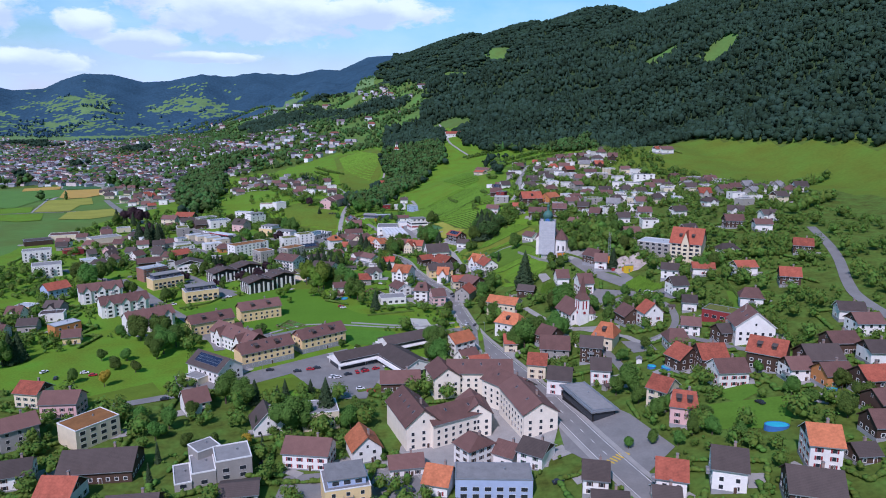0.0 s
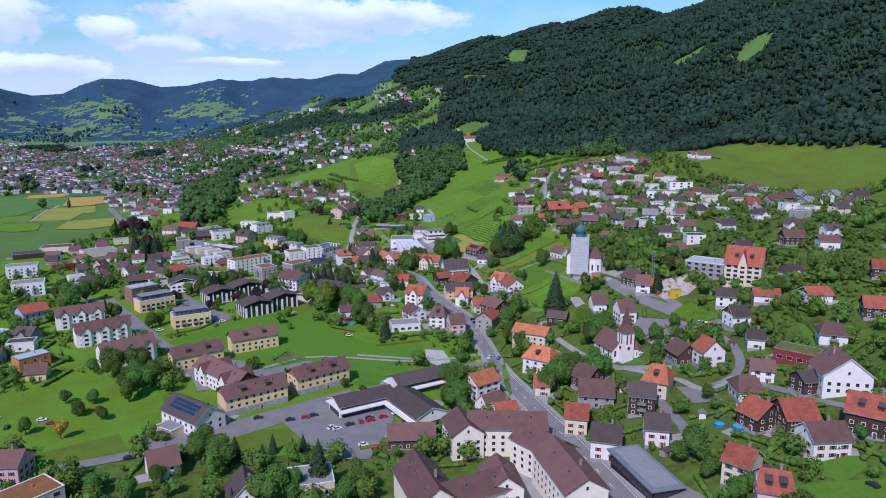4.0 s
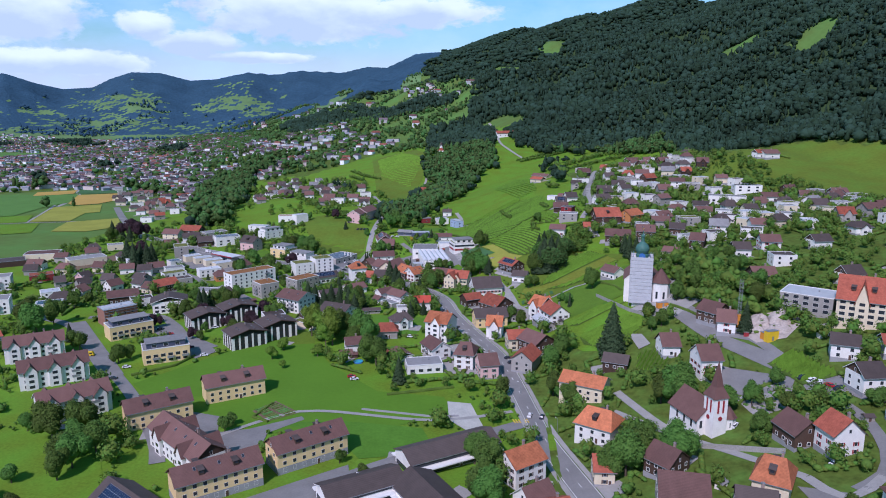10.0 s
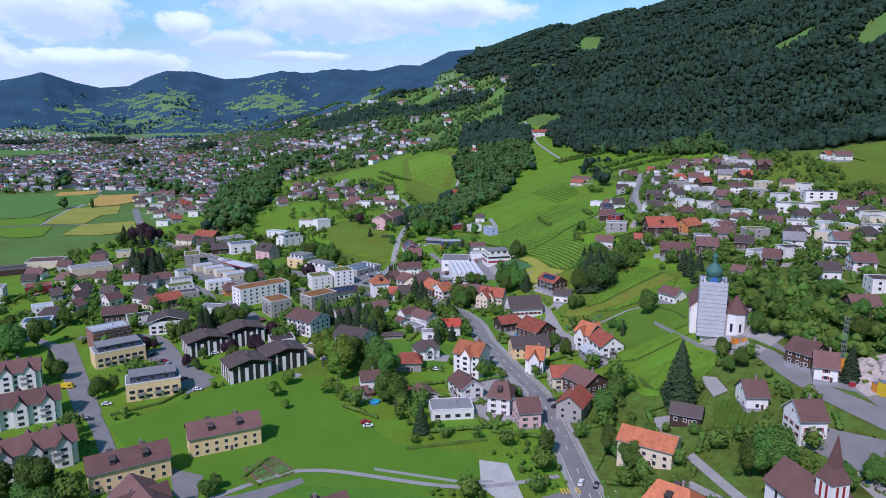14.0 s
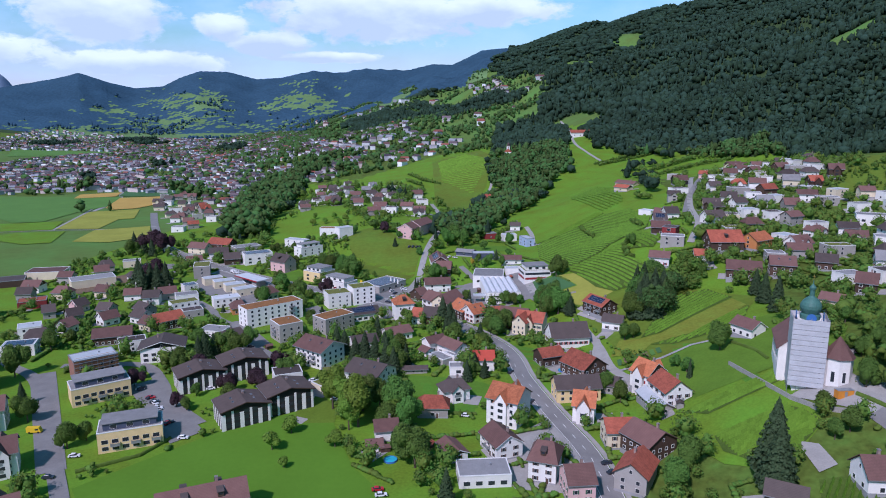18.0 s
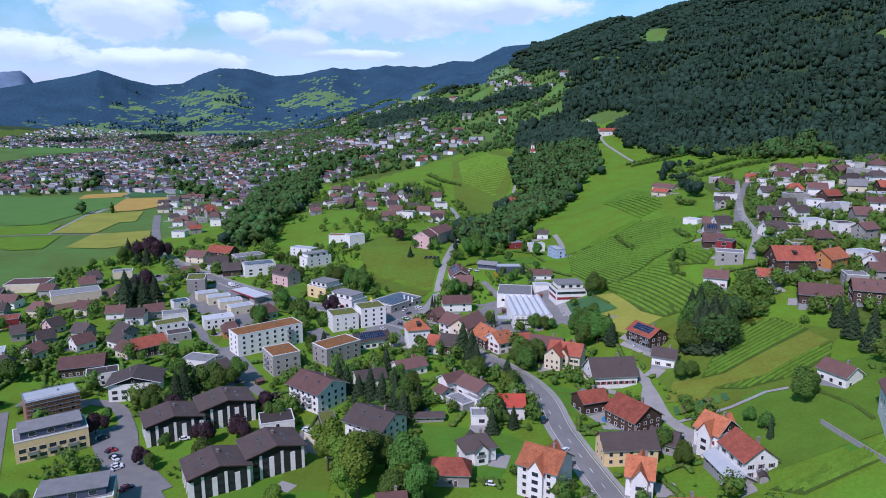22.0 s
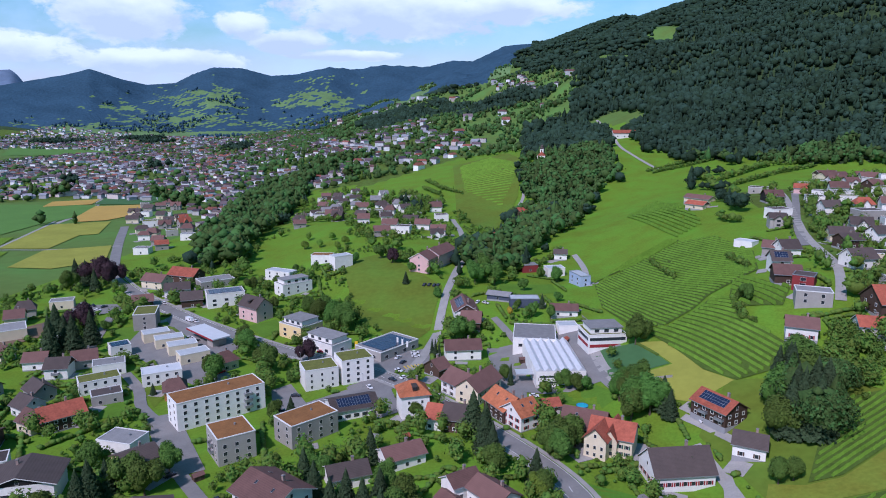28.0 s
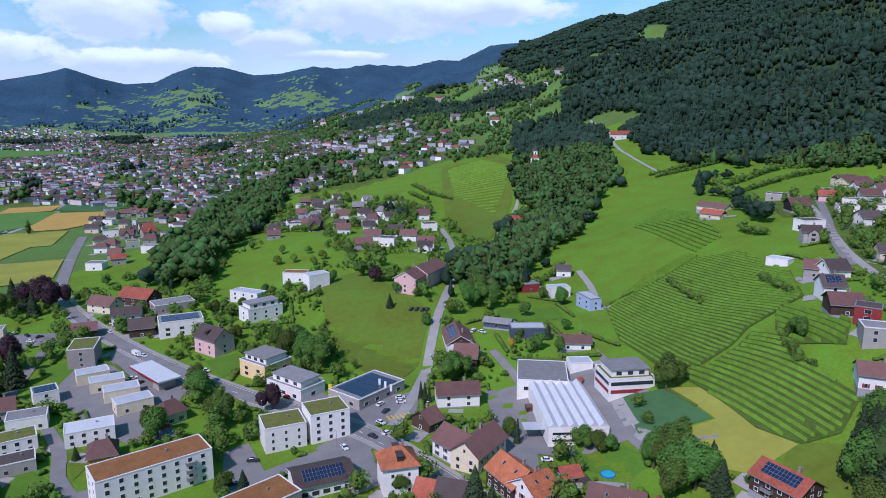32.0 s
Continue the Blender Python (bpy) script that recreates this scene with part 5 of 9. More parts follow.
house(-31.2, 532.1, -21, 13.8, 14, 11.5, 16, "w", "o", win="m", cross=1, balcony=4, gap=3.2, extra="tall white inn with an orange roof and gabled front")
house(-32.2, 505.8, -58, 14.2, 11, 6, 9.5, "w", "m", balcony=1)
house(-15.1, 491.6, -9, 9.8, 13, 8.5, 13, "w", "m", dormers=1, hip=0.4)
house(-4.0, 480.2, 15, 9.3, 12, 7.5, 11.5, "p", "m")
block(-36.9, 485.0, 14, 18.5, 12, 4.5, "w", "g", win="l")
house(-50.3, 500.3, -56, 12.2, 7, 3, 4.6, "w", "m", chimney=0)
house(12.2, 516.9, 11, 10.5, 11, 7, 10.5, "c", "r")
house(22.8, 508.6, -51, 14.6, 14, 7, 11, "b", "m")
house(16.4, 488.7, 69, 14.9, 11, 7, 11, "g", "r")
house(-78.7, 509.5, 20, 9.0, 9, 5, 7.8, "w", "m")
house(-80.9, 499.6, 19, 6.0, 6, 2.6, 4, "w", "m", chimney=0, extra="white garden shed with brown roof")
house(30.0, 545.2, -72, 19.0, 8, 3, 5, "g", "u", chimney=0)
house(93.5, 444.9, 8, 9.4, 12, 8, 13, "w", "m", shutter="R", extra="white half-timbered house with dark red shutters")
house(82.6, 468.1, 5, 8.2, 11, 5.5, 10, "w", "m")
house(109.0, 487.2, -52, 11.1, 12, 6, 10, "b", "m")
house(111.6, 476.0, -16, 8.2, 11, 6, 10.5, "w", "m", shutter="R")
house(58.5, 467.2, -20, 11.3, 9, 4, 6.8, "b", "d", chimney=0, extra="dark timber shed on the slope")
house(75.9, 586.4, -55, 12.0, 9, 5, 8, "w", "m")
house(167.5, 463.3, -29, 20.0, 20, 11.5, 20.5, "c", "r", dormers=2, win="l", cross=1, extra="large cream school with a steep red roof")
block(152.9, 483.0, -35, 23.3, 18, 8.5, "g", "u", win="l", extra="school extension under scaffolding with a metal roof")
house(115.7, 598.7, -33, 9.5, 9, 5, 7.5, "c", "m")
house(152.2, 578.7, -3, 10.1, 11, 5, 8.5, "w", "d")
house(144.9, 523.8, 2, 12.2, 11, 5, 8.5, "b", "m")
block(166.8, 552.4, -3, 13.0, 11, 6, "w", "d")
house(41.3, 448.8, -26, 19.9, 13, 7.5, 10.8, "c", "o", extra="cream house behind scaffolding with an orange roof")
house(42.3, 411.9, -31, 14.9, 14, 7, 12, "w", "o", hip=0.3, win="m", dormers=1, extra="white inn with a hipped orange roof")
house(9.3, 383.0, 38, 14.5, 12, 9, 13, "w", "o")
house(13.4, 363.3, 38, 11.1, 10, 5, 9.5, "w", "m")
house(19.1, 355.3, 19, 10.3, 9, 6, 8.5, "w", "r", balcony=1)
house(38.8, 378.6, -0, 7.2, 9, 6, 10, "c", "r")
house(60.5, 375.9, -50, 10.4, 12, 6, 10.5, "b", "m")
house(60.4, 355.5, -8, 15.1, 15, 6, 11, "g", "m", chimney=0, extra="large grey barn with a broad maroon roof")
house(76.0, 336.6, -14, 10.7, 11, 9, 13, "b", "d", balcony=1)
house(86.9, 351.2, -29, 10.5, 14, 8, 13.5, "c", "o", hip=0.4, dormers=1)
house(106.6, 381.0, -76, 11.9, 11, 5.5, 10, "b", "m")
house(115.5, 370.8, -78, 9.6, 11, 8, 13, "w", "r")
house(140.1, 379.3, -15, 7.5, 10, 5.5, 8.5, "w", "d", balcony=1)
block(149.9, 356.7, -40, 17.6, 12, 5, "r", "e", win="l", extra="dark red flat-roofed house with planted roof")
house(128.9, 344.7, -17, 9.0, 10, 6, 9, "w", "m")
house(117.0, 331.0, -1, 9.8, 13, 5, 9.5, "w", "m", hip=0.3)
house(112.1, 305.5, -66, 9.8, 13, 6, 10.8, "b", "r")
house(122.2, 300.9, 3, 12.1, 14, 6, 11, "b", "r")
house(74.4, 308.6, -10, 8.7, 11, 7.5, 11.5, "w", "d")
house(48.1, 331.5, -13, 9.0, 12, 8, 12, "c", "r")
house(55.2, 306.7, -15, 10.8, 13, 8, 12, "w", "d")
house(142.0, 407.1, 9, 9.7, 11, 7, 11, "w", "d")
house(122.5, 280.9, 6, 13.2, 11.5, 7, 11, "w", "m", shutter="R", extra="white gabled house with dark red shutters")
house(151.0, 324.5, 82, 16, 18, 8, 15, "w", "m", lights=2, gap=3.0, extra="large white gabled house with maroon roof")
house(143.8, 290.0, -35, 14.9, 16, 8, 13, "b", "r", dormers=2)
house(95.2, 255.3, -18, 10.0, 12, 8, 12.3, "p", "r", dormers=2, hip=0.25)
house(91.8, 270.7, -44, 8.6, 11.5, 9, 13, "c", "r", shutter="G")
house(124.9, 210.9, -13, 9.8, 13, 9, 13.5, "w", "o", shutter="R")
house(93.9, 208.7, -17, 10.5, 14, 8, 12.5, "w", "d", balcony=4)
house(112.3, 191.4, -16, 15.0, 15, 6, 11, "b", "d")
house(76.1, 210.7, -16, 9.5, 12.5, 7, 11, "w", "r", balcony=4)
house(53.2, 220.0, -11, 8.5, 11, 6.5, 10.5, "w", "d")
house(53.8, 202.0, -8, 11.2, 12, 6, 9.5, "w", "d")
house(70.5, 198.3, -10, 8.2, 11, 6, 9.5, "p", "d")
block(63.5, 283.0, 16, 10.4, 28.5, 5.2, "k", "g", win="l", extra="dark glazed station hall with pale grey roof", name="station_hall")
house(12.3, 251.3, -53, 9.4, 12.5, 9, 12.6, "w", "m", hip=0.4)
house(26.0, 250.8, -33, 8.2, 10, 5, 8.5, "w", "m")
house(36.2, 246.3, -33, 10.4, 12, 6, 9.3, "w", "d")
house(-1.0, 232.3, -17, 9.3, 12, 5, 9.5, "w", "o")
house(-31.8, 257.2, -70, 13.8, 11.5, 6, 11, "w", "o")
house(-52.3, 250.7, -7, 17.8, 12, 7, 11, "w", "m", shutter="R")
house(-14.3, 245.0, 11, 12.9, 9.5, 4, 7, "w", "m")
block(-34.4, 223.3, 16, 15.9, 15, 9, "y", "g", attic="B", balcony=1, extra="yellow block with pale blue top storey and terrace")
block(18.3, 228.0, -1, 27.3, 12, 8, "B", "g", win="l", extra="pale blue and red block with flat roof")
block(-80.5, 243.6, 23, 13, 13, 8.2, "g", "g", win="l", parapet=0.5, extra="upper storey block of a grey terraced villa")
block(-90.8, 240.0, 23, 8.5, 15, 5.4, "g", "g", win="l", parapet=0.5, extra="middle terrace of a grey flat-roofed villa")
block(-97.4, 236.6, 23, 6.0, 15, 2.8, "g", "g", win="l", parapet=0.5, extra="lower terrace of a grey flat-roofed villa")
block(-92.9, 248.6, 44, 9.2, 9, 8.5, "g", "g", plain=1, extra="upper storey of the grey terraced villa")
block(-148.7, 270.1, 57, 19.0, 14, 9, "c", "n", win="l", extra="cream three-storey block with a rust sedum roof")
house(-130.1, 242.6, 8, 26.2, 17, 5, 10, "b", "d", extra="large dark timber barn")
house(-173.0, 295.2, 5, 15.8, 12, 7.5, 11.3, "p", "m")
house(-192.8, 306.1, -10, 12.0, 11, 7.5, 11.3, "c", "r")
house(-158.4, 235.3, 20, 11.3, 13, 6, 9.3, "w", "d")
house(-134.7, 222.8, -2, 12.3, 12, 5.5, 9.8, "w", "r")
house(-73.0, 226.8, 11, 13.1, 11, 3.2, 5.2, "w", "d", chimney=0)
house(-105.0, 213.2, 8, 16.4, 12, 5, 8.5, "b", "d")
house(-114.5, 299.1, 34, 10.7, 11, 6, 10.8, "w", "m")
house(-119.1, 342.0, -35, 25.3, 15, 7, 12, "w", "d", solar=1, chimney=0, extra="parish hall with a gable front and solar roof")
block(-124.8, 335.5, -30, 10.4, 12, 3.5, "c", "g", plain=1)
house(-76.9, 280.6, -68, 13.9, 12, 4.5, 10.5, "w", "d")
house(-177.0, 266.3, 43, 14.3, 13, 9, 12.3, "g", "m")
block(-54.6, 285.8, 16, 15.7, 14, 8, "c", "g", balcony=1, extra="pale block with glazed balconies")
house(-47.1, 363.9, 33, 28.3, 13, 5.5, 8, "w", "d", win="l", chimney=0, extra="white commercial hall with low dark roof")
house(-21.6, 357.3, -56, 30.4, 16, 5.5, 9, "w", "d", win="l", chimney=0, extra="white commercial hall with low dark roof")
house(-18.4, 394.3, 33, 38.7, 14, 6, 8.8, "w", "d", win="l", chimney=0, extra="white commercial hall with low dark roof")
house(-21.4, 328.5, 5, 19.3, 13, 5, 9, "b", "m")
block(-235.9, 412.6, 54, 16.0, 10, 6.5, "o", "u", extra="orange house with a blue metal roof")
house(-221.7, 394.8, 20, 9.6, 10, 4.8, 8, "y", "m")
house(-288.9, 498.8, 54, 16.3, 13, 7, 11, "B", "r")
block(-332.7, 565.4, 29, 22.0, 15, 10, "w", "g", balcony=1)
block(-375.3, 625.0, 28, 23.5, 14, 10, "w", "g", balcony=1)
house(-12.7, 276.0, -69, 28.0, 15, 11, 17, "a", "m", lights=4, win="m", extra="large white apartment building with maroon gabled roofs", group="white apartment complex", name="apartment_building")
house(4.0, 275.3, 31, 26.5, 14, 11, 15.5, "a", "m", lights=2, chimney=0, win="m", extra="large white apartment building with maroon gabled roofs", group="white apartment complex", name="apartment_building")
house(13.6, 281.7, -80, 16.3, 12, 11, 15.5, "a", "m", chimney=0, win="m", extra="large white apartment building with maroon gabled roofs", group="white apartment complex", name="apartment_building")
house(0.1, 323.0, -74, 16.6, 13, 11, 15.5, "a", "m", chimney=0, win="m", extra="large white apartment building with maroon gabled roofs", group="white apartment complex", name="apartment_building")
house(18.2, 324.7, 0, 31.6, 13, 11, 15.5, "a", "m", lights=3, win="m", extra="large white apartment building with maroon gabled roofs", group="white apartment complex", name="apartment_building")
house(30.8, 304.7, -50, 21.4, 14, 11, 15.5, "a", "m", lights=2, win="m", extra="large white apartment building with maroon gabled roofs", group="white apartment complex", name="apartment_building")
house(37.0, 282.0, -76, 31.4, 15, 11, 15.5, "a", "m", lights=2, win="m", extra="large white apartment building with maroon gabled roofs", group="white apartment complex", name="apartment_building")
house(-245.3, 629.3, 53, 16.5, 13, 6, 9.5, "b", "r")
house(-262.0, 601.4, 30, 19.9, 17, 5, 8, "b", "m", chimney=0)
house(-299.4, 611.6, 84, 8.5, 9.5, 4.8, 8.3, "w", "m")
house(-310.2, 632.3, 52, 8.5, 9.5, 4.8, 8.3, "g", "d")
house(-321.6, 652.3, 71, 8.3, 9.5, 4.8, 8.3, "p", "d")
house(-297.8, 647.2, -1, 9.0, 9.5, 4.8, 8.3, "g", "d")
house(-284.9, 629.5, 62, 10.2, 9.5, 4.8, 8.3, "w", "m")
house(-266.4, 636.2, -21, 10.1, 9.5, 4.8, 8.3, "w", "d")
house(-273.5, 650.9, -29, 12.1, 9.5, 4.8, 8.3, "g", "d")
house(-252.6, 624.0, -19, 9.9, 9.5, 4.8, 8.3, "c", "m")
house(-331.3, 636.7, 40, 7.1, 9.5, 4.8, 8.3, "g", "d")
block(-242.1, 653.4, 41, 12.4, 9, 4.5, "g", "d")
block(-254.2, 664.7, 44, 17.3, 10, 6, "w", "e")
block(-231.1, 678.1, 37, 17.3, 10, 6, "w", "W")
block(-262.9, 683.7, 36, 14.5, 10, 5.5, "w", "g")
house(-189.1, 597.8, 57, 12.5, 11.5, 8.5, 11, "y", "d", balcony=4)
block(-407.5, 731.5, 20, 27.7, 18, 6, "c", "m", plain=1, extra="long cream farm shed")
block(-356.8, 714.8, 44, 30.1, 16, 6, "c", "g", plain=1, extra="long cream farm shed")
block(-419.9, 702.8, 35, 25.4, 18, 5, "b", "d", plain=1, extra="long dark timber shed")
block(-316.4, 602.5, 39, 12.3, 11, 6, "w", "u")
block(-298.1, 573.4, 27, 16.1, 11, 6, "w", "u", solar=1)
block(-358.5, 655.5, 36, 17.0, 12, 5, "r", "r", plain=1, extra="red site cabin stack")
house(90.6, 711.6, 9, 20.4, 16, 6, 12, "b", "r", dormers=1)
house(111.1, 714.6, 42, 16.2, 12, 6, 10, "o", "o")
house(113.3, 667.7, -10, 13.0, 13, 7, 11, "b", "m", lights=2)
house(93.7, 671.0, -11, 18.1, 14, 5.5, 9.5, "b", "m", balcony=1)
house(76.4, 696.2, -3, 11.1, 10, 4, 7, "w", "r")
house(51.0, 698.4, -13, 11.8, 11, 5.5, 8.5, "w", "m")
house(71.5, 799.7, 13, 10.1, 11, 5, 9, "w", "d")
block(61.7, 721.8, -10, 14.6, 10, 6, "g", "g")
block(203.3, 763.4, -17, 30.5, 14, 5.5, "w", "g", win="l")
block(228.0, 788.0, -1, 23.6, 12, 6, "w", "d", win="l", solar=1)
block(212.9, 658.3, -12, 16.4, 12, 6, "w", "g", win="l")
block(182.4, 704.0, -16, 13.7, 11, 6, "w", "g")
block(214.2, 629.2, -10, 9.2, 12, 6, "w", "W")
house(175.6, 827.0, -10, 14.0, 11, 6, 9, "w", "m")
block(186.0, 813.9, -10, 15.4, 10, 6, "g", "g")
house(234.8, 754.5, -9, 15.8, 14, 4, 7, "w", "m")
house(173.9, 741.3, -7, 12.1, 11, 6, 9, "w", "d")
house(188.8, 1113.7, 13, 16.8, 13, 6, 9.5, "c", "m")
house(272.7, 887.4, 16, 9.0, 10, 5, 8, "w", "r")
house(282.5, 884.6, 12, 15.9, 12, 5, 8.5, "w", "m")
house(137.6, 617.7, -25, 9.0, 12, 6, 10, "b", "m")
house(137.2, 669.7, -17, 10.6, 11, 5, 8.5, "b", "d")
house(171.9, 586.2, -5, 11.4, 12, 6, 9.5, "w", "m")
house(52.1, 971.1, -40, 15.3, 10, 4, 6.5, "c", "r")
house(23.8, 1404.4, 14, 39.9, 12, 6, 10, "w", "r", extra="white farmhouse with a red roof below the forest")
house(59.6, 769.1, 1, 8.8, 11, 6, 9.8, "w", "d", solar=1, extra="white gabled house with solar panels on a slope")
house(57.6, 748.6, -5, 11.9, 13, 5, 8.5, "b", "m", balcony=1)
block(62.9, 738.6, -24, 9.1, 10, 6, "r", "d", win="l")
house(66.1, 807.9, -19, 9.0, 12, 5, 8, "g", "m")
block(59.9, 840.2, -39, 11.4, 8, 3.5, "w", "W", plain=1)
house(58.3, 1000.2, -43, 22.8, 10, 4, 6.5, "c", "m")
block(113.2, 1034.6, -22, 17.8, 12, 5, "g", "d")
house(104.1, 961.5, 7, 13.1, 12, 5, 9, "k", "m")
house(188.6, 1092.6, 22, 24.9, 13, 6, 9.5, "c", "m")
house(133.7, 993.6, -19, 10.6, 10, 5, 8, "p", "r")
block(160.7, 1010.1, -47, 16.9, 11, 6, "w", "u")
block(134.7, 951.7, -26, 11.1, 10, 6, "w", "d")
house(123.0, 896.8, 8, 11.2, 12, 5, 8.5, "w", "d")

# the crowded timber houses of the eastern quarter
house(147.7, 274.0, 5, 9.5, 10, 6, 9.5, "w", "m", gable_wall="b", balcony=4)
house(161.0, 281.4, 3, 15.1, 13, 5.5, 10, "b", "d")
house(157.6, 264.0, 7, 11.5, 10, 5.5, 9, "o", "m")
house(166.6, 253.0, 8, 12.1, 11, 6.5, 10.5, "b", "r")
house(176.5, 293.5, 4, 12.2, 11, 5.5, 9, "b", "m")
house(196.3, 308.6, 0, 12.4, 11, 6, 9.5, "w", "m", gable_wall="b")
house(183.6, 277.8, -1, 11.1, 11, 5.5, 9, "w", "d", gable_wall="b")
house(160.8, 236.0, 9, 10.2, 11, 5.5, 9, "b", "m")
house(137.1, 208.5, 6, 7.7, 8, 3.5, 6, "b", "d")
house(139.1, 326.6, 14, 9.4, 9, 6, 9, "b", "d")
house(146.8, 434.8, -21, 10.5, 10, 6.5, 9.8, "w", "d")
# ---- landmarks ----
NET = surface("pale scaffold netting", (0.46, 0.47, 0.49), 0.7, 0.08, 0.6, 0.12, 3.0)
ORANGE = surface("orange machine paint", (0.62, 0.24, 0.03), 0.55, 0.06, 0.3)
YELLOW = surface("yellow paint", (0.70, 0.46, 0.02), 0.5, 0.05, 0.3)
CLOCK = surface("blue clock face", (0.05, 0.16, 0.42), 0.5, 0.05, 0.3)
GOLD = surface("gilded metal", (0.6, 0.42, 0.1), 0.35, 0.04, 0.3, metal=0.8)
RUBBLE = surface("broken concrete", (0.42, 0.36, 0.32), 0.95, 0.2, 0.8, 0.2, 4.0, bump=0.2)
POOL = surface("turquoise pool water", (0.03, 0.42, 0.55), 0.08, 0.04, 0.6, spec=0.6)
RED_WIN = SHUT_R


def lathe(profile, m, n=16):
    s = Shape()
    verts = [(r * math.cos(2 * math.pi * k / n), r * math.sin(2 * math.pi * k / n), z) for r, z in profile for k in range(n)]
    faces = [(a * n + k, a * n + (k + 1) % n, (a + 1) * n + (k + 1) % n, (a + 1) * n + k) for a in range(len(profile) - 1) for k in range(n)]
    faces += [tuple(range(n - 1, -1, -1)), tuple((len(profile) - 1) * n + k for k in range(n))]
    return s.add(verts, faces, m)


def moved(me, m):
    me.transform(m)
    return me


# the hilltop church, its tower wrapped for repair
church = new("church")
church.matrix_basis = Matrix.Translation((81, 527, 27.0)) @ Matrix.Rotation(radians(-12), 4, "Z")
TAKEN.append((84, 540, 24))
part("tower", Shape().box(-4.2, -4.2, -3, 4.2, 4.2, 26, WALLS["w"]).mesh("tower"), church)
part("nave", Shape().box(-9, 4.5, -4, 9, 30, 12, WALLS["w"]).add([(-9, 4.5, 12), (9, 4.5, 12), (0, 4.5, 20.2), (-9, 30, 12), (9, 30, 12), (0, 30, 20.2)],
     [(0, 1, 2), (3, 5, 4), (0, 2, 5, 3), (1, 4, 5, 2)], WALLS["w"]).mesh("nave"), church)
roof = Shape()
roof.slab([(-9.8, 4.2, 11.5), (0, 4.2, 20.6), (0, 31, 20.6), (-9.8, 31, 11.5)][::-1], 0.3, ROOFS["m"]).slab([(9.8, 4.2, 11.5), (9.8, 31, 11.5), (0, 31, 20.6), (0, 4.2, 20.6)], 0.3, ROOFS["m"])
part("nave_roof", roof.mesh("nave_roof"), church, "maroon tiled nave roof")
part("side_chapel", moved(lathe([(5.2, -5), (5.2, 13)], WALLS["w"], 8).mesh("side_chapel"), Matrix.Translation((10.6, -1.0, 0))), church)
part("chapel_roof", moved(lathe([(5.9, 12.9), (0.1, 20.6)], ROOFS["m"], 8).mesh("chapel_roof"), Matrix.Translation((10.6, -1.0, 0))), church, "pointed maroon chapel roof")
part("dome", lathe([(3.4, 26), (3.5, 27.6), (2.9, 28.1), (3.3, 29.0), (3.75, 30.2), (3.7, 31.3), (3.2, 32.5), (2.2, 33.6), (1.2, 34.4), (0.9, 34.8)], ROOFS["t"], 20).mesh("dome"), church, "copper green onion dome")
part("lantern", lathe([(0.9, 34.8), (0.85, 37.0), (1.15, 37.3), (1.2, 38.0), (0.6, 38.8), (0.2, 39.3), (0.1, 41.0)], ROOFS["t"], 12).mesh("lantern"), church)
part("cross", Shape().box(-0.08, -0.08, 41.0, 0.08, 0.08, 42.8, GOLD).box(-0.55, -0.07, 41.9, 0.55, 0.07, 42.1, GOLD).mesh("cross"), church)
for a in range(4):
    clock = lathe([(1.7, 0), (1.7, 0.12)], CLOCK, 20).mesh("clock_face")
    part("clock_face", clock, church, "blue clock face", Matrix.Rotation(a * math.pi / 2, 4, "Z") @ Matrix.Translation((0, -4.55, 27.2)) @ Matrix.Rotation(math.pi / 2, 4, "X"))
for k in range(5):
    part("arched_window", WIN["d"], church, m=Matrix.Translation((-9, 8.5 + 4.4 * k, 4)) @ Matrix.Rotation(-math.pi / 2, 4, "Z") @ Matrix.Scale(2.0, 4, (0, 0, 1)))
for a in (-22.5, 22.5, -67.5):
    part("arched_window", WIN["d"], church, m=Matrix.Translation((10.6, -1.0, 4)) @ Matrix.Rotation(radians(a), 4, "Z") @ Matrix.Translation((0, -4.82, 0)) @ Matrix.Scale(1.9, 4, (0, 0, 1)))
tagged(church, "white hilltop church with green onion dome and maroon nave roof", "church")
scaffold = new("scaffolding")
scaffold.matrix_basis = church.matrix_basis.copy()
for k in range(13):
    z = 1.0 + 2.0 * k
    deck = Shape()
    for q in ((-5.9, -5.9, 5.9, -4.7), (-5.9, 4.7, 5.9, 5.9), (-5.9, -4.7, -4.7, 4.7), (4.7, -4.7, 5.9, 4.7)):
        deck.box(q[0], q[1], z, q[2], q[3], z + 0.12, NET)
    part("deck", deck.mesh("deck"), scaffold, "pale boarded deck")
    for a in range(4):
        part("netting", Shape().box(-5.95, -6.05, z + 0.015, 5.99, -5.99, z + 1.9, NET).mesh("netting"), scaffold, m=Matrix.Rotation(a * math.pi / 2, 4, "Z"))
POLE = Shape().tube(0, 0, -3, 27.6, 0.09, 0.09, METAL, 6).mesh("pole")
for a in range(4):
    for u in (-5.95, -3, 0, 3):
        part("pole", POLE, scaffold, m=Matrix.Rotation(a * math.pi / 2, 4, "Z") @ Matrix.Translation((u, -5.85, 0)))
tagged(scaffold, "scaffolding with pale netting wrapped round the church tower", "scaffolding")

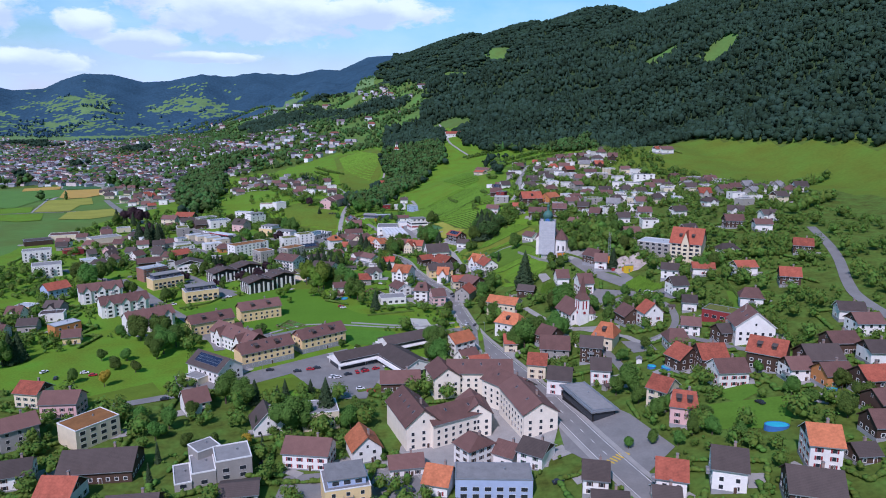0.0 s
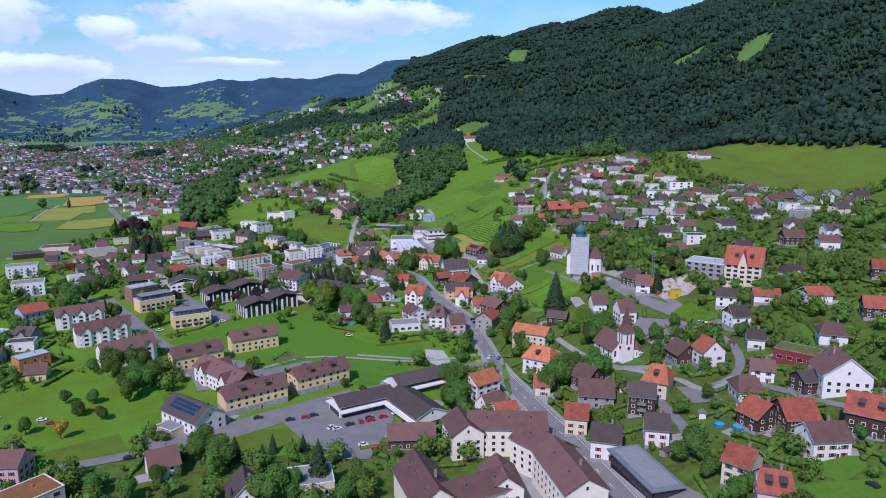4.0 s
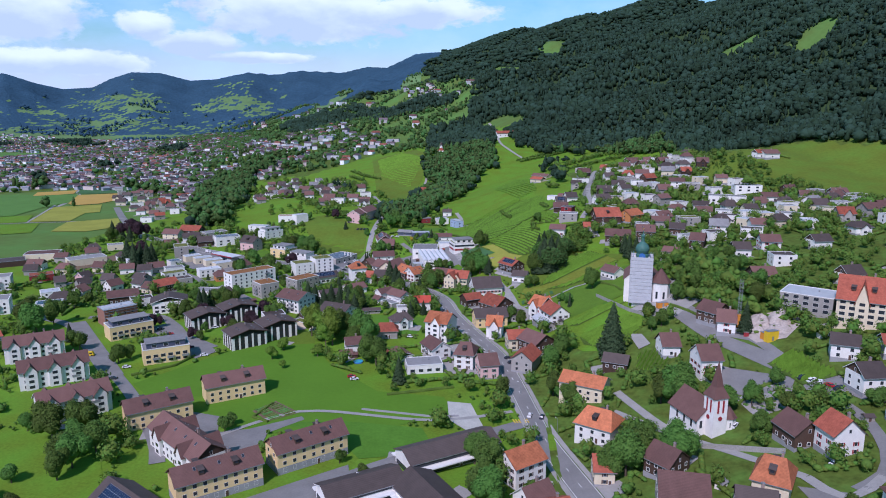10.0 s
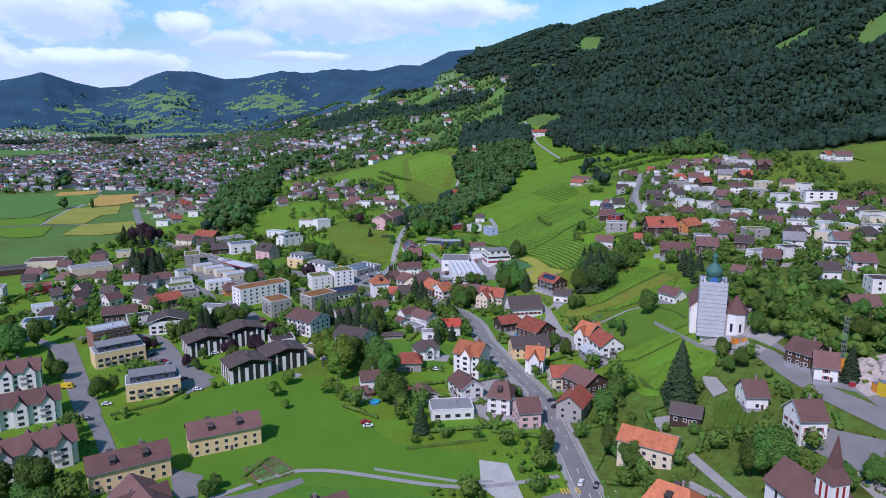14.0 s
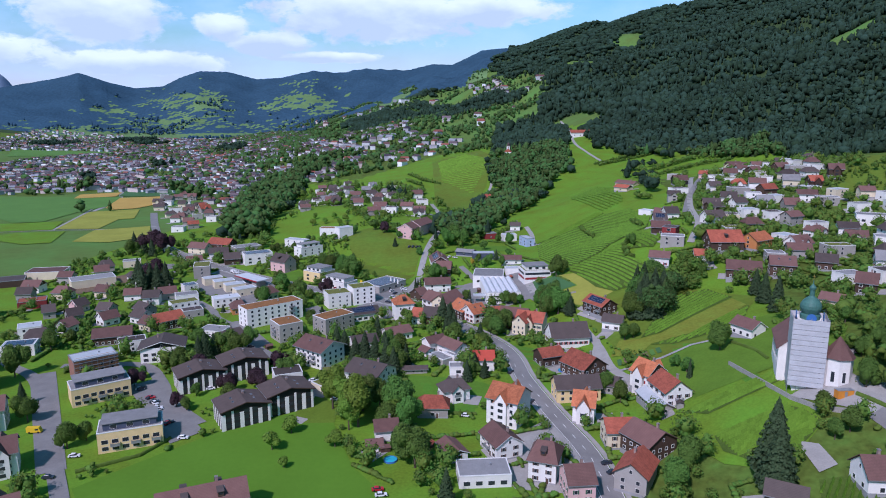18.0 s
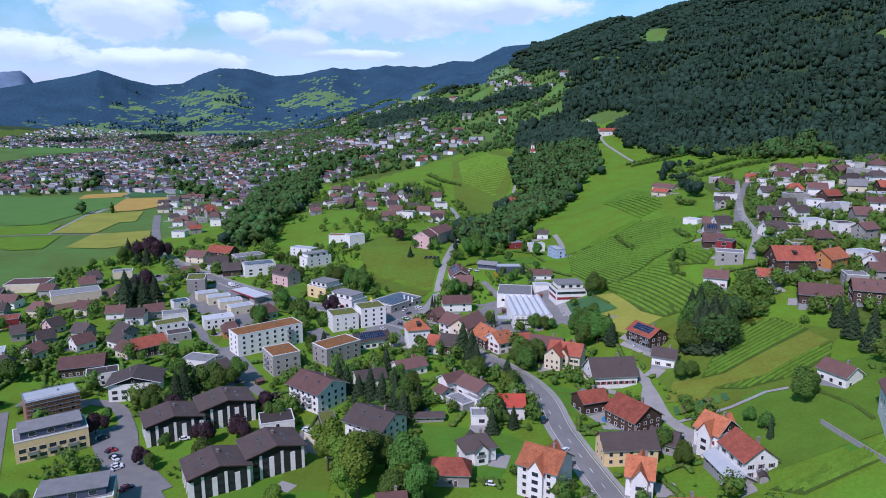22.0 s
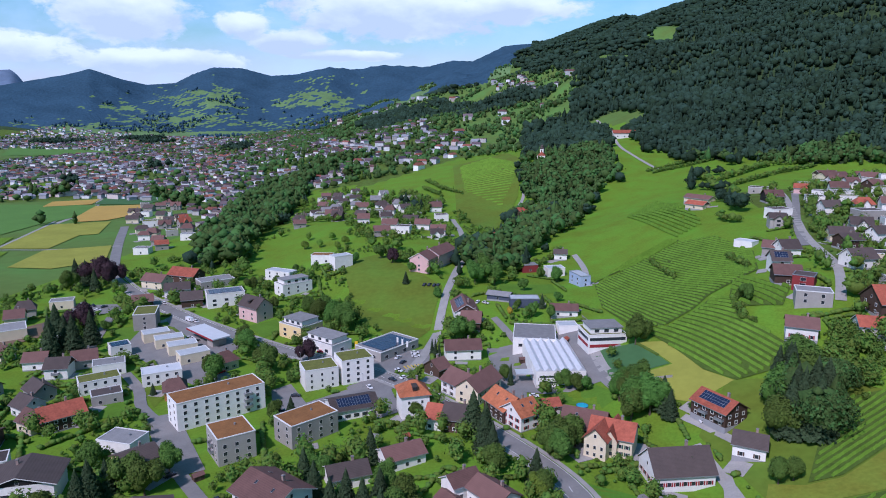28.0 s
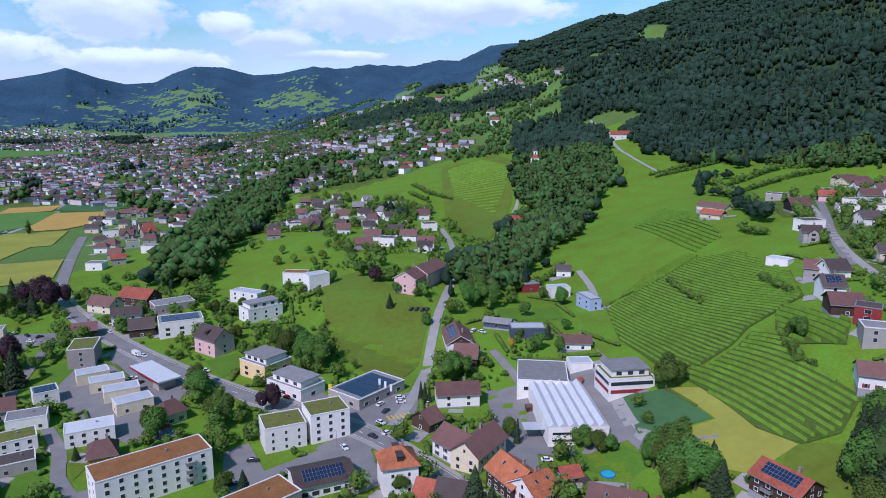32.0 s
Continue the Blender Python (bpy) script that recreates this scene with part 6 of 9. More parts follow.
# the lower church with its slender spire
chapel = new("church")
chapel.matrix_basis = Matrix.Translation((83, 397, 11.6)) @ Matrix.Rotation(radians(20), 4, "Z")
TAKEN.append((84, 404, 15))
part("tower", Shape().box(-3, -3, -3, 3, 3, 15.5, WALLS["w"]).mesh("tower"), chapel)
part("spire", Shape().add([(-3.5, -3.5, 15.4), (3.5, -3.5, 15.4), (3.5, 3.5, 15.4), (-3.5, 3.5, 15.4), (-1.6, -1.6, 19.4), (1.6, -1.6, 19.4), (1.6, 1.6, 19.4), (-1.6, 1.6, 19.4), (0, 0, 29.5)],
     [(0, 1, 5, 4), (1, 2, 6, 5), (2, 3, 7, 6), (3, 0, 4, 7), (4, 5, 8), (5, 6, 8), (6, 7, 8), (7, 4, 8), (3, 2, 1, 0)], ROOFS["m"]).mesh("spire"), chapel, "dark brown pointed spire")
part("nave", Shape().box(-6.5, 1.5, -4, 6.5, 19, 6, WALLS["w"]).add([(-6.5, 1.5, 6), (-6.5, 19, 6), (6.5, 1.5, 6), (6.5, 19, 6), (0, 1.5, 12.4), (0, 19, 12.4)], [(0, 2, 4), (1, 5, 3), (0, 4, 5, 1), (2, 3, 5, 4)], WALLS["w"]).mesh("nave"), chapel)
roof = Shape()
roof.slab([(-7.4, 1.0, 5.4), (0, 1.0, 12.7), (0, 19.6, 12.7), (-7.4, 19.6, 5.4)][::-1], 0.3, ROOFS["m"]).slab([(7.4, 1.0, 5.4), (7.4, 19.6, 5.4), (0, 19.6, 12.7), (0, 1.0, 12.7)], 0.3, ROOFS["m"])
part("nave_roof", roof.mesh("nave_roof"), chapel)
for a in range(4):
    for u in (-1.1, 1.1):
        louvre = Shape().box(u - 0.4, -3.08, 9.6, u + 0.4, -2.98, 14.6, RED_WIN).mesh("louvre")
        part("louvre", louvre, chapel, "tall dark red louvre", Matrix.Rotation(a * math.pi / 2, 4, "Z"))
    part("clock_face", lathe([(0.9, 0), (0.9, 0.1)], RED_WIN, 16).mesh("clock_face"), chapel, m=Matrix.Rotation(a * math.pi / 2, 4, "Z") @ Matrix.Translation((0, -3.05, 7.4)) @ Matrix.Rotation(math.pi / 2, 4, "X"))
for u in (-4.8, 4.8):
    part("arched_window", WIN["d"], chapel, m=Matrix.Translation((u, 1.5, 2)) @ Matrix.Scale(1.5, 4, (0, 0, 1)))
for k in range(3):
    part("arched_window", WIN["d"], chapel, m=Matrix.Translation((-6.5, 5 + 4.5 * k, 1.5)) @ Matrix.Rotation(-math.pi / 2, 4, "Z") @ Matrix.Scale(1.5, 4, (0, 0, 1)))
part("apse", moved(lathe([(3.3, -3), (3.3, 6.2)], WALLS["w"], 8).mesh("apse"), Matrix.Translation((6.2, 0.8, 0))), chapel)
part("apse_roof", moved(lathe([(3.8, 6.1), (0.1, 11.2)], ROOFS["m"], 8).mesh("apse_roof"), Matrix.Translation((6.2, 0.8, 0))), chapel, "pointed brown apse roof")
for a in (-60, -100, -20):
    part("arched_window", WIN["s"], chapel, m=Matrix.Translation((6.2, 0.8, 2.6)) @ Matrix.Rotation(radians(a + 90), 4, "Z") @ Matrix.Translation((0, -3.1, 0)) @ Matrix.Scale(1.5, 4, (0, 0, 1)))
tagged(chapel, "white church with red louvres and a slender brown spire", "church")

# the factory with its sawtooth roof
fx, fy, fl, fw, fh = -50.7, 718.0, 22.5, 42.0, 7.6
factory = new("factory")
factory.matrix_basis = Matrix.Translation((fx, fy, ground_at(fx, fy - 15))) @ Matrix.Rotation(radians(13), 4, "Z")
TAKEN.append((fx, fy, 24))
part("wall", Shape().box(-fl / 2, -fw / 2, -5, fl / 2, fw / 2, fh, WALLS["w"]).mesh("wall"), factory)
for k in range(6):
    x0 = -fl / 2 + k * fl / 6
    x1 = x0 + fl / 6
    tooth = Shape().add([(x0, -fw / 2, fh), (x1, -fw / 2, fh), (x0 + 0.45 * fl / 6, -fw / 2, fh + 1.5), (x0, fw / 2, fh), (x1, fw / 2, fh), (x0 + 0.45 * fl / 6, fw / 2, fh + 1.5)],
                        [(0, 1, 2), (3, 5, 4), (0, 2, 5, 3), (1, 4, 5, 2), (0, 3, 4, 1)], ROOFS["W"])
    part("roof_ridge", tooth.mesh("roof_ridge"), factory)
for z in (1.8, 4.6):
    part("window_band", Shape().box(-fl / 2 + 1.5, -fw / 2 - 0.06, z, fl / 2 - 2, -fw / 2 + 0.04, z + 0.9, GLASS).mesh("window_band"), factory)
part("loading_canopy", Shape().box(-fl / 2 - 8, -fw / 2 + 6, 3.8, -fl / 2, -fw / 2 + 12, 4.2, ROOFS["u"]).tube(-fl / 2 - 7.6, -fw / 2 + 6.5, -1.5, 3.8, 0.15, 0.15, METAL, 6).mesh("loading_canopy"), factory)
tagged(factory, "white factory hall with a sawtooth white metal roof", "factory")

# the petrol station roof
canopy = new("petrol_station")
canopy.matrix_basis = Matrix.Translation((-237.7, 732.7, ground_at(-237.7, 732.7))) @ Matrix.Rotation(radians(-33), 4, "Z")
TAKEN.append((-237.7, 732.7, 15))
part("canopy_roof", Shape().box(-14.8, -5.4, 4.6, 14.8, 5.4, 5.3, ROOFS["W"]).mesh("canopy_roof"), canopy, "flat white canopy roof")
part("canopy_edge", Shape().box(-14.9, -5.5, 4.3, 14.9, -5.41, 5.25, SHUT_R).mesh("canopy_edge"), canopy, "red canopy edge")
for u in (-12, -4, 4, 12):
    part("post", Shape().tube(u, 0, -1, 4.6, 0.25, 0.25, METAL, 8).mesh("post"), canopy)
part("kiosk", Shape().box(6, -4, -1, 12, 4, 3.2, WALLS["g"]).mesh("kiosk"), canopy)
tagged(canopy, "petrol station with a flat white and red canopy", "petrol station")

# the building site above the lower church
patch("rubble_ground", [(124, 482), (143, 486), (147, 472), (133, 458), (120, 459), (117, 471)], RUBBLE, "pale broken concrete on a building site", 0.4, 3, "ground")
for x, y, r, h in ((128, 478, 6.5, 3.6), (137, 476, 7.5, 4.6), (134, 468, 6, 3.0), (124, 470, 4.5, 2.4), (142, 480, 4, 2.2)):
    heap = Shape()
    rnd = random.Random(int(x * 7 + y))
    rings = [[(x + r * f * rnd.uniform(0.8, 1.15) * math.cos(a * 0.45), y + r * f * rnd.uniform(0.8, 1.15) * math.sin(a * 0.45), ground_at(x, y) + h * z * rnd.uniform(0.75, 1.2)) for a in range(14)] for f, z in ((1.0, -0.2), (0.75, 0.4), (0.45, 0.8), (0.15, 1.0))]
    heap.add(sum(rings, []), [(14 * q + a, 14 * q + (a + 1) % 14, 14 * q + 14 + (a + 1) % 14, 14 * q + 14 + a) for q in range(3) for a in range(14)] + [tuple(range(42, 56))], RUBBLE)
    tagged(new("concrete_mound", heap.mesh("concrete_mound")), "pale heap of broken concrete on the building site", "mound", "mounds on the building site")
crane = new("crane")
cz = ground_at(116, 472)
crane.matrix_basis = Matrix.Translation((116, 472, cz))
part("mast_base", Shape().box(-0.7, -0.7, -1, 0.7, 0.7, 9, ORANGE).mesh("mast_base"), crane, "orange lower mast")
for k in range(9):
    z = 9 + 1.9 * k
    seg = Shape()
    for u, v in ((-0.6, -0.6), (0.6, -0.6), (0.6, 0.6), (-0.6, 0.6)):
        seg.tube(u, v, z, z + 1.9, 0.08, 0.08, METAL, 5)
    seg.box(-0.65, -0.65, z, 0.65, -0.55, z + 0.1, METAL).box(-0.65, 0.55, z, 0.65, 0.65, z + 0.1, METAL).box(-0.65, -0.55, z, -0.55, 0.55, z + 0.1, METAL).box(0.55, -0.55, z, 0.65, 0.55, z + 0.1, METAL)
    part("mast_section", seg.mesh("mast_section"), crane)
part("counterweight", Shape().box(-1.4, -1.4, 0, 1.4, 1.4, 2.2, STONE_BASE).mesh("counterweight"), crane)
tagged(crane, "folded tower crane with an orange foot on a building site", "crane")


def container(x, y, turn, m, label, l=6.0, w=2.5, h=2.6):
    root = new("site_container")
    root.matrix_basis = Matrix.Translation((x, y, ground_at(x, y) + 0.2)) @ Matrix.Rotation(radians(turn), 4, "Z")
    part("box", Shape().box(-l / 2, -w / 2, -0.6, l / 2, w / 2, h, m).mesh("box"), root)
    part("door", Shape().box(-0.5, -w / 2 - 0.05, 0.1, 0.5, -w / 2 + 0.02, 2.1, METAL).mesh("door"), root)
    part("rim", Shape().box(-l / 2 - 0.05, -w / 2 - 0.05, h, l / 2 + 0.05, w / 2 + 0.05, h + 0.15, METAL).mesh("rim"), root)
    tagged(root, label, "container", "site containers")


container(126, 462, 20, ORANGE, "orange steel site container beside rubble")
container(126.5, 459.0, 20, YELLOW, "yellow steel site container beside rubble", 6, 2.5, 4.5)
container(119, 468, 60, SHUT_R, "dark red skip beside the crane", 4.5, 2.2, 1.6)
container(90, 512.5, 15, ORANGE, "orange container below the church tower", 6, 2.4, 2.4)
container(-302, 700, 20, SHUT_R, "red stacked site cabin on asphalt", 9, 3, 5)


# retaining wall below the hilltop church
def garden_wall(line, h, m, label, t=0.4, name="garden_wall"):
    s = Shape()
    for (ax, ay), (bx, by) in zip(line, line[1:]):
        d = Vector((bx - ax, by - ay)).normalized()
        n = Vector((-d.y, d.x)) * t / 2
        za, zb = ground_at(ax, ay), ground_at(bx, by)
        s.add([(ax - n.x, ay - n.y, za - 1), (bx - n.x, by - n.y, zb - 1), (bx + n.x, by + n.y, zb - 1), (ax + n.x, ay + n.y, za - 1),
               (ax - n.x, ay - n.y, za + h), (bx - n.x, by - n.y, zb + h), (bx + n.x, by + n.y, zb + h), (ax + n.x, ay + n.y, za + h)], BOX_FACES, m)
    return tagged(new(name, s.mesh(name)), label, "wall", kind="structure")


STONE = surface("grey rubble stone", (0.30, 0.29, 0.27), 0.95, 0.2, 0.4, 0.15, 3.0, bump=0.05)
garden_wall([(62, 560), (66, 545), (70, 530), (74, 518), (80, 508), (92, 500)], 2.0, STONE, "grey stone retaining wall below the church")
garden_wall([(76, 388), (86, 382), (100, 374)], 2.0, STONE, "grey stone wall below the lower church")
garden_wall([(-25, 700), (-12, 690), (0, 688)], 1.2, STONE, "low stone wall beside a meadow")
garden_wall([(-16, 432), (-28, 430), (-60, 434)], 1.0, STONE_BASE, "low pale garden wall beside a path")


def pool(x, y, r, label, ry=0):
    root = new("pool")
    ry = ry or r
    root.matrix_basis = Matrix.Translation((x, y, max(ground_at(x + a, y + b) for a, b in ((r, 0), (-r, 0), (0, ry), (0, -ry))) - 0.35))
    n = 20
    ring = [(math.cos(2 * math.pi * k / n), math.sin(2 * math.pi * k / n)) for k in range(n)]
    rim = Shape().add([(c * r * f, s * ry * f, z) for f, z in ((1.0, -2.5), (1.0, 1.0), (0.93, 1.0), (0.93, 0.8)) for c, s in ring],
                      [(a * n + k, a * n + (k + 1) % n, (a + 1) * n + (k + 1) % n, (a + 1) * n + k) for a in range(3) for k in range(n)], CLOCK)
    part("rim", rim.mesh("rim"), root)
    part("water", Shape().add([(c * r * 0.92, s * ry * 0.92, 0.88) for c, s in ring], [tuple(range(n))], POOL).mesh("water"), root)
    TAKEN.append((x, y, max(r, ry) + 3.5))
    tagged(root, label, "pool", "garden pools")


pool(105, 306, 2.6, "round turquoise garden pool on grass")
pool(123, 236.5, 4.6, "oval turquoise garden pool on a lawn", 2.6)
pool(-72.6, 491.8, 2.6, "round blue garden pool beside the meadow")
pool(-8.5, 587, 2.2, "round blue garden pool behind a house")
pool(99.4, 311, 2.0, "small round turquoise pool among shrubs")
pool(-36.7, 677, 2.5, "round dark netted trampoline on a lawn")
pool(154.3, 258.4, 2.4, "round turquoise pool on a terrace")
pool(-52, 668, 1.8, "small turquoise pool between houses")

# ---- yards, lawns and gravel ----
patch("yard", [(-83, 349), (-59, 375), (-35, 372), (-31, 350), (-37, 313), (-55, 312)], ASPHALT, "asphalt car park of a commercial building", 0.24, 6, "yard")
patch("yard", [(-79, 746), (-37, 759), (-23, 697), (-53, 688), (-76, 690)], ASPHALT, "asphalt factory yard", 0.24, 6, "yard")
patch("yard", [(50, 310), (58, 312), (78, 268), (86, 236), (66, 216), (48, 250)], ASPHALT, "asphalt bus station forecourt", 0.26, 6, "yard")
patch("yard", [(-213, 540), (-206, 552), (-154, 503), (-162, 491)], ASPHALT, "asphalt parking court", 0.24, 6, "yard")
patch("yard", [(-128, 316), (-140, 340), (-120, 348), (-104, 330)], ASPHALT, "asphalt yard beside the parish hall", 0.26, 6, "yard")
patch("yard", [(-20, 290), (-14, 250), (40, 240), (52, 282), (30, 330), (12, 300)], PAVING, "paved courtyard of the apartment complex", 0.2, 6, "yard")
patch("yard", [(-60, 240), (-10, 250), (-5, 215), (-60, 205)], ASPHALT, "asphalt yard between houses", 0.2, 6, "yard")
patch("yard", [(-270, 546), (-261, 553), (-189, 467), (-197, 461)], ASPHALT, "asphalt parking strip", 0.2, 6, "yard")
patch("yard", [(-40, 505), (-10, 540), (5, 505), (-5, 480), (-25, 480)], PAVING, "paved yard beside the main road", 0.2, 6, "yard")
patch("yard", [(74, 520), (92, 530), (110, 510), (95, 500)], PAVING, "paved forecourt of the church", 0.3, 4, "yard")
patch("gravel_patch", [(-22, 447), (-11, 446), (-5, 424), (-10, 417), (-20, 428)], GRAVEL, "pale gravel patch on the meadow", 0.26, 4, "ground")
patch("lawn", [(-178, 455), (-160, 485), (-139, 516), (-110, 530), (-86, 486), (-56, 455), (-24, 452), (-17, 434), (-47, 417), (-92, 408), (-150, 428)], surface("rich lawn", (0.092, 0.205, 0.017), 0.95, 0.05, 2.0, 0.07, 25.0, spec=0.1), "bright green mown meadow", 0.14, 6, "meadow")
patch("lawn", [(-250, 350), (-228, 372), (-170, 410), (-140, 362), (-136, 316), (-165, 303)], MEADOW, "bright green meadow between houses", 0.16, 6, "meadow")
patch("lawn", [(-111, 323), (-72, 342), (-66, 317), (-90, 310)], MEADOW, "bright green lawn beside a street", 0.16, 6, "meadow")
patch("meadow", [(-209, 871), (-185, 890), (-125, 825), (-121, 768), (-128, 740), (-168, 780)], PASTURE, "grazed green meadow on a slope", 0.2, 6, "meadow")
patch("meadow", [(-222, 1409), (-147, 1452), (-113, 1323), (-105, 1159), (-116, 1020), (-160, 1084)], PASTURE, "green meadow spur beside the wood", 0.5, 12, "meadow")
patch("meadow", [(5, 650), (25, 595), (36, 575), (60, 560), (72, 600), (95, 640), (60, 668), (20, 680)], PASTURE, "yellowish rough meadow on the slope", 0.16, 6, "meadow")
patch("meadow", [(36, 572), (42, 520), (68, 520), (60, 560)], MEADOW, "steep green meadow below the church", 0.2, 5, "meadow")
patch("meadow", [(-34.4, 726), (-12.1, 724), (0.1, 698.4), (-24.3, 695.8)], CROP_DARK, "small dark green garden field", 0.26, 5, "meadow")
patch("meadow", [(-11.5, 724.5), (-0.8, 718.5), (12.0, 689), (22, 678.5), (6.4, 669), (-1.4, 673.3), (-22.3, 687.2), (-19, 694.5), (1, 697.6)], STUBBLE, "yellowish mown grass beside the vineyard", 0.24, 5, "meadow")
for k in range(6):
    ribbon("crosswalk_stripe", [(-112 - k * 1.6, 714 - k * 0.9), (-114.5 - k * 1.6, 717.5 - k * 0.9)], 0.7, PAINT_Y, "yellow crosswalk stripe", 0.36, 3, "road marking")
for k in range(6):
    ribbon("crosswalk_stripe", [(61 + k * 1.3, 236 + k * 0.8), (63 + k * 1.3, 232.5 + k * 0.8)], 0.7, PAINT_Y, "yellow crosswalk stripe", 0.36, 3, "road marking")
    ribbon("crosswalk_stripe", [(8 + k * 1.2, 432 + k * 0.25), (9 + k * 1.2, 428.5 + k * 0.25)], 0.6, PAINT_Y, "yellow crosswalk stripe", 0.36, 3, "road marking")
for k in range(44):
    u = 6 + k * 0.28
    i = int(u)
    (ax, ay), (bx, by) = MAIN_LINE[i], MAIN_LINE[min(i + 1, len(MAIN_LINE) - 1)]
    w = u - i
    x0, y0, d = ax + (bx - ax) * w, ay + (by - ay) * w, Vector((bx - ax, by - ay)).normalized()
    ribbon("centre_line", [(x0 - d.x * 1.5, y0 - d.y * 1.5), (x0 + d.x * 1.5, y0 + d.y * 1.5)], 0.22, PAINT_W, "white dashed centre line", 0.37, 3, "road marking")

patch("meadow", [(36, 535), (45, 533), (73, 541), (80, 501), (62, 481), (46, 491), (38, 506)], MEADOW, "steep green meadow between vine rows", 0.22, 5, "meadow")
patch("terrace", [(69, 494), (75, 490), (77, 479), (71, 477)], PAVING, "pale paved garden terrace on the slope", 0.5, 4, "terrace")
patch("ploughed_strip", [(-370, 702), (-349, 755), (-331, 730), (-349, 688)], SOIL, "brown ploughed strip beside low sheds", 0.4, 10, "field")
patch("meadow", [(-430, 690), (-413, 700), (-374, 703), (-353, 680), (-355, 650), (-372, 637), (-420, 655)], MEADOW, "flat green meadow beside low sheds", 0.3, 10, "meadow")
LAWN = surface("mown lawn", (0.092, 0.190, 0.020), 0.95, 0.10, 1.2, 0.12, 9.0, random_share=0.12, spec=0.1, hue=0.03)
YARDS, LAWN_SPOTS = [], []


def yard(line):
    YARDS.append(line)
    patch("yard", line, ASPHALT, "grey asphalt forecourt beside the main road", 0.22, 6, "yard")


def lawn(line):
    LAWN_SPOTS.append(line)
    patch("lawn", line, LAWN, "green mown lawn between houses", 0.17, 6, "lawn")


lawn([(-40.5, 617), (-16, 611), (-21, 590), (-31.5, 598)])
lawn([(39.8, 585.1), (51.4, 589.5), (59.4, 589.2), (65.8, 572.5), (58.6, 548.3), (44.3, 558.0)])
lawn([(-82, 568.5), (-56, 568), (-46, 566), (-36, 560), (-42, 545), (-80, 547)])
yard([(-113, 560), (-122, 571), (-129, 560), (-128, 545), (-116, 540), (-112, 548)])  # court of the apartment houses
yard([(-276, 710), (-288, 748), (-265, 759), (-220, 732), (-211, 700), (-223, 692), (-236, 690)])  # court of the yellow workshops
yard([(-136, 426), (-121, 422), (-116, 407), (-104, 411), (-85, 425), (-83, 422), (-95, 408), (-94, 399), (-97, 393), (-110, 392), (-119, 405), (-125, 408)])  # yard of the yellow houses
yard([(-106, 343), (-82, 363), (-56, 385), (-54, 377), (-74, 358), (-75, 350), (-82, 343), (-97, 330), (-112, 323), (-113, 329)])  # street before the yellow houses
yard([(92, 457), (104, 443), (124, 425), (117, 414), (100, 421), (89, 442)])  # site yard
yard([(125, 428), (139, 423), (138, 406), (123, 408)])  # car park
yard([(-144, 670), (-133, 682), (-120, 668), (-128, 653)])  # apron
yard([(-37, 777), (-32, 737), (-14, 703), (-20, 731)])  # works road
yard([(-284, 764), (-279, 781), (-221, 740), (-215, 721), (-246, 723)])  # petrol station forecourt
yard([(-172, 713), (-160, 734), (-143, 722), (-124, 734), (-114, 742), (-111, 716), (-129, 701), (-150, 705)])  # garage forecourt
yard([(-175, 676), (-169, 684), (-154, 665), (-141, 681), (-132, 686), (-124, 683), (-149, 660), (-154, 649), (-163, 651)])  # parking court
yard([(-362, 780), (-334, 788), (-320, 776), (-341, 756)])  # car park
yard([(-123, 679), (-115, 698), (-129, 701), (-142, 685), (-135, 682)])  # junction apron
yard([(95.6, 353.7), (107.6, 345.7), (108.2, 331.2), (96.9, 333.7)])  # court of a cream house
yard([(-141.9, 683.3), (-130.6, 703.8), (-114.9, 671.4), (-107.1, 664.2), (-119.1, 652.0), (-130.6, 666.0)])  # court of the white blocks
yard([(-86, 747), (-75.5, 744), (-62, 700), (-58.5, 671.0), (-69.9, 672.8)])  # factory drive
yard([(-256, 700), (-240, 706), (-205, 692), (-197, 686), (-214, 676), (-240, 688)])  # lane court
yard([(-215, 640), (-205, 648), (-168, 606), (-178, 598)])  # court before the long white block
lawn([(-227, 758), (-215, 770), (-202, 754), (-209, 740)])
lawn([(-308, 741), (-288, 751), (-265, 726), (-268, 713)])
lawn([(-235, 668), (-232, 672), (-220, 666), (-217, 650)])
lawn([(-245, 650), (-239, 655), (-224, 648), (-219, 640), (-234, 637)])
lawn([(-89, 837), (-56, 845), (-50, 822), (-87, 813)])
lawn([(-51, 697), (-33, 696), (-21, 682), (-29, 675), (-47, 680)])
lawn([(-126, 533), (-117, 542), (-106, 532), (-103, 518), (-119, 515)])
lawn([(-75, 561), (-48, 558), (-46, 535), (-63, 532)])
lawn([(45, 600), (61, 590), (70, 540), (47, 536), (40, 559)])
lawn([(-128, 571), (-118, 570), (-116, 558), (-127, 559)])
lawn([(-96, 418), (-65, 422), (-31, 419), (-23, 398), (-53, 390), (-66, 408)])
lawn([(-67, 551), (-49, 562), (-45, 540), (-64, 530)])
lawn([(-40, 615), (-25, 612), (-17, 586), (-34, 588)])
lawn([(-174, 312), (-148, 332), (-135, 315), (-156, 295)])
lawn([(-95, 336), (-73, 340), (-72, 325), (-86, 304), (-115, 313)])
lawn([(106, 264), (141, 259), (127, 235), (103, 243)])
lawn([(167, 394), (187, 382), (179, 362), (159, 365)])
lawn([(112, 274), (131, 285), (131, 267), (119, 261)])

# ---- vineyards ----
patch("lawn", [(26, 583), (40, 586), (53, 591), (62, 590), (80, 604), (100, 610), (112, 570), (92, 528), (80, 546), (42, 540), (28, 560)], LAWN, "mown grass slope below the vineyards", 0.34, 6, "lawn")


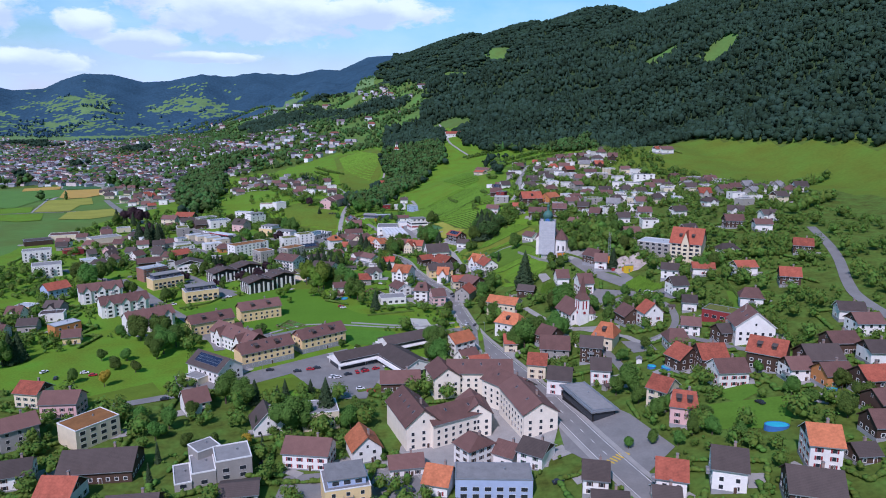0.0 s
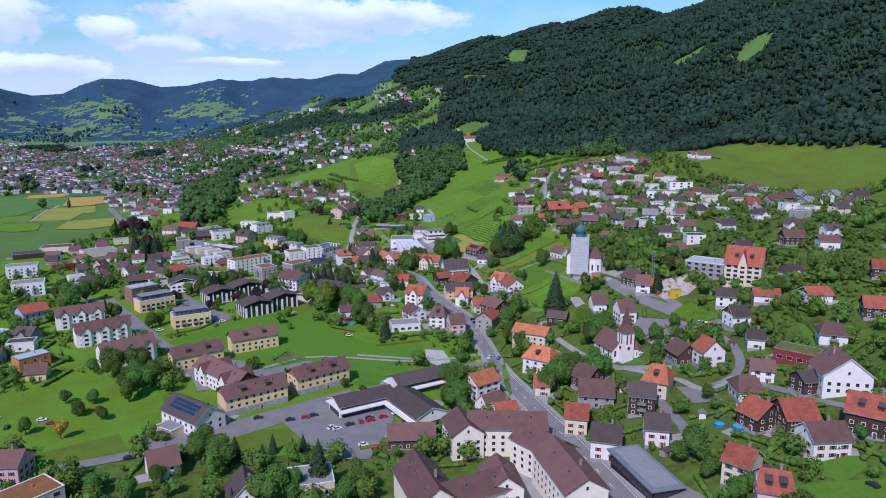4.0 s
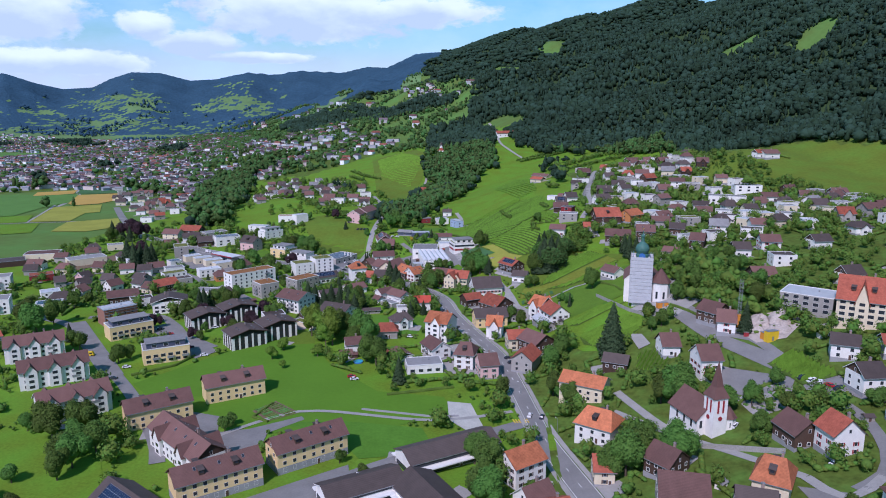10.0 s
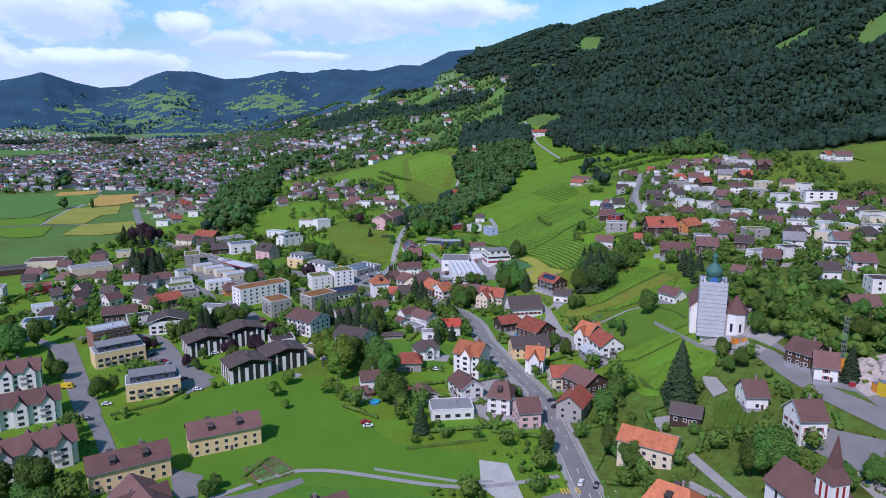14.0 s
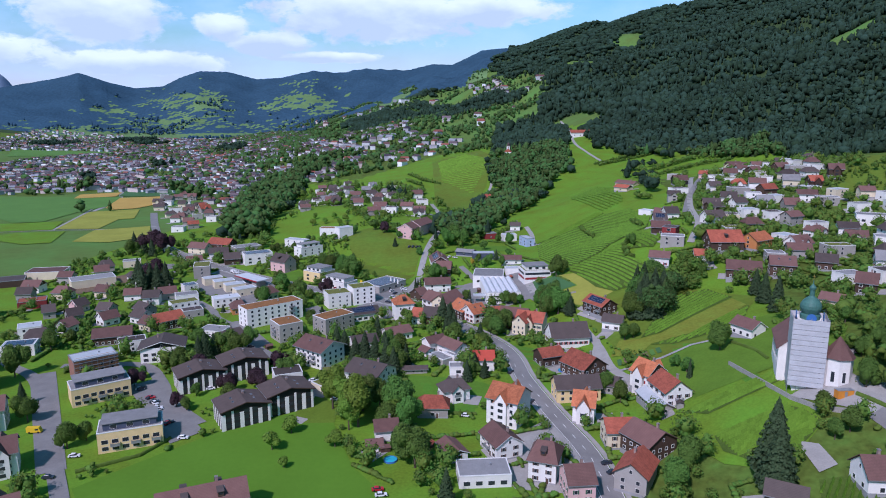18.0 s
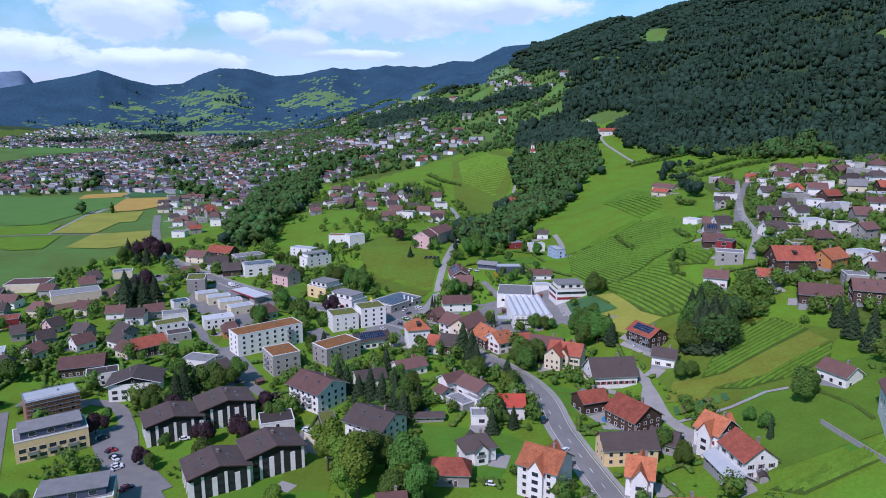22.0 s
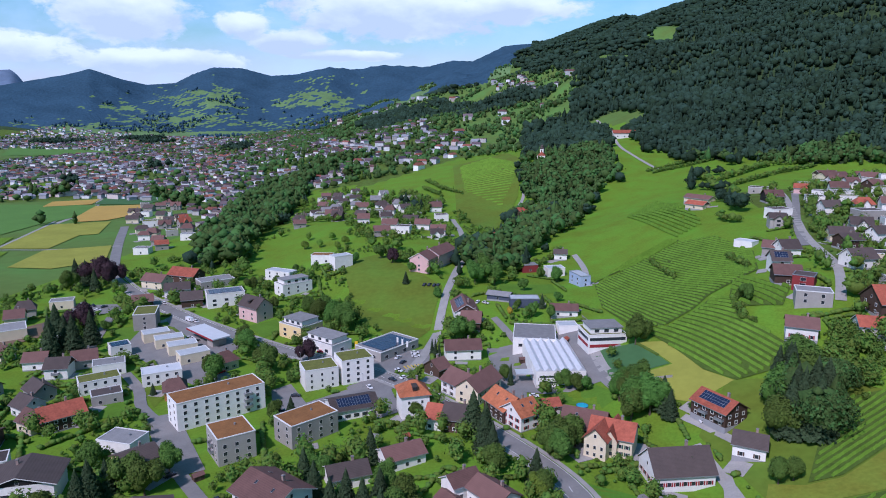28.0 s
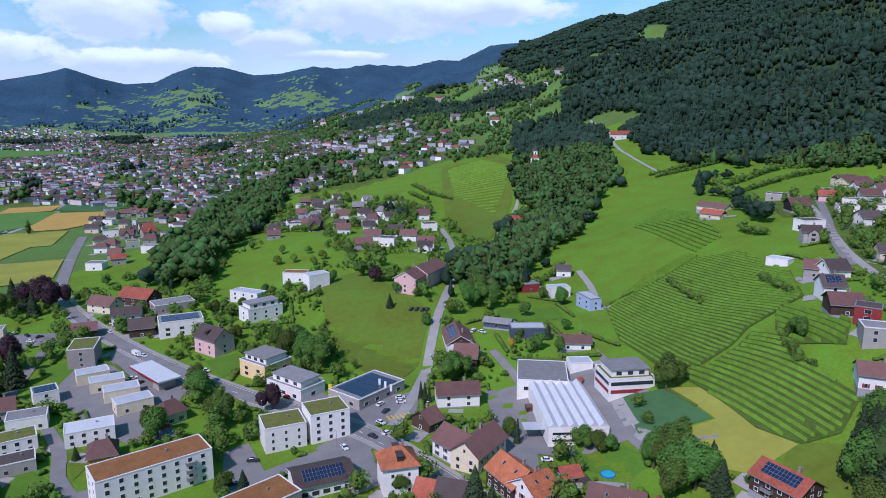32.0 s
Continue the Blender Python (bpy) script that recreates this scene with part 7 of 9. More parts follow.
def vines(poly, turn, gap, label, tall=1.7, wide=1.0):
    """Rows of vines as uneven leafy walls on the slope, over soil darkened to paint the shade between rows."""
    if gap < 4:
        patch("vineyard_ground", poly, VINE_SHADED_SOIL, "soil and grass between vine rows, darkened as row shade", 0.44, 5, "vineyard")
    a = radians(turn)
    c, s = math.cos(a), math.sin(a)
    mid = np.mean(poly, axis=0)
    rel = np.array(poly) - mid
    us, vs = rel[:, 0] * c + rel[:, 1] * s, -rel[:, 0] * s + rel[:, 1] * c
    verts, faces = [], []
    for v in np.arange(vs.min(), vs.max(), gap):
        u = np.arange(us.min(), us.max(), 2.2)
        x, y = mid[0] + u * c - v * s, mid[1] + u * s + v * c
        ok = inside(x, y, [tuple(p) for p in poly]) & (rng.random(len(u)) > 0.001)
        z = land(x, y)
        for k in np.flatnonzero(ok[:-1] & ok[1:]):
            n = len(verts)
            for j, e in ((k, 0.0), (k + 1, 0.05)):
                h, w, o = tall * rng.uniform(0.9, 1.1), wide * rng.uniform(0.8, 1.15) / 2, rng.uniform(-0.1, 0.1)
                for side in (-1, 1):
                    verts.append((x[j] - s * (side * w + o) + c * e, y[j] + c * (side * w + o) + s * e, z[j] + 0.4))
                verts.append((x[j] - s * o, y[j] + c * o, z[j] + h + 0.5))
            faces += [(n, n + 3, n + 5, n + 2), (n + 4, n + 1, n + 2, n + 5), (n, n + 2, n + 1), (n + 3, n + 4, n + 5)]
    return tagged(new("vineyard", mesh_from("vineyard", verts, faces, (VINE,))), label, "vineyard", kind="stuff")


vines([(-28.8, 839), (-7.6, 876), (14, 896), (24, 903), (29, 893), (-1, 868), (-29, 846)], 40, 2.4, "dense band of vines along the upper edge", 0.9, 1.0)
vines([(-28.8, 836), (-7.6, 862), (28, 889), (50, 880), (60.4, 823), (52, 776), (35, 763), (25, 757), (16, 745), (2, 735), (-11, 742), (-25.8, 785)], -69, 2.5, "steep vineyard of green rows on the hillside", 0.85, 0.95)
vines([(4, 733), (17, 742), (26, 754), (36, 735), (31, 722), (45.5, 694), (35, 680), (23, 678), (12, 689), (-0.8, 718), (-9, 738)], -60, 2.9, "lower vineyard of spaced rows above the farm", 1.2, 1.1)
vines([(37, 764), (43, 771), (57, 738), (50, 722), (34, 730), (32, 745)], -70, 3.4, "terraced vine rows beside the hillside houses", 1.6, 1.0)
vines([(1, 1004), (30, 1062), (45, 1000), (49, 920), (26, 899), (12, 950)], -75, 4.2, "small upper vineyard of spaced rows", 1.7, 1.3)
vines([(31.9, 616.3), (39.6, 633.8), (56.5, 658.7), (72.4, 660.8), (82.6, 645.0), (61.8, 631.1), (42.0, 617.4)], 35, 2.5, "vineyard rows on the slope below the hilltop", 1.0, 0.95)
vines([(35.5, 605.6), (56.8, 606.9), (86.8, 627.7), (80.9, 611.4), (65.2, 600.5), (45.7, 599.5)], 35, 2.5, "narrow vineyard strip above a walled lane", 1.0, 0.95)
patch("meadow", [(21.1, 618.4), (30.9, 615.4), (41.7, 616.4), (61.5, 630.0), (81.9, 643.0), (86.0, 629.2), (57.1, 607.9), (35.8, 606.6), (29.4, 598), (15.7, 602.2)], STUBBLE_DRY, "yellowing grass strip between vineyards", 0.36, 5, "meadow")
ribbon("path", [(17.4, 585.4), (38.6, 587.6), (52.3, 592.7), (60.1, 591.4)], 1.8, PAVING, "narrow walled lane below the vineyard", 0.45)
for bed in range(7):
    bx, by = 18.6 + 3.1 * bed, 590.6 + 0.45 * bed
    patch("vegetable_bed", [(bx, by), (bx + 2.1, by + 0.2), (bx + 1.7, by + 6.6), (bx - 0.4, by + 6.4)], (CROP_DARK, SOIL, CROP)[bed % 3], "vegetable bed in a walled garden", 0.5, 2, "vegetable bed")
vines([(39, 531), (74, 540), (76, 533), (47, 524)], 16, 1.9, "narrow strip of vines below the church", 1.4, 0.9)
vines([(46, 508), (71, 516), (76, 510), (80, 501), (64, 485), (55, 488), (47, 498)], 16, 2.0, "vineyard terraces below the church", 1.4, 0.9)
vines([(70, 474), (79, 473), (83, 461), (77, 454), (66, 457)], 60, 2.0, "small vineyard below a timber house", 1.4, 0.9)
vines([(-209, 1383), (-167, 1426), (-115, 1298), (-115, 1206), (-119, 1126), (-171, 1196)], 8, 10.0, "widely spaced vine rows on the far meadow spur", 1.3, 1.2)
vines([(118, 440), (132, 446), (140, 420), (124, 418)], 30, 2.2, "small vineyard beside the road")

# ---- trees ----


def crown_mesh(name, r, h, z0, m, n, blade, seed, lobes=7, cone=False):
    """A crown: shaded inner lobes under thousands of leaf sprays, with an uneven outline and gaps."""
    g = np.random.default_rng(seed)
    verts, faces, count = [], [], 0
    if cone:
        tiers = 9
        for k in range(tiers):
            t = k / tiers
            rr, thick = r * (1 - t) ** 0.9 * 0.82 + 0.15, h / tiers * 1.25
            v = OCT * [rr, rr, thick] * (1 + g.uniform(-0.15, 0.15, (6, 1)))
            a = g.uniform(0, 1.5)
            v = np.stack([v[:, 0] * math.cos(a) - v[:, 1] * math.sin(a), v[:, 0] * math.sin(a) + v[:, 1] * math.cos(a), v[:, 2] + z0 + t * h + thick * 0.3], 1)
            verts.append(v)
            faces.append(OCT_F + count)
            count += 6
        t = g.random(n) ** 1.5
        ang = g.uniform(0, 2 * np.pi, n)
        branch = 0.72 + 0.4 * np.abs(np.sin(t * 23 + 0.8 * np.sin(5 * ang)))
        rad = r * (1 - t) ** 0.85 * branch * g.uniform(0.75, 1.08, n) + 0.08
        p = np.stack([rad * np.cos(ang), rad * np.sin(ang), z0 + t * h - 0.12 * rad], 1)
        out = np.stack([np.cos(ang), np.sin(ang), np.full(n, 0.7)], 1)
        size = blade * (1.15 - 0.5 * t) * g.uniform(0.6, 1.3, n)
    else:
        form, sides = ball(2)
        cs = np.stack([g.normal(0, 0.36, lobes) * r, g.normal(0, 0.36, lobes) * r, z0 + h * g.uniform(0.26, 0.76, lobes)], 1)
        cs[0] = (0, 0, z0 + h * 0.5)
        rs = r * g.uniform(0.38, 0.6, lobes)
        rs[0] = r * 0.72
        tall = min(1.4, h / (2 * r) * 1.15)
        for k in range(lobes):
            v = form * (rs[k] * 0.86) * (1 + g.uniform(-0.12, 0.12, (len(form), 1))) * [1, 1, tall] + cs[k]
            verts.append(v)
            faces.append(sides + count)
            count += len(form)
        k = g.choice(lobes, n, p=rs**2 / (rs**2).sum())
        d = g.normal(0, 1, (n, 3))
        d /= np.linalg.norm(d, axis=1)[:, None]
        d[:, 2] = np.where(d[:, 2] < -0.3, -d[:, 2], d[:, 2])
        p = cs[k] + d * (rs[k] * g.uniform(0.82, 1.12, n))[:, None] * [1, 1, tall]
        p[:, 2] = np.maximum(p[:, 2], z0 * 0.8)
        out = d + [0, 0, 0.25]
        size = blade * g.uniform(0.55, 1.3, n)
    v, f = leaves(p, out, size, g)
    verts.append(v)
    faces.append(f + count)
    me = mesh_fast(name, np.concatenate(verts), np.concatenate(faces), 3, (m,))
    me.polygons.foreach_set("use_smooth", np.ones(len(me.polygons), bool))
    return me


def trunk_mesh(r, h, lean=0.3):
    s = Shape()
    s.tube(0, 0, -0.8, h * 0.5, r, r * 0.75, BARK, 7).tube(0, 0, h * 0.5, h, r * 0.75, r * 0.35, BARK, 7)
    for k in range(4):
        a = k * 1.7
        c, q = math.cos(a), math.sin(a)
        b = [(c * r * 0.3, q * r * 0.3, h * (0.5 + 0.08 * k)), (c * h * lean, q * h * lean, h * (0.85 + 0.05 * k))]
        w = r * 0.3
        s.add([(b[0][0] - w, b[0][1], b[0][2]), (b[0][0] + w, b[0][1], b[0][2]), (b[0][0], b[0][1] + w, b[0][2]), b[1]], [(0, 1, 3), (1, 2, 3), (2, 0, 3), (0, 2, 1)], BARK)
    return s.mesh("trunk")


TREES = {}


def template(key, trunk, crowns, word):
    TREES[key] = (trunk, crowns, word)


template("b", trunk_mesh(0.35, 4.5), [crown_mesh("crown", 4.4, 10.4, 1.6, LEAF, 3000, 0.34, 20 + k, 8) for k in range(5)], "broadleaf tree with a rounded green crown")
template("l", trunk_mesh(0.3, 5), [crown_mesh("crown", 3.7, 11.4, 1.6, LEAF_BRIGHT, 2800, 0.33, 30 + k, 8) for k in range(3)], "tall tree with a light green crown")
template("s", trunk_mesh(0.18, 2), [crown_mesh("crown", 2.4, 5.0, 0.6, LEAF, 1500, 0.24, 40 + k, 5) for k in range(4)], "small garden tree with a green crown")
template("f", trunk_mesh(0.18, 2), [crown_mesh("crown", 2.4, 4.2, 1.0, LEAF_BRIGHT, 1300, 0.23, 50 + k, 5) for k in range(3)], "fruit tree with an open light crown")
template("c", trunk_mesh(0.3, 10, 0.02), [crown_mesh("crown", 3.9, 14, 1.2, LEAF_DARK, 3400, 0.42, 60 + k, cone=True) for k in range(3)], "dark conifer with drooping branches")
template("p", trunk_mesh(0.2, 5, 0.02), [crown_mesh("crown", 1.1, 8.5, 0.4, LEAF_DARK, 1100, 0.26, 70, cone=True)], "slim dark cypress-like conifer")
template("r", trunk_mesh(0.3, 5), [crown_mesh("crown", 4.2, 9, 1.4, LEAF_RED, 2600, 0.33, 80, 8)], "copper beech with a dark purple crown")
template("g", trunk_mesh(0.2, 3), [crown_mesh("crown", 2.6, 6.6, 0.9, LEAF_GOLD, 1500, 0.26, 90, 5)], "ornamental tree with golden yellow foliage")
HEIGHT = {"b": 12, "l": 13, "s": 5.6, "f": 5.2, "c": 16.2, "p": 8.9, "r": 10.5, "g": 7.5}
pick = random.Random(5)
TREE_AT = []


def tree(x, y, kind, height=0.0):
    trunk, crowns, word = TREES[kind]
    k = (height or HEIGHT[kind] * pick.uniform(0.75, 1.2)) / HEIGHT[kind]
    root = new("tree")
    root.matrix_basis = Matrix.Translation((x, y, ground_at(x, y))) @ Matrix.Rotation(pick.uniform(0, 6.28), 4, "Z") @ Matrix.Diagonal((k * pick.uniform(0.88, 1.12), k * pick.uniform(0.88, 1.12), k, 1))
    part("trunk", trunk, root)
    part("crown", pick.choice(crowns), root)
    TREE_AT.append((x, y))
    tagged(root, word, "tree", "village trees")


tree(-45.0, 628.2, "b", 12)
tree(-50.5, 602.0, "l", 11)
tree(-89.7, 574.6, "b", 12)
tree(-86.0, 580.5, "c", 12)
tree(-93.0, 581.0, "b", 13)
tree(-18.0, 664.0, "b", 15)
tree(-13.0, 670.0, "b", 13)
tree(-53.2, 575.5, "p", 8)
tree(-49.5, 574.0, "s", 6)
tree(-107.8, 530.3, "l", 21)
tree(-95.3, 526.1, "l", 18)
tree(-95.2, 512.8, "l", 16)
tree(-78.8, 528.8, "b", 17)
tree(-70.8, 517.1, "b", 15)
tree(-79.6, 515.5, "b", 13)
tree(-128.3, 599.9, "c", 15)
tree(-120.9, 590.4, "c", 16)
tree(-113.6, 584.7, "c", 14)
tree(-108.4, 585.1, "c", 17)
tree(-102.4, 582.6, "c", 16)
tree(-99.6, 591.9, "c", 14)
tree(-77.6, 642.7, "c", 19)
tree(-44.3, 633.6, "b", 12)
tree(-52.0, 611.2, "c", 14)
tree(-50.7, 576.4, "c", 11)
tree(-45.5, 572.4, "c", 10)
tree(-52.8, 573.4, "p", 10)
tree(-20.3, 618.8, "s", 6)
tree(-1.7, 623.5, "p", 10)
tree(-103.4, 655.4, "b", 8)
tree(58.8, 482.5, "c", 27)
tree(-47.2, 465.7, "c", 15)
tree(-92.1, 515.9, "l", 23)
tree(-101.1, 526.5, "l", 18)
tree(-78.7, 520.8, "f", 11)
tree(-62.5, 488.4, "b", 17)
tree(-68.4, 494.2, "b", 14)
tree(77.6, 423.2, "b", 19)
tree(74.3, 428.0, "b", 14)
tree(3.7, 453.9, "s", 10)
tree(36.2, 648.7, "c", 24)
tree(41.7, 647.3, "c", 26)
tree(33.1, 657.1, "b", 18)
tree(46.9, 651.8, "c", 22)
tree(-299.6, 689.2, "c", 26)
tree(-298.6, 698.5, "c", 24)
tree(-321.8, 719.8, "c", 22)
tree(-291.3, 695.4, "c", 25)
tree(-298.4, 717.7, "c", 20)
tree(-317.7, 736.7, "r", 18)
tree(-277.1, 528.5, "b", 19)
tree(-275.7, 543.1, "b", 17)
tree(-297.1, 545.8, "b", 16)
tree(-246.9, 514.1, "c", 12)
tree(-232.2, 499.5, "b", 12)
tree(-113.2, 407.8, "s", 7)
tree(-112.6, 413.8, "s", 6)
tree(-119.9, 492.4, "f", 8)
tree(-117.6, 506.6, "f", 8)
tree(-110.2, 480.3, "f", 5)
tree(-96.3, 498.0, "f", 7)
tree(-87.8, 492.1, "f", 5)
tree(-152.4, 523.1, "b", 13)
tree(-185.1, 556.8, "r", 13)
tree(-200.0, 566.0, "b", 13)
tree(-208.7, 599.7, "b", 11)
tree(-185.2, 589.1, "b", 14)
tree(-179.0, 601.3, "b", 12)
tree(-220.0, 459.6, "b", 10)
tree(-173.1, 401.3, "b", 15)
tree(-181.5, 396.6, "b", 17)
tree(-199.5, 481.1, "b", 12)
tree(-196.7, 488.4, "b", 9)
tree(-285.1, 580.1, "b", 13)
tree(-281.9, 592.6, "s", 9)
tree(-39.5, 640.0, "b", 13)
tree(-48.3, 631.6, "b", 12)
tree(-71.9, 636.7, "c", 17)
tree(-65.3, 616.8, "b", 11)
tree(-110.4, 617.5, "c", 14)
tree(-100.6, 599.0, "b", 12)
tree(-91.1, 588.1, "b", 14)
tree(-110.6, 588.5, "s", 9)
tree(-52.5, 571.8, "s", 8)
tree(-12.5, 722.2, "b", 15)
tree(-21.8, 678.5, "b", 14)
tree(-15.7, 679.8, "b", 15)
tree(-5.5, 669.7, "c", 14)
tree(35.2, 492.5, "b", 14)
tree(27.9, 481.2, "b", 15)
tree(29.7, 452.7, "b", 10)
tree(34.9, 442.3, "b", 9)
tree(81.0, 505.7, "s", 8)
tree(85.3, 493.2, "s", 9)
tree(80.0, 491.0, "b", 8)
tree(85.1, 466.6, "b", 8)
tree(114.5, 476.5, "s", 7)
tree(118.8, 470.4, "c", 16)
tree(94.0, 628.2, "c", 17)
tree(95.1, 610.2, "c", 19)
tree(93.7, 643.6, "c", 15)
tree(104.9, 537.8, "b", 9)
tree(110.9, 522.9, "b", 10)
tree(121.0, 522.3, "b", 9)
tree(135.7, 541.7, "b", 12)
tree(132.3, 512.1, "b", 11)
tree(132.6, 494.7, "b", 12)
tree(116.8, 550.2, "b", 11)
tree(112.6, 574.7, "s", 8)
tree(129.7, 564.2, "b", 12)
tree(143.3, 570.0, "s", 9)
tree(-102.6, 306.3, "b", 16)
tree(-95.0, 303.2, "b", 14)
tree(-88.7, 306.4, "c", 13)
tree(-78.1, 306.5, "c", 10)
tree(-76.8, 316.6, "c", 9)
tree(-65.0, 274.5, "b", 17)
tree(-61.2, 280.0, "b", 14)
tree(-51.7, 286.8, "c", 22)
tree(-40.3, 280.2, "b", 12)
tree(-36.4, 288.8, "b", 10)
tree(-2.8, 382.0, "b", 17)
tree(-7.9, 391.5, "b", 14)
tree(46.9, 378.4, "b", 19)
tree(53.2, 384.3, "b", 16)
tree(41.0, 377.5, "b", 13)
tree(82.7, 289.2, "b", 15)
tree(77.2, 288.8, "s", 9)
tree(83.7, 276.3, "s", 9)
tree(-169.8, 326.3, "g", 9)
tree(-187.3, 329.9, "b", 9)
tree(-170.5, 403.2, "b", 15)
tree(-156.3, 385.7, "b", 15)
tree(-166.6, 380.8, "b", 12)
tree(-174.6, 362.3, "s", 8)
tree(-174.9, 349.5, "s", 8)
tree(-162.6, 345.5, "s", 7)
tree(-188.6, 362.2, "s", 7)
tree(-132.4, 282.2, "b", 10)
tree(-119.0, 279.5, "b", 11)
tree(-113.2, 290.8, "s", 8)
tree(-120.8, 268.9, "s", 9)
tree(-235.8, 357.5, "c", 19)
tree(-233.8, 361.9, "c", 18)
tree(-237.8, 353.3, "b", 16)
tree(79.5, 241.7, "s", 6)
tree(70.2, 241.1, "s", 5)
tree(87.1, 236.3, "s", 6)
tree(100.8, 239.7, "b", 8)
tree(94.4, 242.4, "b", 8)
tree(108.9, 234.2, "s", 6)
tree(101.9, 251.4, "s", 7)
tree(91.7, 263.9, "b", 8)
tree(86.3, 261.0, "b", 9)
tree(139.3, 259.2, "b", 9)
tree(140.2, 248.0, "s", 8)
tree(147.8, 235.1, "b", 10)
tree(157.4, 241.1, "b", 10)
tree(157.9, 256.9, "b", 9)
tree(89.0, 326.1, "s", 7)
tree(102.6, 334.7, "s", 7)
tree(112.2, 312.3, "s", 7)
tree(137.1, 284.7, "s", 6)
tree(124.6, 277.8, "s", 6)
tree(-108.3, 233.2, "p", 9)
tree(-111.9, 250.0, "p", 9)
tree(-79.5, 274.4, "p", 9)
tree(-73.2, 259.4, "p", 8)
tree(-80.3, 264.2, "g", 6)
tree(-94.3, 264.1, "s", 6)
tree(-105.9, 264.0, "s", 6)
tree(-64.4, 316.7, "c", 9)
tree(-176.7, 763.9, "b", 17)
tree(-170.2, 758.0, "b", 17)
tree(-187.8, 769.5, "b", 15)
tree(-196.5, 775.8, "b", 14)
tree(-186.3, 777.1, "b", 15)
tree(-101.9, 753.2, "b", 15)
tree(-99.3, 757.0, "b", 13)
tree(-124.3, 807.0, "s", 7)
tree(-17.4, 667.0, "b", 17)
tree(-10.8, 666.2, "b", 17)
tree(-13.4, 671.2, "b", 14)
tree(-5.5, 666.5, "c", 15)
tree(36.9, 658.3, "c", 26)
tree(37.7, 664.8, "c", 22)
tree(43.6, 672.8, "b", 18)
tree(45.5, 679.6, "b", 14)
tree(-169.0, 865.9, "r", 12)
tree(-171.6, 712.9, "r", 12)
tree(-207.7, 718.9, "b", 14)
tree(-214.7, 726.8, "b", 12)
tree(-185.3, 698.1, "b", 14)
tree(-191.1, 699.8, "b", 12)
tree(-205.9, 683.2, "b", 14)
tree(-211.9, 687.0, "b", 11)
tree(-396.3, 829.3, "c", 20)
tree(-386.1, 827.0, "c", 20)
tree(-377.8, 831.5, "r", 22)
tree(-367.8, 829.1, "r", 20)
tree(-370.1, 815.0, "c", 17)
tree(-387.7, 812.7, "b", 15)
tree(-288.2, 751.4, "s", 6)
tree(-305.7, 737.8, "s", 7)
tree(-161.6, 649.5, "s", 8)
tree(-169.9, 686.0, "s", 6)
tree(-225.7, 662.8, "c", 6)
tree(-39.0, 691.7, "b", 9)
tree(-43.8, 694.6, "b", 10)
tree(-35.1, 690.6, "s", 7)
tree(-71.9, 701.2, "b", 9)
tree(-68.4, 696.8, "p", 10)
tree(-111.8, 730.4, "p", 9)
tree(-109.9, 729.6, "p", 9)
tree(-108.0, 729.9, "p", 8)
tree(37.5, 733.1, "b", 9)
tree(35.6, 737.2, "s", 7)
tree(-224.6, 789.0, "s", 8)
tree(-242.4, 779.5, "s", 7)
tree(-255.8, 823.6, "b", 10)
tree(-223.4, 922.0, "f", 8)
tree(-240.7, 939.7, "f", 7)
tree(-244.5, 920.9, "f", 7)
tree(-225.3, 909.5, "f", 7)
tree(-220.2, 951.3, "f", 7)
tree(-263.8, 946.6, "f", 7)
tree(-256.6, 918.6, "f", 8)
tree(-203.6, 926.3, "s", 8)
tree(-181.0, 877.9, "b", 10)
tree(-197.0, 868.5, "s", 8)
tree(-245.3, 839.3, "s", 7)
tree(-239.7, 860.2, "s", 7)
tree(-150.7, 846.0, "s", 7)
tree(-149.4, 826.8, "c", 9)
tree(-92.2, 836.0, "b", 15)
tree(-100.3, 850.0, "b", 15)
tree(-104.7, 832.4, "b", 15)
tree(-105.9, 867.7, "b", 14)
tree(-90.9, 896.2, "b", 13)
tree(-90.4, 937.0, "b", 12)
tree(-52.6, 851.1, "b", 11)
tree(-64.3, 864.4, "s", 8)
tree(-72.4, 825.0, "s", 8)
tree(-53.7, 774.0, "s", 8)
tree(-64.4, 778.1, "b", 9)
tree(-59.4, 791.1, "c", 9)
tree(-76.7, 779.0, "g", 6)
tree(-73.4, 791.3, "s", 6)
tree(-51.0, 802.8, "s", 6)
tree(36.8, 643.4, "c", 25)
tree(33.0, 642.2, "c", 22)
tree(40.7, 639.1, "c", 24)
tree(29.3, 641.0, "b", 17)
tree(47.4, 649.9, "c", 20)
tree(33.8, 663.9, "c", 22)
tree(44.0, 665.3, "b", 18)
tree(62.1, 577.4, "b", 14)
tree(45.9, 565.6, "b", 8)
tree(46.2, 560.1, "p", 9)
tree(42.8, 574.8, "s", 6)
tree(23.8, 618.0, "b", 10)
tree(28.3, 618.6, "b", 9)
tree(10.6, 563.7, "b", 11)
tree(16.5, 553.3, "b", 11)
tree(-71.4, 629.4, "c", 18)
tree(-67.9, 623.3, "c", 16)
tree(-49.4, 603.4, "b", 11)
tree(-45.7, 634.3, "b", 13)
tree(-14.4, 670.8, "b", 14)
tree(-19.9, 678.2, "b", 13)
tree(-6.3, 667.9, "b", 13)
tree(-3.8, 662.1, "c", 13)
tree(-123.6, 605.4, "b", 9)
tree(-130.9, 611.0, "s", 8)
tree(-87.3, 573.1, "b", 12)
tree(-95.0, 576.6, "c", 17)
tree(-89.5, 568.4, "c", 15)
tree(-94.3, 530.5, "b", 17)
tree(-87.8, 534.9, "b", 14)
tree(-53.3, 566.4, "c", 11)
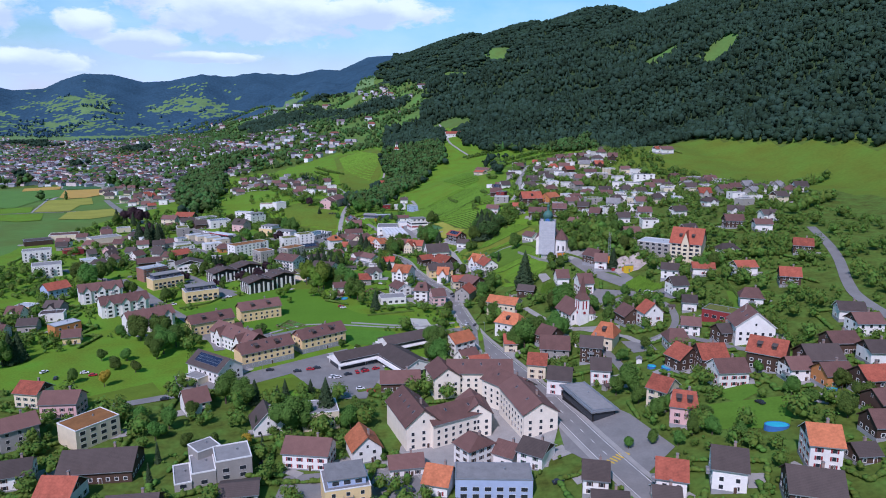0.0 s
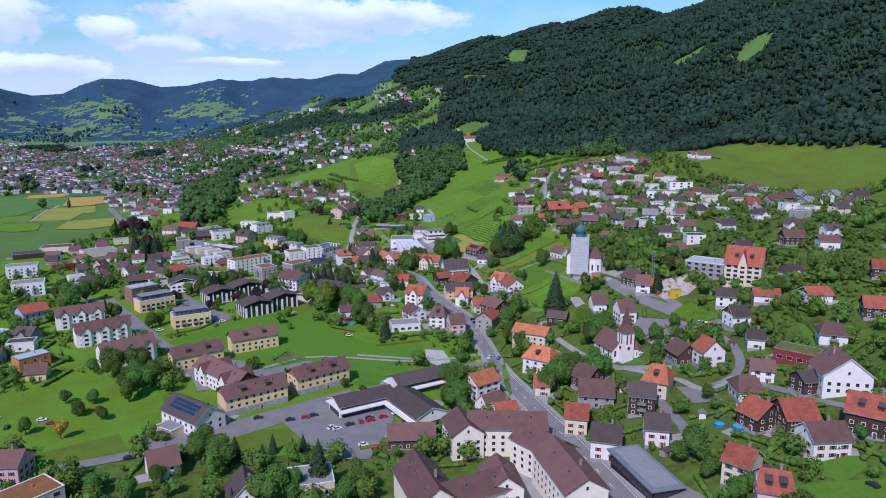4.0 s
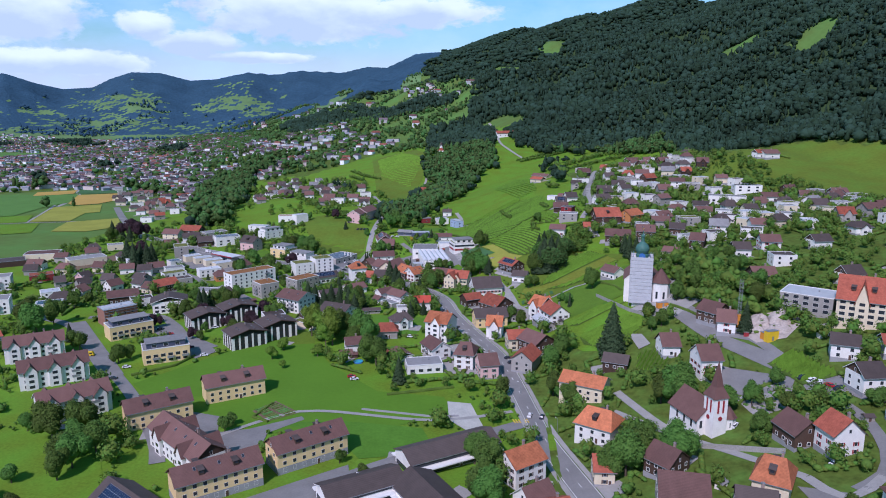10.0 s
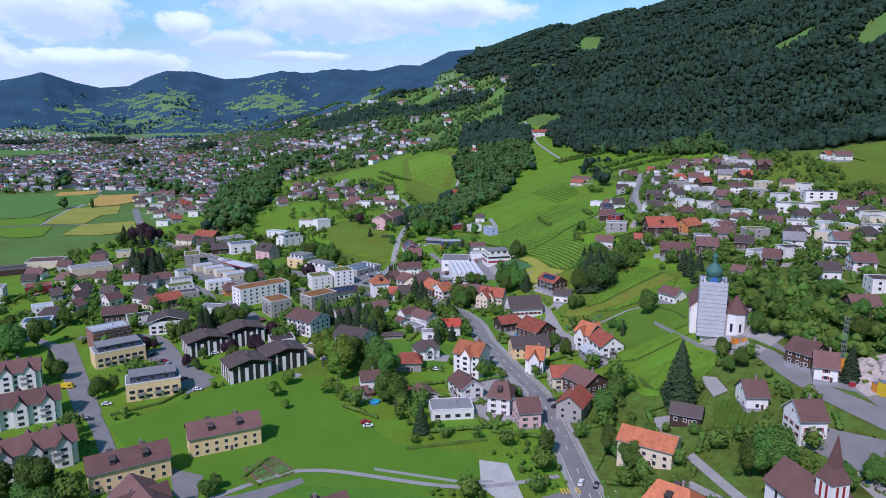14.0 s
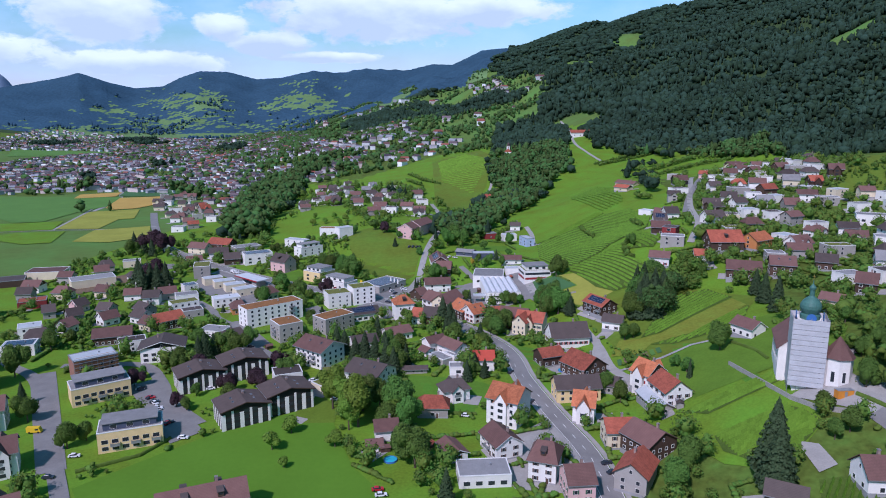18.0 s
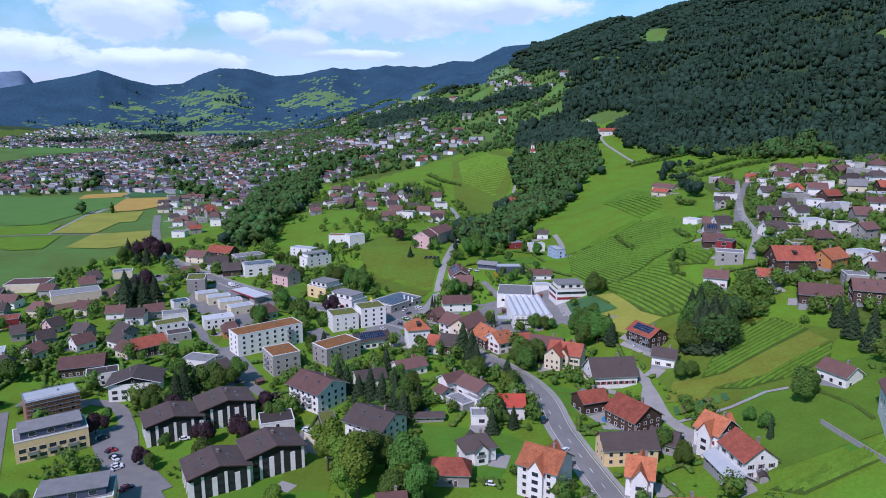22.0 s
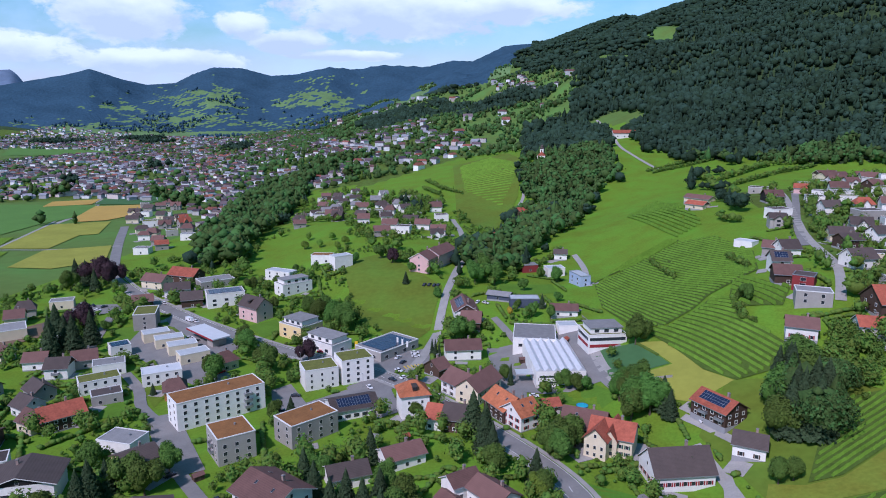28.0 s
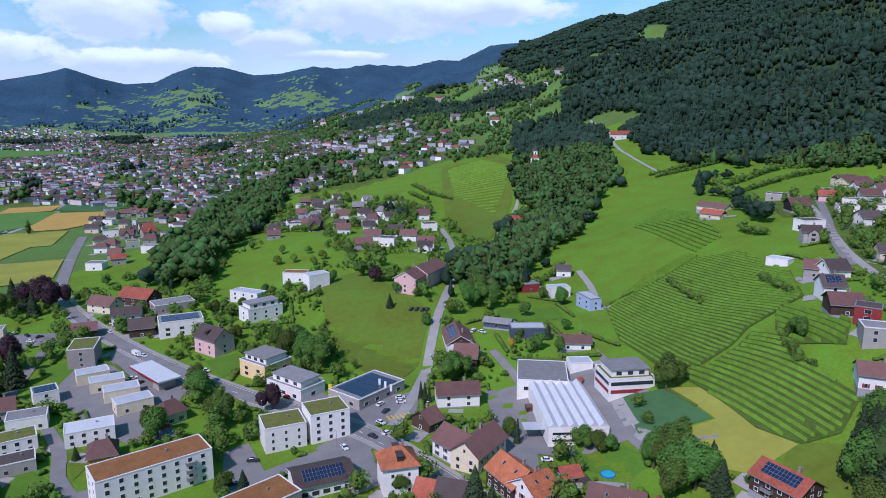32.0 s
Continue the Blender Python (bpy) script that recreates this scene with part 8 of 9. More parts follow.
tree(-193.6, 579.5, "c", 17)
tree(-195.6, 576.3, "c", 15)
tree(-191.9, 585.5, "c", 14)
tree(-179.5, 587.4, "b", 13)
tree(-200.5, 562.2, "b", 11)
tree(-199.0, 567.6, "b", 11)
tree(-177.7, 523.1, "r", 8)
tree(-171.6, 520.6, "b", 7)
tree(-174.9, 535.2, "b", 7)
tree(-161.8, 541.5, "r", 10)
tree(-150.3, 547.5, "r", 11)
tree(-149.9, 570.2, "r", 11)
tree(-141.2, 561.9, "b", 10)
tree(-210.0, 541.4, "r", 10)
tree(-212.6, 552.5, "s", 6)
tree(-152.3, 645.5, "c", 12)
tree(64.2, 379.0, "b", 17)
tree(57.1, 396.6, "b", 11)
tree(33.6, 445.9, "b", 11)
tree(27.6, 455.2, "b", 12)
tree(-2.4, 361.3, "b", 16)
tree(-6.6, 364.9, "b", 14)
tree(-20.7, 422.2, "s", 5)
tree(111.7, 401.6, "s", 8)
tree(96.4, 388.8, "b", 10)
tree(92.5, 411.2, "b", 11)
tree(74.9, 425.3, "b", 18)
tree(70.5, 427.5, "b", 14)
tree(101.9, 411.8, "b", 10)
tree(114.4, 421.7, "s", 8)
tree(122.5, 401.5, "s", 7)
tree(140.0, 393.1, "s", 8)
tree(153.1, 402.5, "b", 10)
tree(57.8, 474.1, "c", 24)
tree(-59.6, 385.9, "s", 6)
tree(-159.0, 374.2, "b", 14)
tree(-159.3, 365.3, "b", 12)
tree(-164.9, 388.5, "b", 12)
tree(-196.3, 402.7, "b", 9)
tree(-48.5, 375.4, "s", 6)
tree(173.3, 433.3, "b", 12)
tree(165.1, 430.9, "b", 11)
tree(165.2, 456.6, "b", 9)
tree(126.3, 538.3, "b", 12)
tree(112.3, 534.4, "b", 12)
tree(141.3, 544.5, "b", 11)
tree(140.2, 512.5, "b", 11)
tree(98.1, 515.2, "b", 12)

# ---- vehicles ----
CAR_W, CAR_D, CAR_R = surface("white car paint", (0.75, 0.75, 0.76), 0.25, 0.02, 0.5, spec=0.6), surface("dark car paint", (0.03, 0.035, 0.05), 0.22, 0.02, 0.5, spec=0.6), surface("red car paint", (0.48, 0.02, 0.03), 0.25, 0.02, 0.5, spec=0.6)
TYRE = surface("tyre rubber", (0.02, 0.02, 0.02), 0.9)
WHEEL = moved(lathe([(0.18, -0.11), (0.32, -0.11), (0.34, 0), (0.32, 0.11), (0.18, 0.11)], TYRE, 12).mesh("wheel"), Matrix.Rotation(math.pi / 2, 4, "X"))
CABIN = Shape().add([(-1.55, -0.76, 0.86), (1.0, -0.76, 0.86), (1.0, 0.76, 0.86), (-1.55, 0.76, 0.86), (-1.15, -0.62, 1.38), (0.35, -0.62, 1.38), (0.35, 0.62, 1.38), (-1.15, 0.62, 1.38)], BOX_FACES, GLASS).mesh("cabin_glass")


def car_template(key, m):
    body = Shape().add([(-2.15, -0.86, 0.28), (2.15, -0.86, 0.28), (2.15, 0.86, 0.28), (-2.15, 0.86, 0.28), (-2.1, -0.84, 0.88), (2.0, -0.8, 0.78), (2.0, 0.8, 0.78), (-2.1, 0.84, 0.88)], BOX_FACES, m).mesh("body")
    top = Shape().add([(-1.2, -0.64, 1.36), (0.4, -0.64, 1.36), (0.4, 0.64, 1.36), (-1.2, 0.64, 1.36), (-1.05, -0.55, 1.46), (0.25, -0.55, 1.46), (0.25, 0.55, 1.46), (-1.05, 0.55, 1.46)], BOX_FACES, m).mesh("roof")
    return body, top


CARS = {"w": car_template("w", CAR_W), "d": car_template("d", CAR_D), "r": car_template("r", CAR_R)}


def car(x, y, turn, key):
    root = new("car")
    a, b = ground_at(x + 1.3 * math.cos(radians(turn)), y + 1.3 * math.sin(radians(turn))), ground_at(x - 1.3 * math.cos(radians(turn)), y - 1.3 * math.sin(radians(turn)))
    root.matrix_basis = Matrix.Translation((x, y, (a + b) / 2 + 0.3)) @ Matrix.Rotation(radians(turn), 4, "Z") @ Matrix.Rotation(-math.atan2(a - b, 2.6), 4, "Y")
    part("body", CARS[key][0], root)
    part("cabin_glass", CABIN, root)
    part("roof", CARS[key][1], root)
    for u in (-1.3, 1.35):
        for v in (-0.78, 0.78):
            part("wheel", WHEEL, root, m=Matrix.Translation((u, v, 0.33)))
    tagged(root, {"w": "white", "d": "dark", "r": "red"}[key] + " car parked on asphalt", "car", "cars")


def van(x, y, turn, m, label, l=5.8, w=2.0, h=2.4):
    root = new("van" if l < 8 else "bus")
    root.matrix_basis = Matrix.Translation((x, y, ground_at(x, y) + 0.35)) @ Matrix.Rotation(radians(turn), 4, "Z")
    a, b = l / 2, w / 2
    part("body", Shape().add([(-a, -b, 0.35), (a, -b, 0.35), (a, b, 0.35), (-a, b, 0.35), (-a, -b * 0.95, h), (a * 0.72, -b * 0.95, h), (a * 0.72, b * 0.95, h), (-a, b * 0.95, h)], BOX_FACES, m).mesh("body"), root)
    for s in (-1, 1):
        part("side_window", Shape().box(-a * 0.9 if l > 8 else a * 0.2, s * b - 0.03, h * 0.52, a * 0.66, s * b + 0.03, h * 0.82, GLASS).mesh("side_window"), root)
    for u in (-a * 0.6, a * 0.6):
        for v in (-b * 0.95, b * 0.95):
            part("wheel", WHEEL, root, m=Matrix.Translation((u, v, 0.36)) @ Matrix.Scale(1.2, 4))
    tagged(root, label, "vehicle", "vans and buses")


car(-205.0, 538.3, 30, "w")
car(-194.4, 529.7, 30, "r")
car(-190.0, 525.8, 30, "d")
car(-184.9, 520.0, 30, "w")
car(-172.1, 507.6, 40, "d")
car(-158.9, 495.7, 10, "w")
car(-192.1, 475.4, 20, "w")
car(-237.1, 507.4, 10, "w")
car(-239.5, 511.4, 10, "d")
car(-190.7, 459.8, 10, "d")
car(-41.3, 348.3, 30, "r")
car(-36.0, 352.2, 30, "r")
car(-70.9, 350.0, 10, "r")
car(-67.9, 352.2, 20, "d")
car(-54.6, 338.9, 30, "w")
car(-49.8, 343.4, 30, "d")
car(-77.3, 347.2, 20, "d")
car(-41.1, 324.4, 10, "w")
car(-35.4, 321.5, 0, "r")
car(-133.0, 320.2, 20, "d")
car(-109.4, 538.5, 0, "w")
car(-161.0, 670.8, 10, "d")
car(-123.1, 694.3, -30, "d")
car(-119.6, 726.7, 20, "w")
car(-121.1, 731.1, 20, "w")
car(-127.8, 723.1, 70, "w")
car(-123.8, 717.0, 70, "d")
car(-136.4, 824.2, 80, "d")
car(-133.2, 824.4, 80, "d")
car(-129.8, 823.9, 80, "d")
car(-127.3, 824.2, 80, "d")
car(-219.8, 746.4, -25, "w")
car(-213.7, 736.1, -25, "d")
car(-302.1, 791.9, -30, "w")
car(-261.4, 760.5, -25, "w")
car(-277.7, 794.0, -20, "w")
car(-310.2, 805.6, -20, "w")
car(-131.1, 684.1, -50, "w")
car(-57.1, 683.9, 10, "w")
car(-249.9, 733.6, 50, "w")
car(-169.4, 724.2, 10, "r")
car(-165.2, 733.4, 40, "d")
car(-336.9, 773.1, 10, "w")
car(-340.5, 767.2, 10, "d")
car(-161.3, 654.8, 30, "d")
car(-182.6, 340.6, 20, "r")
car(-188.6, 343.7, 20, "w")
car(-27.3, 256.1, 10, "w")
car(-11.9, 229.3, 10, "d")
car(-92.2, 348.6, 20, "d")
car(41.8, 227.9, 10, "d")
car(-134.5, 325.1, 20, "d")
car(-70.6, 249.3, 80, "d")
car(135.0, 213.9, 10, "d")
car(-25.2, 348.3, 20, "r")
car(91.1, 398.4, 50, "w")
car(15.7, 436.1, 75, "w")
car(21.0, 435.1, 75, "d")
car(7.4, 500.5, 20, "d")
car(9.0, 494.5, 30, "d")
car(-37.8, 521.6, 10, "w")
car(-72.1, 471.1, 20, "r")
car(-70.1, 467.9, 20, "w")
car(-49.2, 531.3, 0, "w")
car(106.0, 541.6, 20, "d")
car(104.9, 547.5, 20, "d")
car(-33.5, 579.0, 70, "d")
car(-22.3, 549.4, 70, "d")
car(-126.4, 557.3, 0, "w")
car(-171.9, 543.1, 30, "w")
car(23.3, 568.0, 60, "w")
car(-245.7, 588.0, 10, "w")
car(-153.4, 588.1, 30, "d")
car(-178.0, 599.8, 60, "d")
car(8.4, 657.2, 10, "w")
car(-79.0, 643.2, 20, "w")
van(-221.9, 491.0, 15, YELLOW, "yellow delivery van on a car park")

van(-266.2, 761.6, -25, CAR_W, "white delivery van beside the road")

# ---- more houses up the slopes ----
SPOTS = random.Random(11)


def off_lanes(x, y, r):
    ok = near_line(x, y, [(*p, 0) for p in MAIN_LINE])[0] > r + 4.5
    for _, line, width, _ in LANES:
        ok &= near_line(x, y, [(*p, 0) for p in line])[0] > r + width / 2
    return ok


def free_spot(x, y, r):
    return all((x - a) ** 2 + (y - b) ** 2 > (r + c) ** 2 for a, b, c in TAKEN) and bool(off_lanes(np.array([x]), np.array([y]), r * 0.8)[0])


def hillside_houses(poly, count, gap, steep, wall_keys, roof_keys, flat=0.2):
    xs, ys = [p[0] for p in poly], [p[1] for p in poly]
    made, tries = 0, 0
    while made < count and tries < count * 40:
        tries += 1
        x, y = SPOTS.uniform(min(xs), max(xs)), SPOTS.uniform(min(ys), max(ys))
        if not inside(np.array([x]), np.array([y]), poly)[0] or not free_spot(x, y, gap):
            continue
        made += 1
        w, r, a = SPOTS.choice(wall_keys), SPOTS.choice(roof_keys), steep + SPOTS.uniform(-25, 25)
        if SPOTS.random() < flat:
            block(x, y, a, SPOTS.uniform(10, 16), SPOTS.uniform(9, 11), SPOTS.uniform(5, 6.5), "w" if w == "b" else w, SPOTS.choice("ggued"), gap=7.5, group="hillside houses")
        else:
            e = SPOTS.choice((4.8, 5.4, 6.0))
            house(x, y, a, SPOTS.uniform(9.5, 13.5), SPOTS.uniform(8.5, 11), e, e + SPOTS.uniform(2.8, 4.2), w, r, gap=7.5, hip=SPOTS.choice((0, 0, 0, 0.4)), balcony=SPOTS.choice((0, 0, 1)), cross=SPOTS.choice((0, 0, 0, 1)), group="hillside houses")


UPPER = [(72, 690), (82, 820), (84, 900), (120, 1000), (185, 1080), (235, 960), (205, 840), (290, 745), (340, 640), (300, 590), (200, 610), (130, 640)]
hillside_houses(UPPER, 110, 7.8, 10, "wwwggcb", "ddmmmgdr", 0.4)
hillside_houses([(90, 320), (135, 330), (260, 440), (280, 560), (200, 590), (150, 540), (130, 400)], 13, 10, 0, "wwwb", "mmddr", 0.0)
hillside_houses([(130, 200), (200, 200), (230, 330), (170, 330), (135, 290)], 6, 8.5, -10, "wbbwb", "mmddr", 0.0)
hillside_houses([(-300, 1000), (-155, 930), (-138, 1010), (-165, 1090), (-235, 1190), (-345, 1310), (-385, 1260)], 52, 8.5, 20, "wwwgbw", "mmdddg", 0.25)
hillside_houses([(-438, 718), (-365, 787), (-251, 661), (-190, 616), (-227, 579), (-305, 571)], 16, 7.5, 20, "wwgc", "mmdd", 0.2)
hillside_houses([(-300, 400), (-240, 400), (-225, 470), (-300, 530)], 8, 10, 10, "wwgy", "mmdr", 0.2)
hillside_houses([(-420, 900), (-395, 930), (-400, 985), (-460, 1090), (-560, 1220), (-590, 1190), (-500, 1020), (-450, 930)], 26, 9, 30, "wwgcg", "mmddr", 0.3)
hillside_houses([(-170, 595), (-138, 612), (-90, 620), (-60, 600), (-40, 540), (-70, 520), (-110, 545), (-150, 560)], 3, 7, 20, "wwgc", "mmdr", 0.1)
hillside_houses([(-120, 120), (-30, 120), (-40, 200), (-130, 200)], 8, 10, 5, "wwc", "mmd", 0.2)

# ---- the town in the plain and the houses scattered on the far slopes ----
# wall and roof colours shifted towards blue-grey in place of distance haze
HAZY_WALL = ramp_surface("blue-hazed town walls", ((0.66, 0.67, 0.69), (0.50, 0.48, 0.47), (0.76, 0.76, 0.77), (0.34, 0.34, 0.37), (0.52, 0.44, 0.42), (0.70, 0.71, 0.73)))
HAZY_ROOF = ramp_surface("town roofs", ((0.095, 0.066, 0.072), (0.16, 0.085, 0.075), (0.055, 0.048, 0.060), (0.26, 0.27, 0.31), (0.24, 0.085, 0.06), (0.105, 0.075, 0.085), (0.085, 0.064, 0.076), (0.13, 0.10, 0.11)))


def town(xs, ys, label, grow=1.0):
    verts, quads_, index = [], [], []
    zs = land(xs, ys)
    for x, y, z in zip(xs, ys, zs):
        a = rng.choice((0.3, 0.5, -0.2, 1.2)) + rng.uniform(-0.25, 0.25)
        c, s = math.cos(a), math.sin(a)
        l, w = grow * rng.uniform(5, 9), grow * rng.uniform(4.2, 6)
        e = grow * rng.uniform(5, 8.5)
        big = rng.random() < 0.08
        if big:
            l, w, e = l * 1.9, w * 1.5, e * 1.3
        r = e + (0.3 if rng.random() < 0.2 or big else grow * rng.uniform(2.5, 4.5))
        n = len(verts)
        loc = [(-l, -w, -4), (l, -w, -4), (l, w, -4), (-l, w, -4), (-l, -w, e), (l, -w, e), (l, w, e), (-l, w, e)]
        o = 0.5
        top = [(-l - o, -w - o, e - 0.2), (l + o, -w - o, e - 0.2), (l + o, w + o, e - 0.2), (-l - o, w + o, e - 0.2), (-l - o * 0.5, 0, r), (l + o * 0.5, 0, r)]
        verts += [(x + c * p - s * q, y + s * p + c * q, z + t) for p, q, t in loc + top]
        quads_ += [(n, n + 1, n + 5, n + 4), (n + 1, n + 2, n + 6, n + 5), (n + 2, n + 3, n + 7, n + 6), (n + 3, n, n + 4, n + 7)]
        index += [0] * 4
        m = n + 8
        quads_ += [(m, m + 1, m + 5, m + 4), (m + 2, m + 3, m + 4, m + 5), (m + 3, m, m + 4, m + 4), (m + 1, m + 2, m + 5, m + 5)]
        index += [1] * 4
    faces = [q if q[2] != q[3] else q[:3] for q in quads_]
    return tagged(new("town", mesh_from("town", verts, faces, (HAZY_WALL, HAZY_ROOF), index)), label, "town", kind="stuff")


FIELD_A = [(-1531, 1976), (-1778, 2283), (-1552, 2234), (-1369, 2212), (-1296, 2096)]
FIELD_B = [(-962, 1363), (-913, 1419), (-862, 1356), (-924, 1326)]


def keep_town(x, y):
    return inside(x, y, TOWN) & ~inside(x, y, WOOD_LEFT) & (rng.random(x.shape) < 0.8) & ~inside(x, y, FIELD_A) & ~inside(x, y, FIELD_B) & (ripple(x, y, 85) + 0.5 * ripple(y, x, 29) > -0.6)


town(*scatter(-2300, -390, 1000, 2200, 16.5, keep_town), "dense town of pale houses with brown roofs on the plain", 0.68)
town(*scatter(-2300, -390, 2200, 3100, 23, keep_town), "distant town of pale houses and halls on the plain", 0.8)
town(*scatter(-640, -190, 1340, 2300, 42, lambda x, y: inside(x, y, HILL_TOWN) & ~forest_mask(x, y) & (ripple(x, y, 60) > -0.25)), "scattered pale houses climbing the far slope")
town(*scatter(-1300, 0, 1900, 3300, 110, lambda x, y: (slope_share(x, y)[0] > 0.01) & (slope_share(x, y)[0] < 0.3) & ~forest_mask(x, y)), "scattered farms on the far meadows", 1.3)
hx, hy = scatter(-298, -158, 2430, 2550, 24, lambda x, y: abs((x - -228) + 0.25 * (y - 2490)) < 45)
town(hx, hy, "hamlet of white houses on the wooded slope", 1.0)
# the church tower of the town
steeple = new("church_tower")
steeple.matrix_basis = Matrix.Translation((-985, 2252, ground_at(-985, 2252)))
part("shaft", Shape().box(-4.5, -4.5, -2, 4.5, 4.5, 26, WALLS["w"]).mesh("shaft"), steeple)
part("cap", Shape().add([(-4.8, -4.8, 26), (4.8, -4.8, 26), (4.8, 4.8, 26), (-4.8, 4.8, 26), (0, 0, 36)], [(0, 1, 4), (1, 2, 4), (2, 3, 4), (3, 0, 4), (3, 2, 1, 0)], ROOFS["d"]).mesh("cap"), steeple)
tagged(steeple, "white church tower above the town roofs", "church tower")

# ---- trees and shrubs between the houses ----


def keep_trees_town(x, y):
    return (inside(x, y, TOWN) | inside(x, y, HILL_TOWN)) & ~inside(x, y, WOOD_LEFT) & ~inside(x, y, FIELD_A) & ~inside(x, y, FIELD_B) & (rng.random(x.shape) < 0.20 + 0.6 * ripple(x, y, 38))


woodland("town_trees", *scatter(-2300, -190, 1000, 3000, 14.0, keep_trees_town), 8.5, BROADWOOD, "garden trees among the town houses", 0.25, 0, "trees")
woodland("far_groves", *scatter(-1500, 0, 1400, 3600, 15, lambda x, y: (x > np.interp(y, FOOT_Y, FOOT_X)) & ~forest_mask(x, y) & ~inside(x, y, CLEARING) & (ripple(x, y, 75) + 0.6 * ripple(y, x, 33) > -0.12)), 10, BROADWOOD, "hedgerow trees and groves on the far meadows", 0.2, 2)
woodland("far_woods", *scatter(-3300, -900, 2700, 3900, 20, lambda x, y: ~forest_mask(x, y) & ~inside(x, y, TOWN) & (ripple(x, y, 120) + 0.7 * ripple(y, x, 50) > 0.0)), 15, HAZY_FOREST, "dark groves on the far valley slopes", 0.2, 1)
for spots, tall, kind in ((((-800, 1263, 10), (-776, 1267, 13), (-542, 1239, 20), (-560, 1228, 14), (-598, 1262, 12), (-479, 1452, 20), (-450, 1480, 20), (-487, 1560, 26), (-463, 1593, 26), (-383, 1444, 14), (-422, 1599, 16)), 17, BROADWOOD),
                          (((-930, 2132, 28), (-1000, 2215, 22), (-890, 1692, 16), (-862, 1397, 10), (-1841, 2560, 60), (-1697, 2829, 60), (-1500, 2620, 40)), 17, FOREST), (((-613, 1053, 4), (-585, 1066, 2)), 15, BROADWOOD)):
    around = [(a + r * rng.uniform(-1, 1), b + r * rng.uniform(-1.4, 1.4)) for a, b, r in spots for _ in range(max(1, int(r * r / 26)))]
    woodland("grove", *np.array(around).T, tall, kind, "clump of tall dark green trees beside the town", 0.25, 5, "trees", 0.19, 40)
woodland("plain_trees", *scatter(-1500, -430, 800, 1300, 60, lambda x, y: (ripple(x, y, 80) > 0.62)), 12, LEAF_MIX, "single trees along field paths on the plain", 0.1, 3, "trees")


def off_roads(x, y):
    ok = np.ones(x.shape, bool)
    for a, b in zip(MAIN_LINE, MAIN_LINE[1:]):
        d, _, _ = near_line(x, y, ((*a, 0), (*b, 0)))
        ok &= d > 6.5
    for _, line, width, _ in LANES:
        d, _, _ = near_line(x, y, [(*p, 0) for p in line])
        ok &= d > width / 2 + 1.5
    for a, b, c in TAKEN:
        ok &= (x - a) ** 2 + (y - b) ** 2 > (c + 0.6) ** 2
    return ok


LAWNS = [*LAWN_SPOTS, *YARDS]
LAWNS.append([(36, 535), (45, 533), (73, 541), (80, 501), (62, 481), (46, 491), (38, 506)])
LAWNS.append([(-430, 690), (-413, 700), (-374, 703), (-349, 755), (-331, 730), (-353, 680), (-355, 650), (-372, 637), (-420, 655)])
LAWNS.append([(66, 480), (72, 497), (80, 490), (85, 461), (77, 452), (66, 457)])
LAWNS.append([(-299, 896), (-302, 1095), (-258, 1023), (-222, 931), (-234, 870), (-259, 843)])
LAWNS.append([(-24, 450), (-9, 450), (-1, 424), (-8, 413), (-24, 428)])
LAWNS.append([(-178, 455), (-160, 485), (-139, 516), (-110, 530), (-86, 486), (-56, 455), (-24, 452), (-17, 434), (-47, 417), (-92, 408), (-150, 428)])
LAWNS.append([(-250, 350), (-228, 372), (-170, 410), (-140, 362), (-136, 316), (-165, 303)])
LAWNS.append([(-111, 323), (-72, 342), (-66, 317), (-90, 310)])
LAWNS.append([(-209, 871), (-185, 890), (-125, 825), (-118, 768), (-124, 733), (-168, 780)])
LAWNS.append([(5, 650), (25, 595), (42, 520), (78, 508), (95, 640), (60, 668), (20, 685)])
LAWNS.append([(-33, 840), (-60, 930), (-40, 1000), (-30, 1090), (10, 1150), (60, 1030), (66, 800), (52, 690), (17, 676), (-18, 690), (-20, 755)])
LAWNS.append([(-83, 349), (-59, 375), (-35, 372), (-25, 350), (-37, 313), (-55, 312)])
LAWNS.append([(-80, 750), (-37, 762), (-20, 697), (-53, 686), (-80, 690)])
LAWNS.append([(46, 315), (60, 315), (90, 236), (66, 212), (44, 250)])
LAWNS.append([(-215, 540), (-206, 554), (-150, 503), (-162, 488)])
LAWNS.append([(-295, 545), (-262, 560), (-185, 466), (-210, 448)])
LAWNS.append([(-22, 292), (-16, 248), (42, 238), (54, 282), (30, 332)])


def gardens(x, y):
    ok = off_roads(x, y)
    for poly in LAWNS:
        ok &= ~inside(x, y, poly)
    return ok & ~forest_mask(x, y)


built = [(-330, 180), (300, 180), (320, 650), (240, 960), (190, 1090), (110, 1020), (66, 700), (30, 690), (-60, 760), (-100, 960), (-150, 1100), (-350, 1320), (-400, 1270), (-300, 1000), (-380, 870), (-420, 780), (-380, 560)]


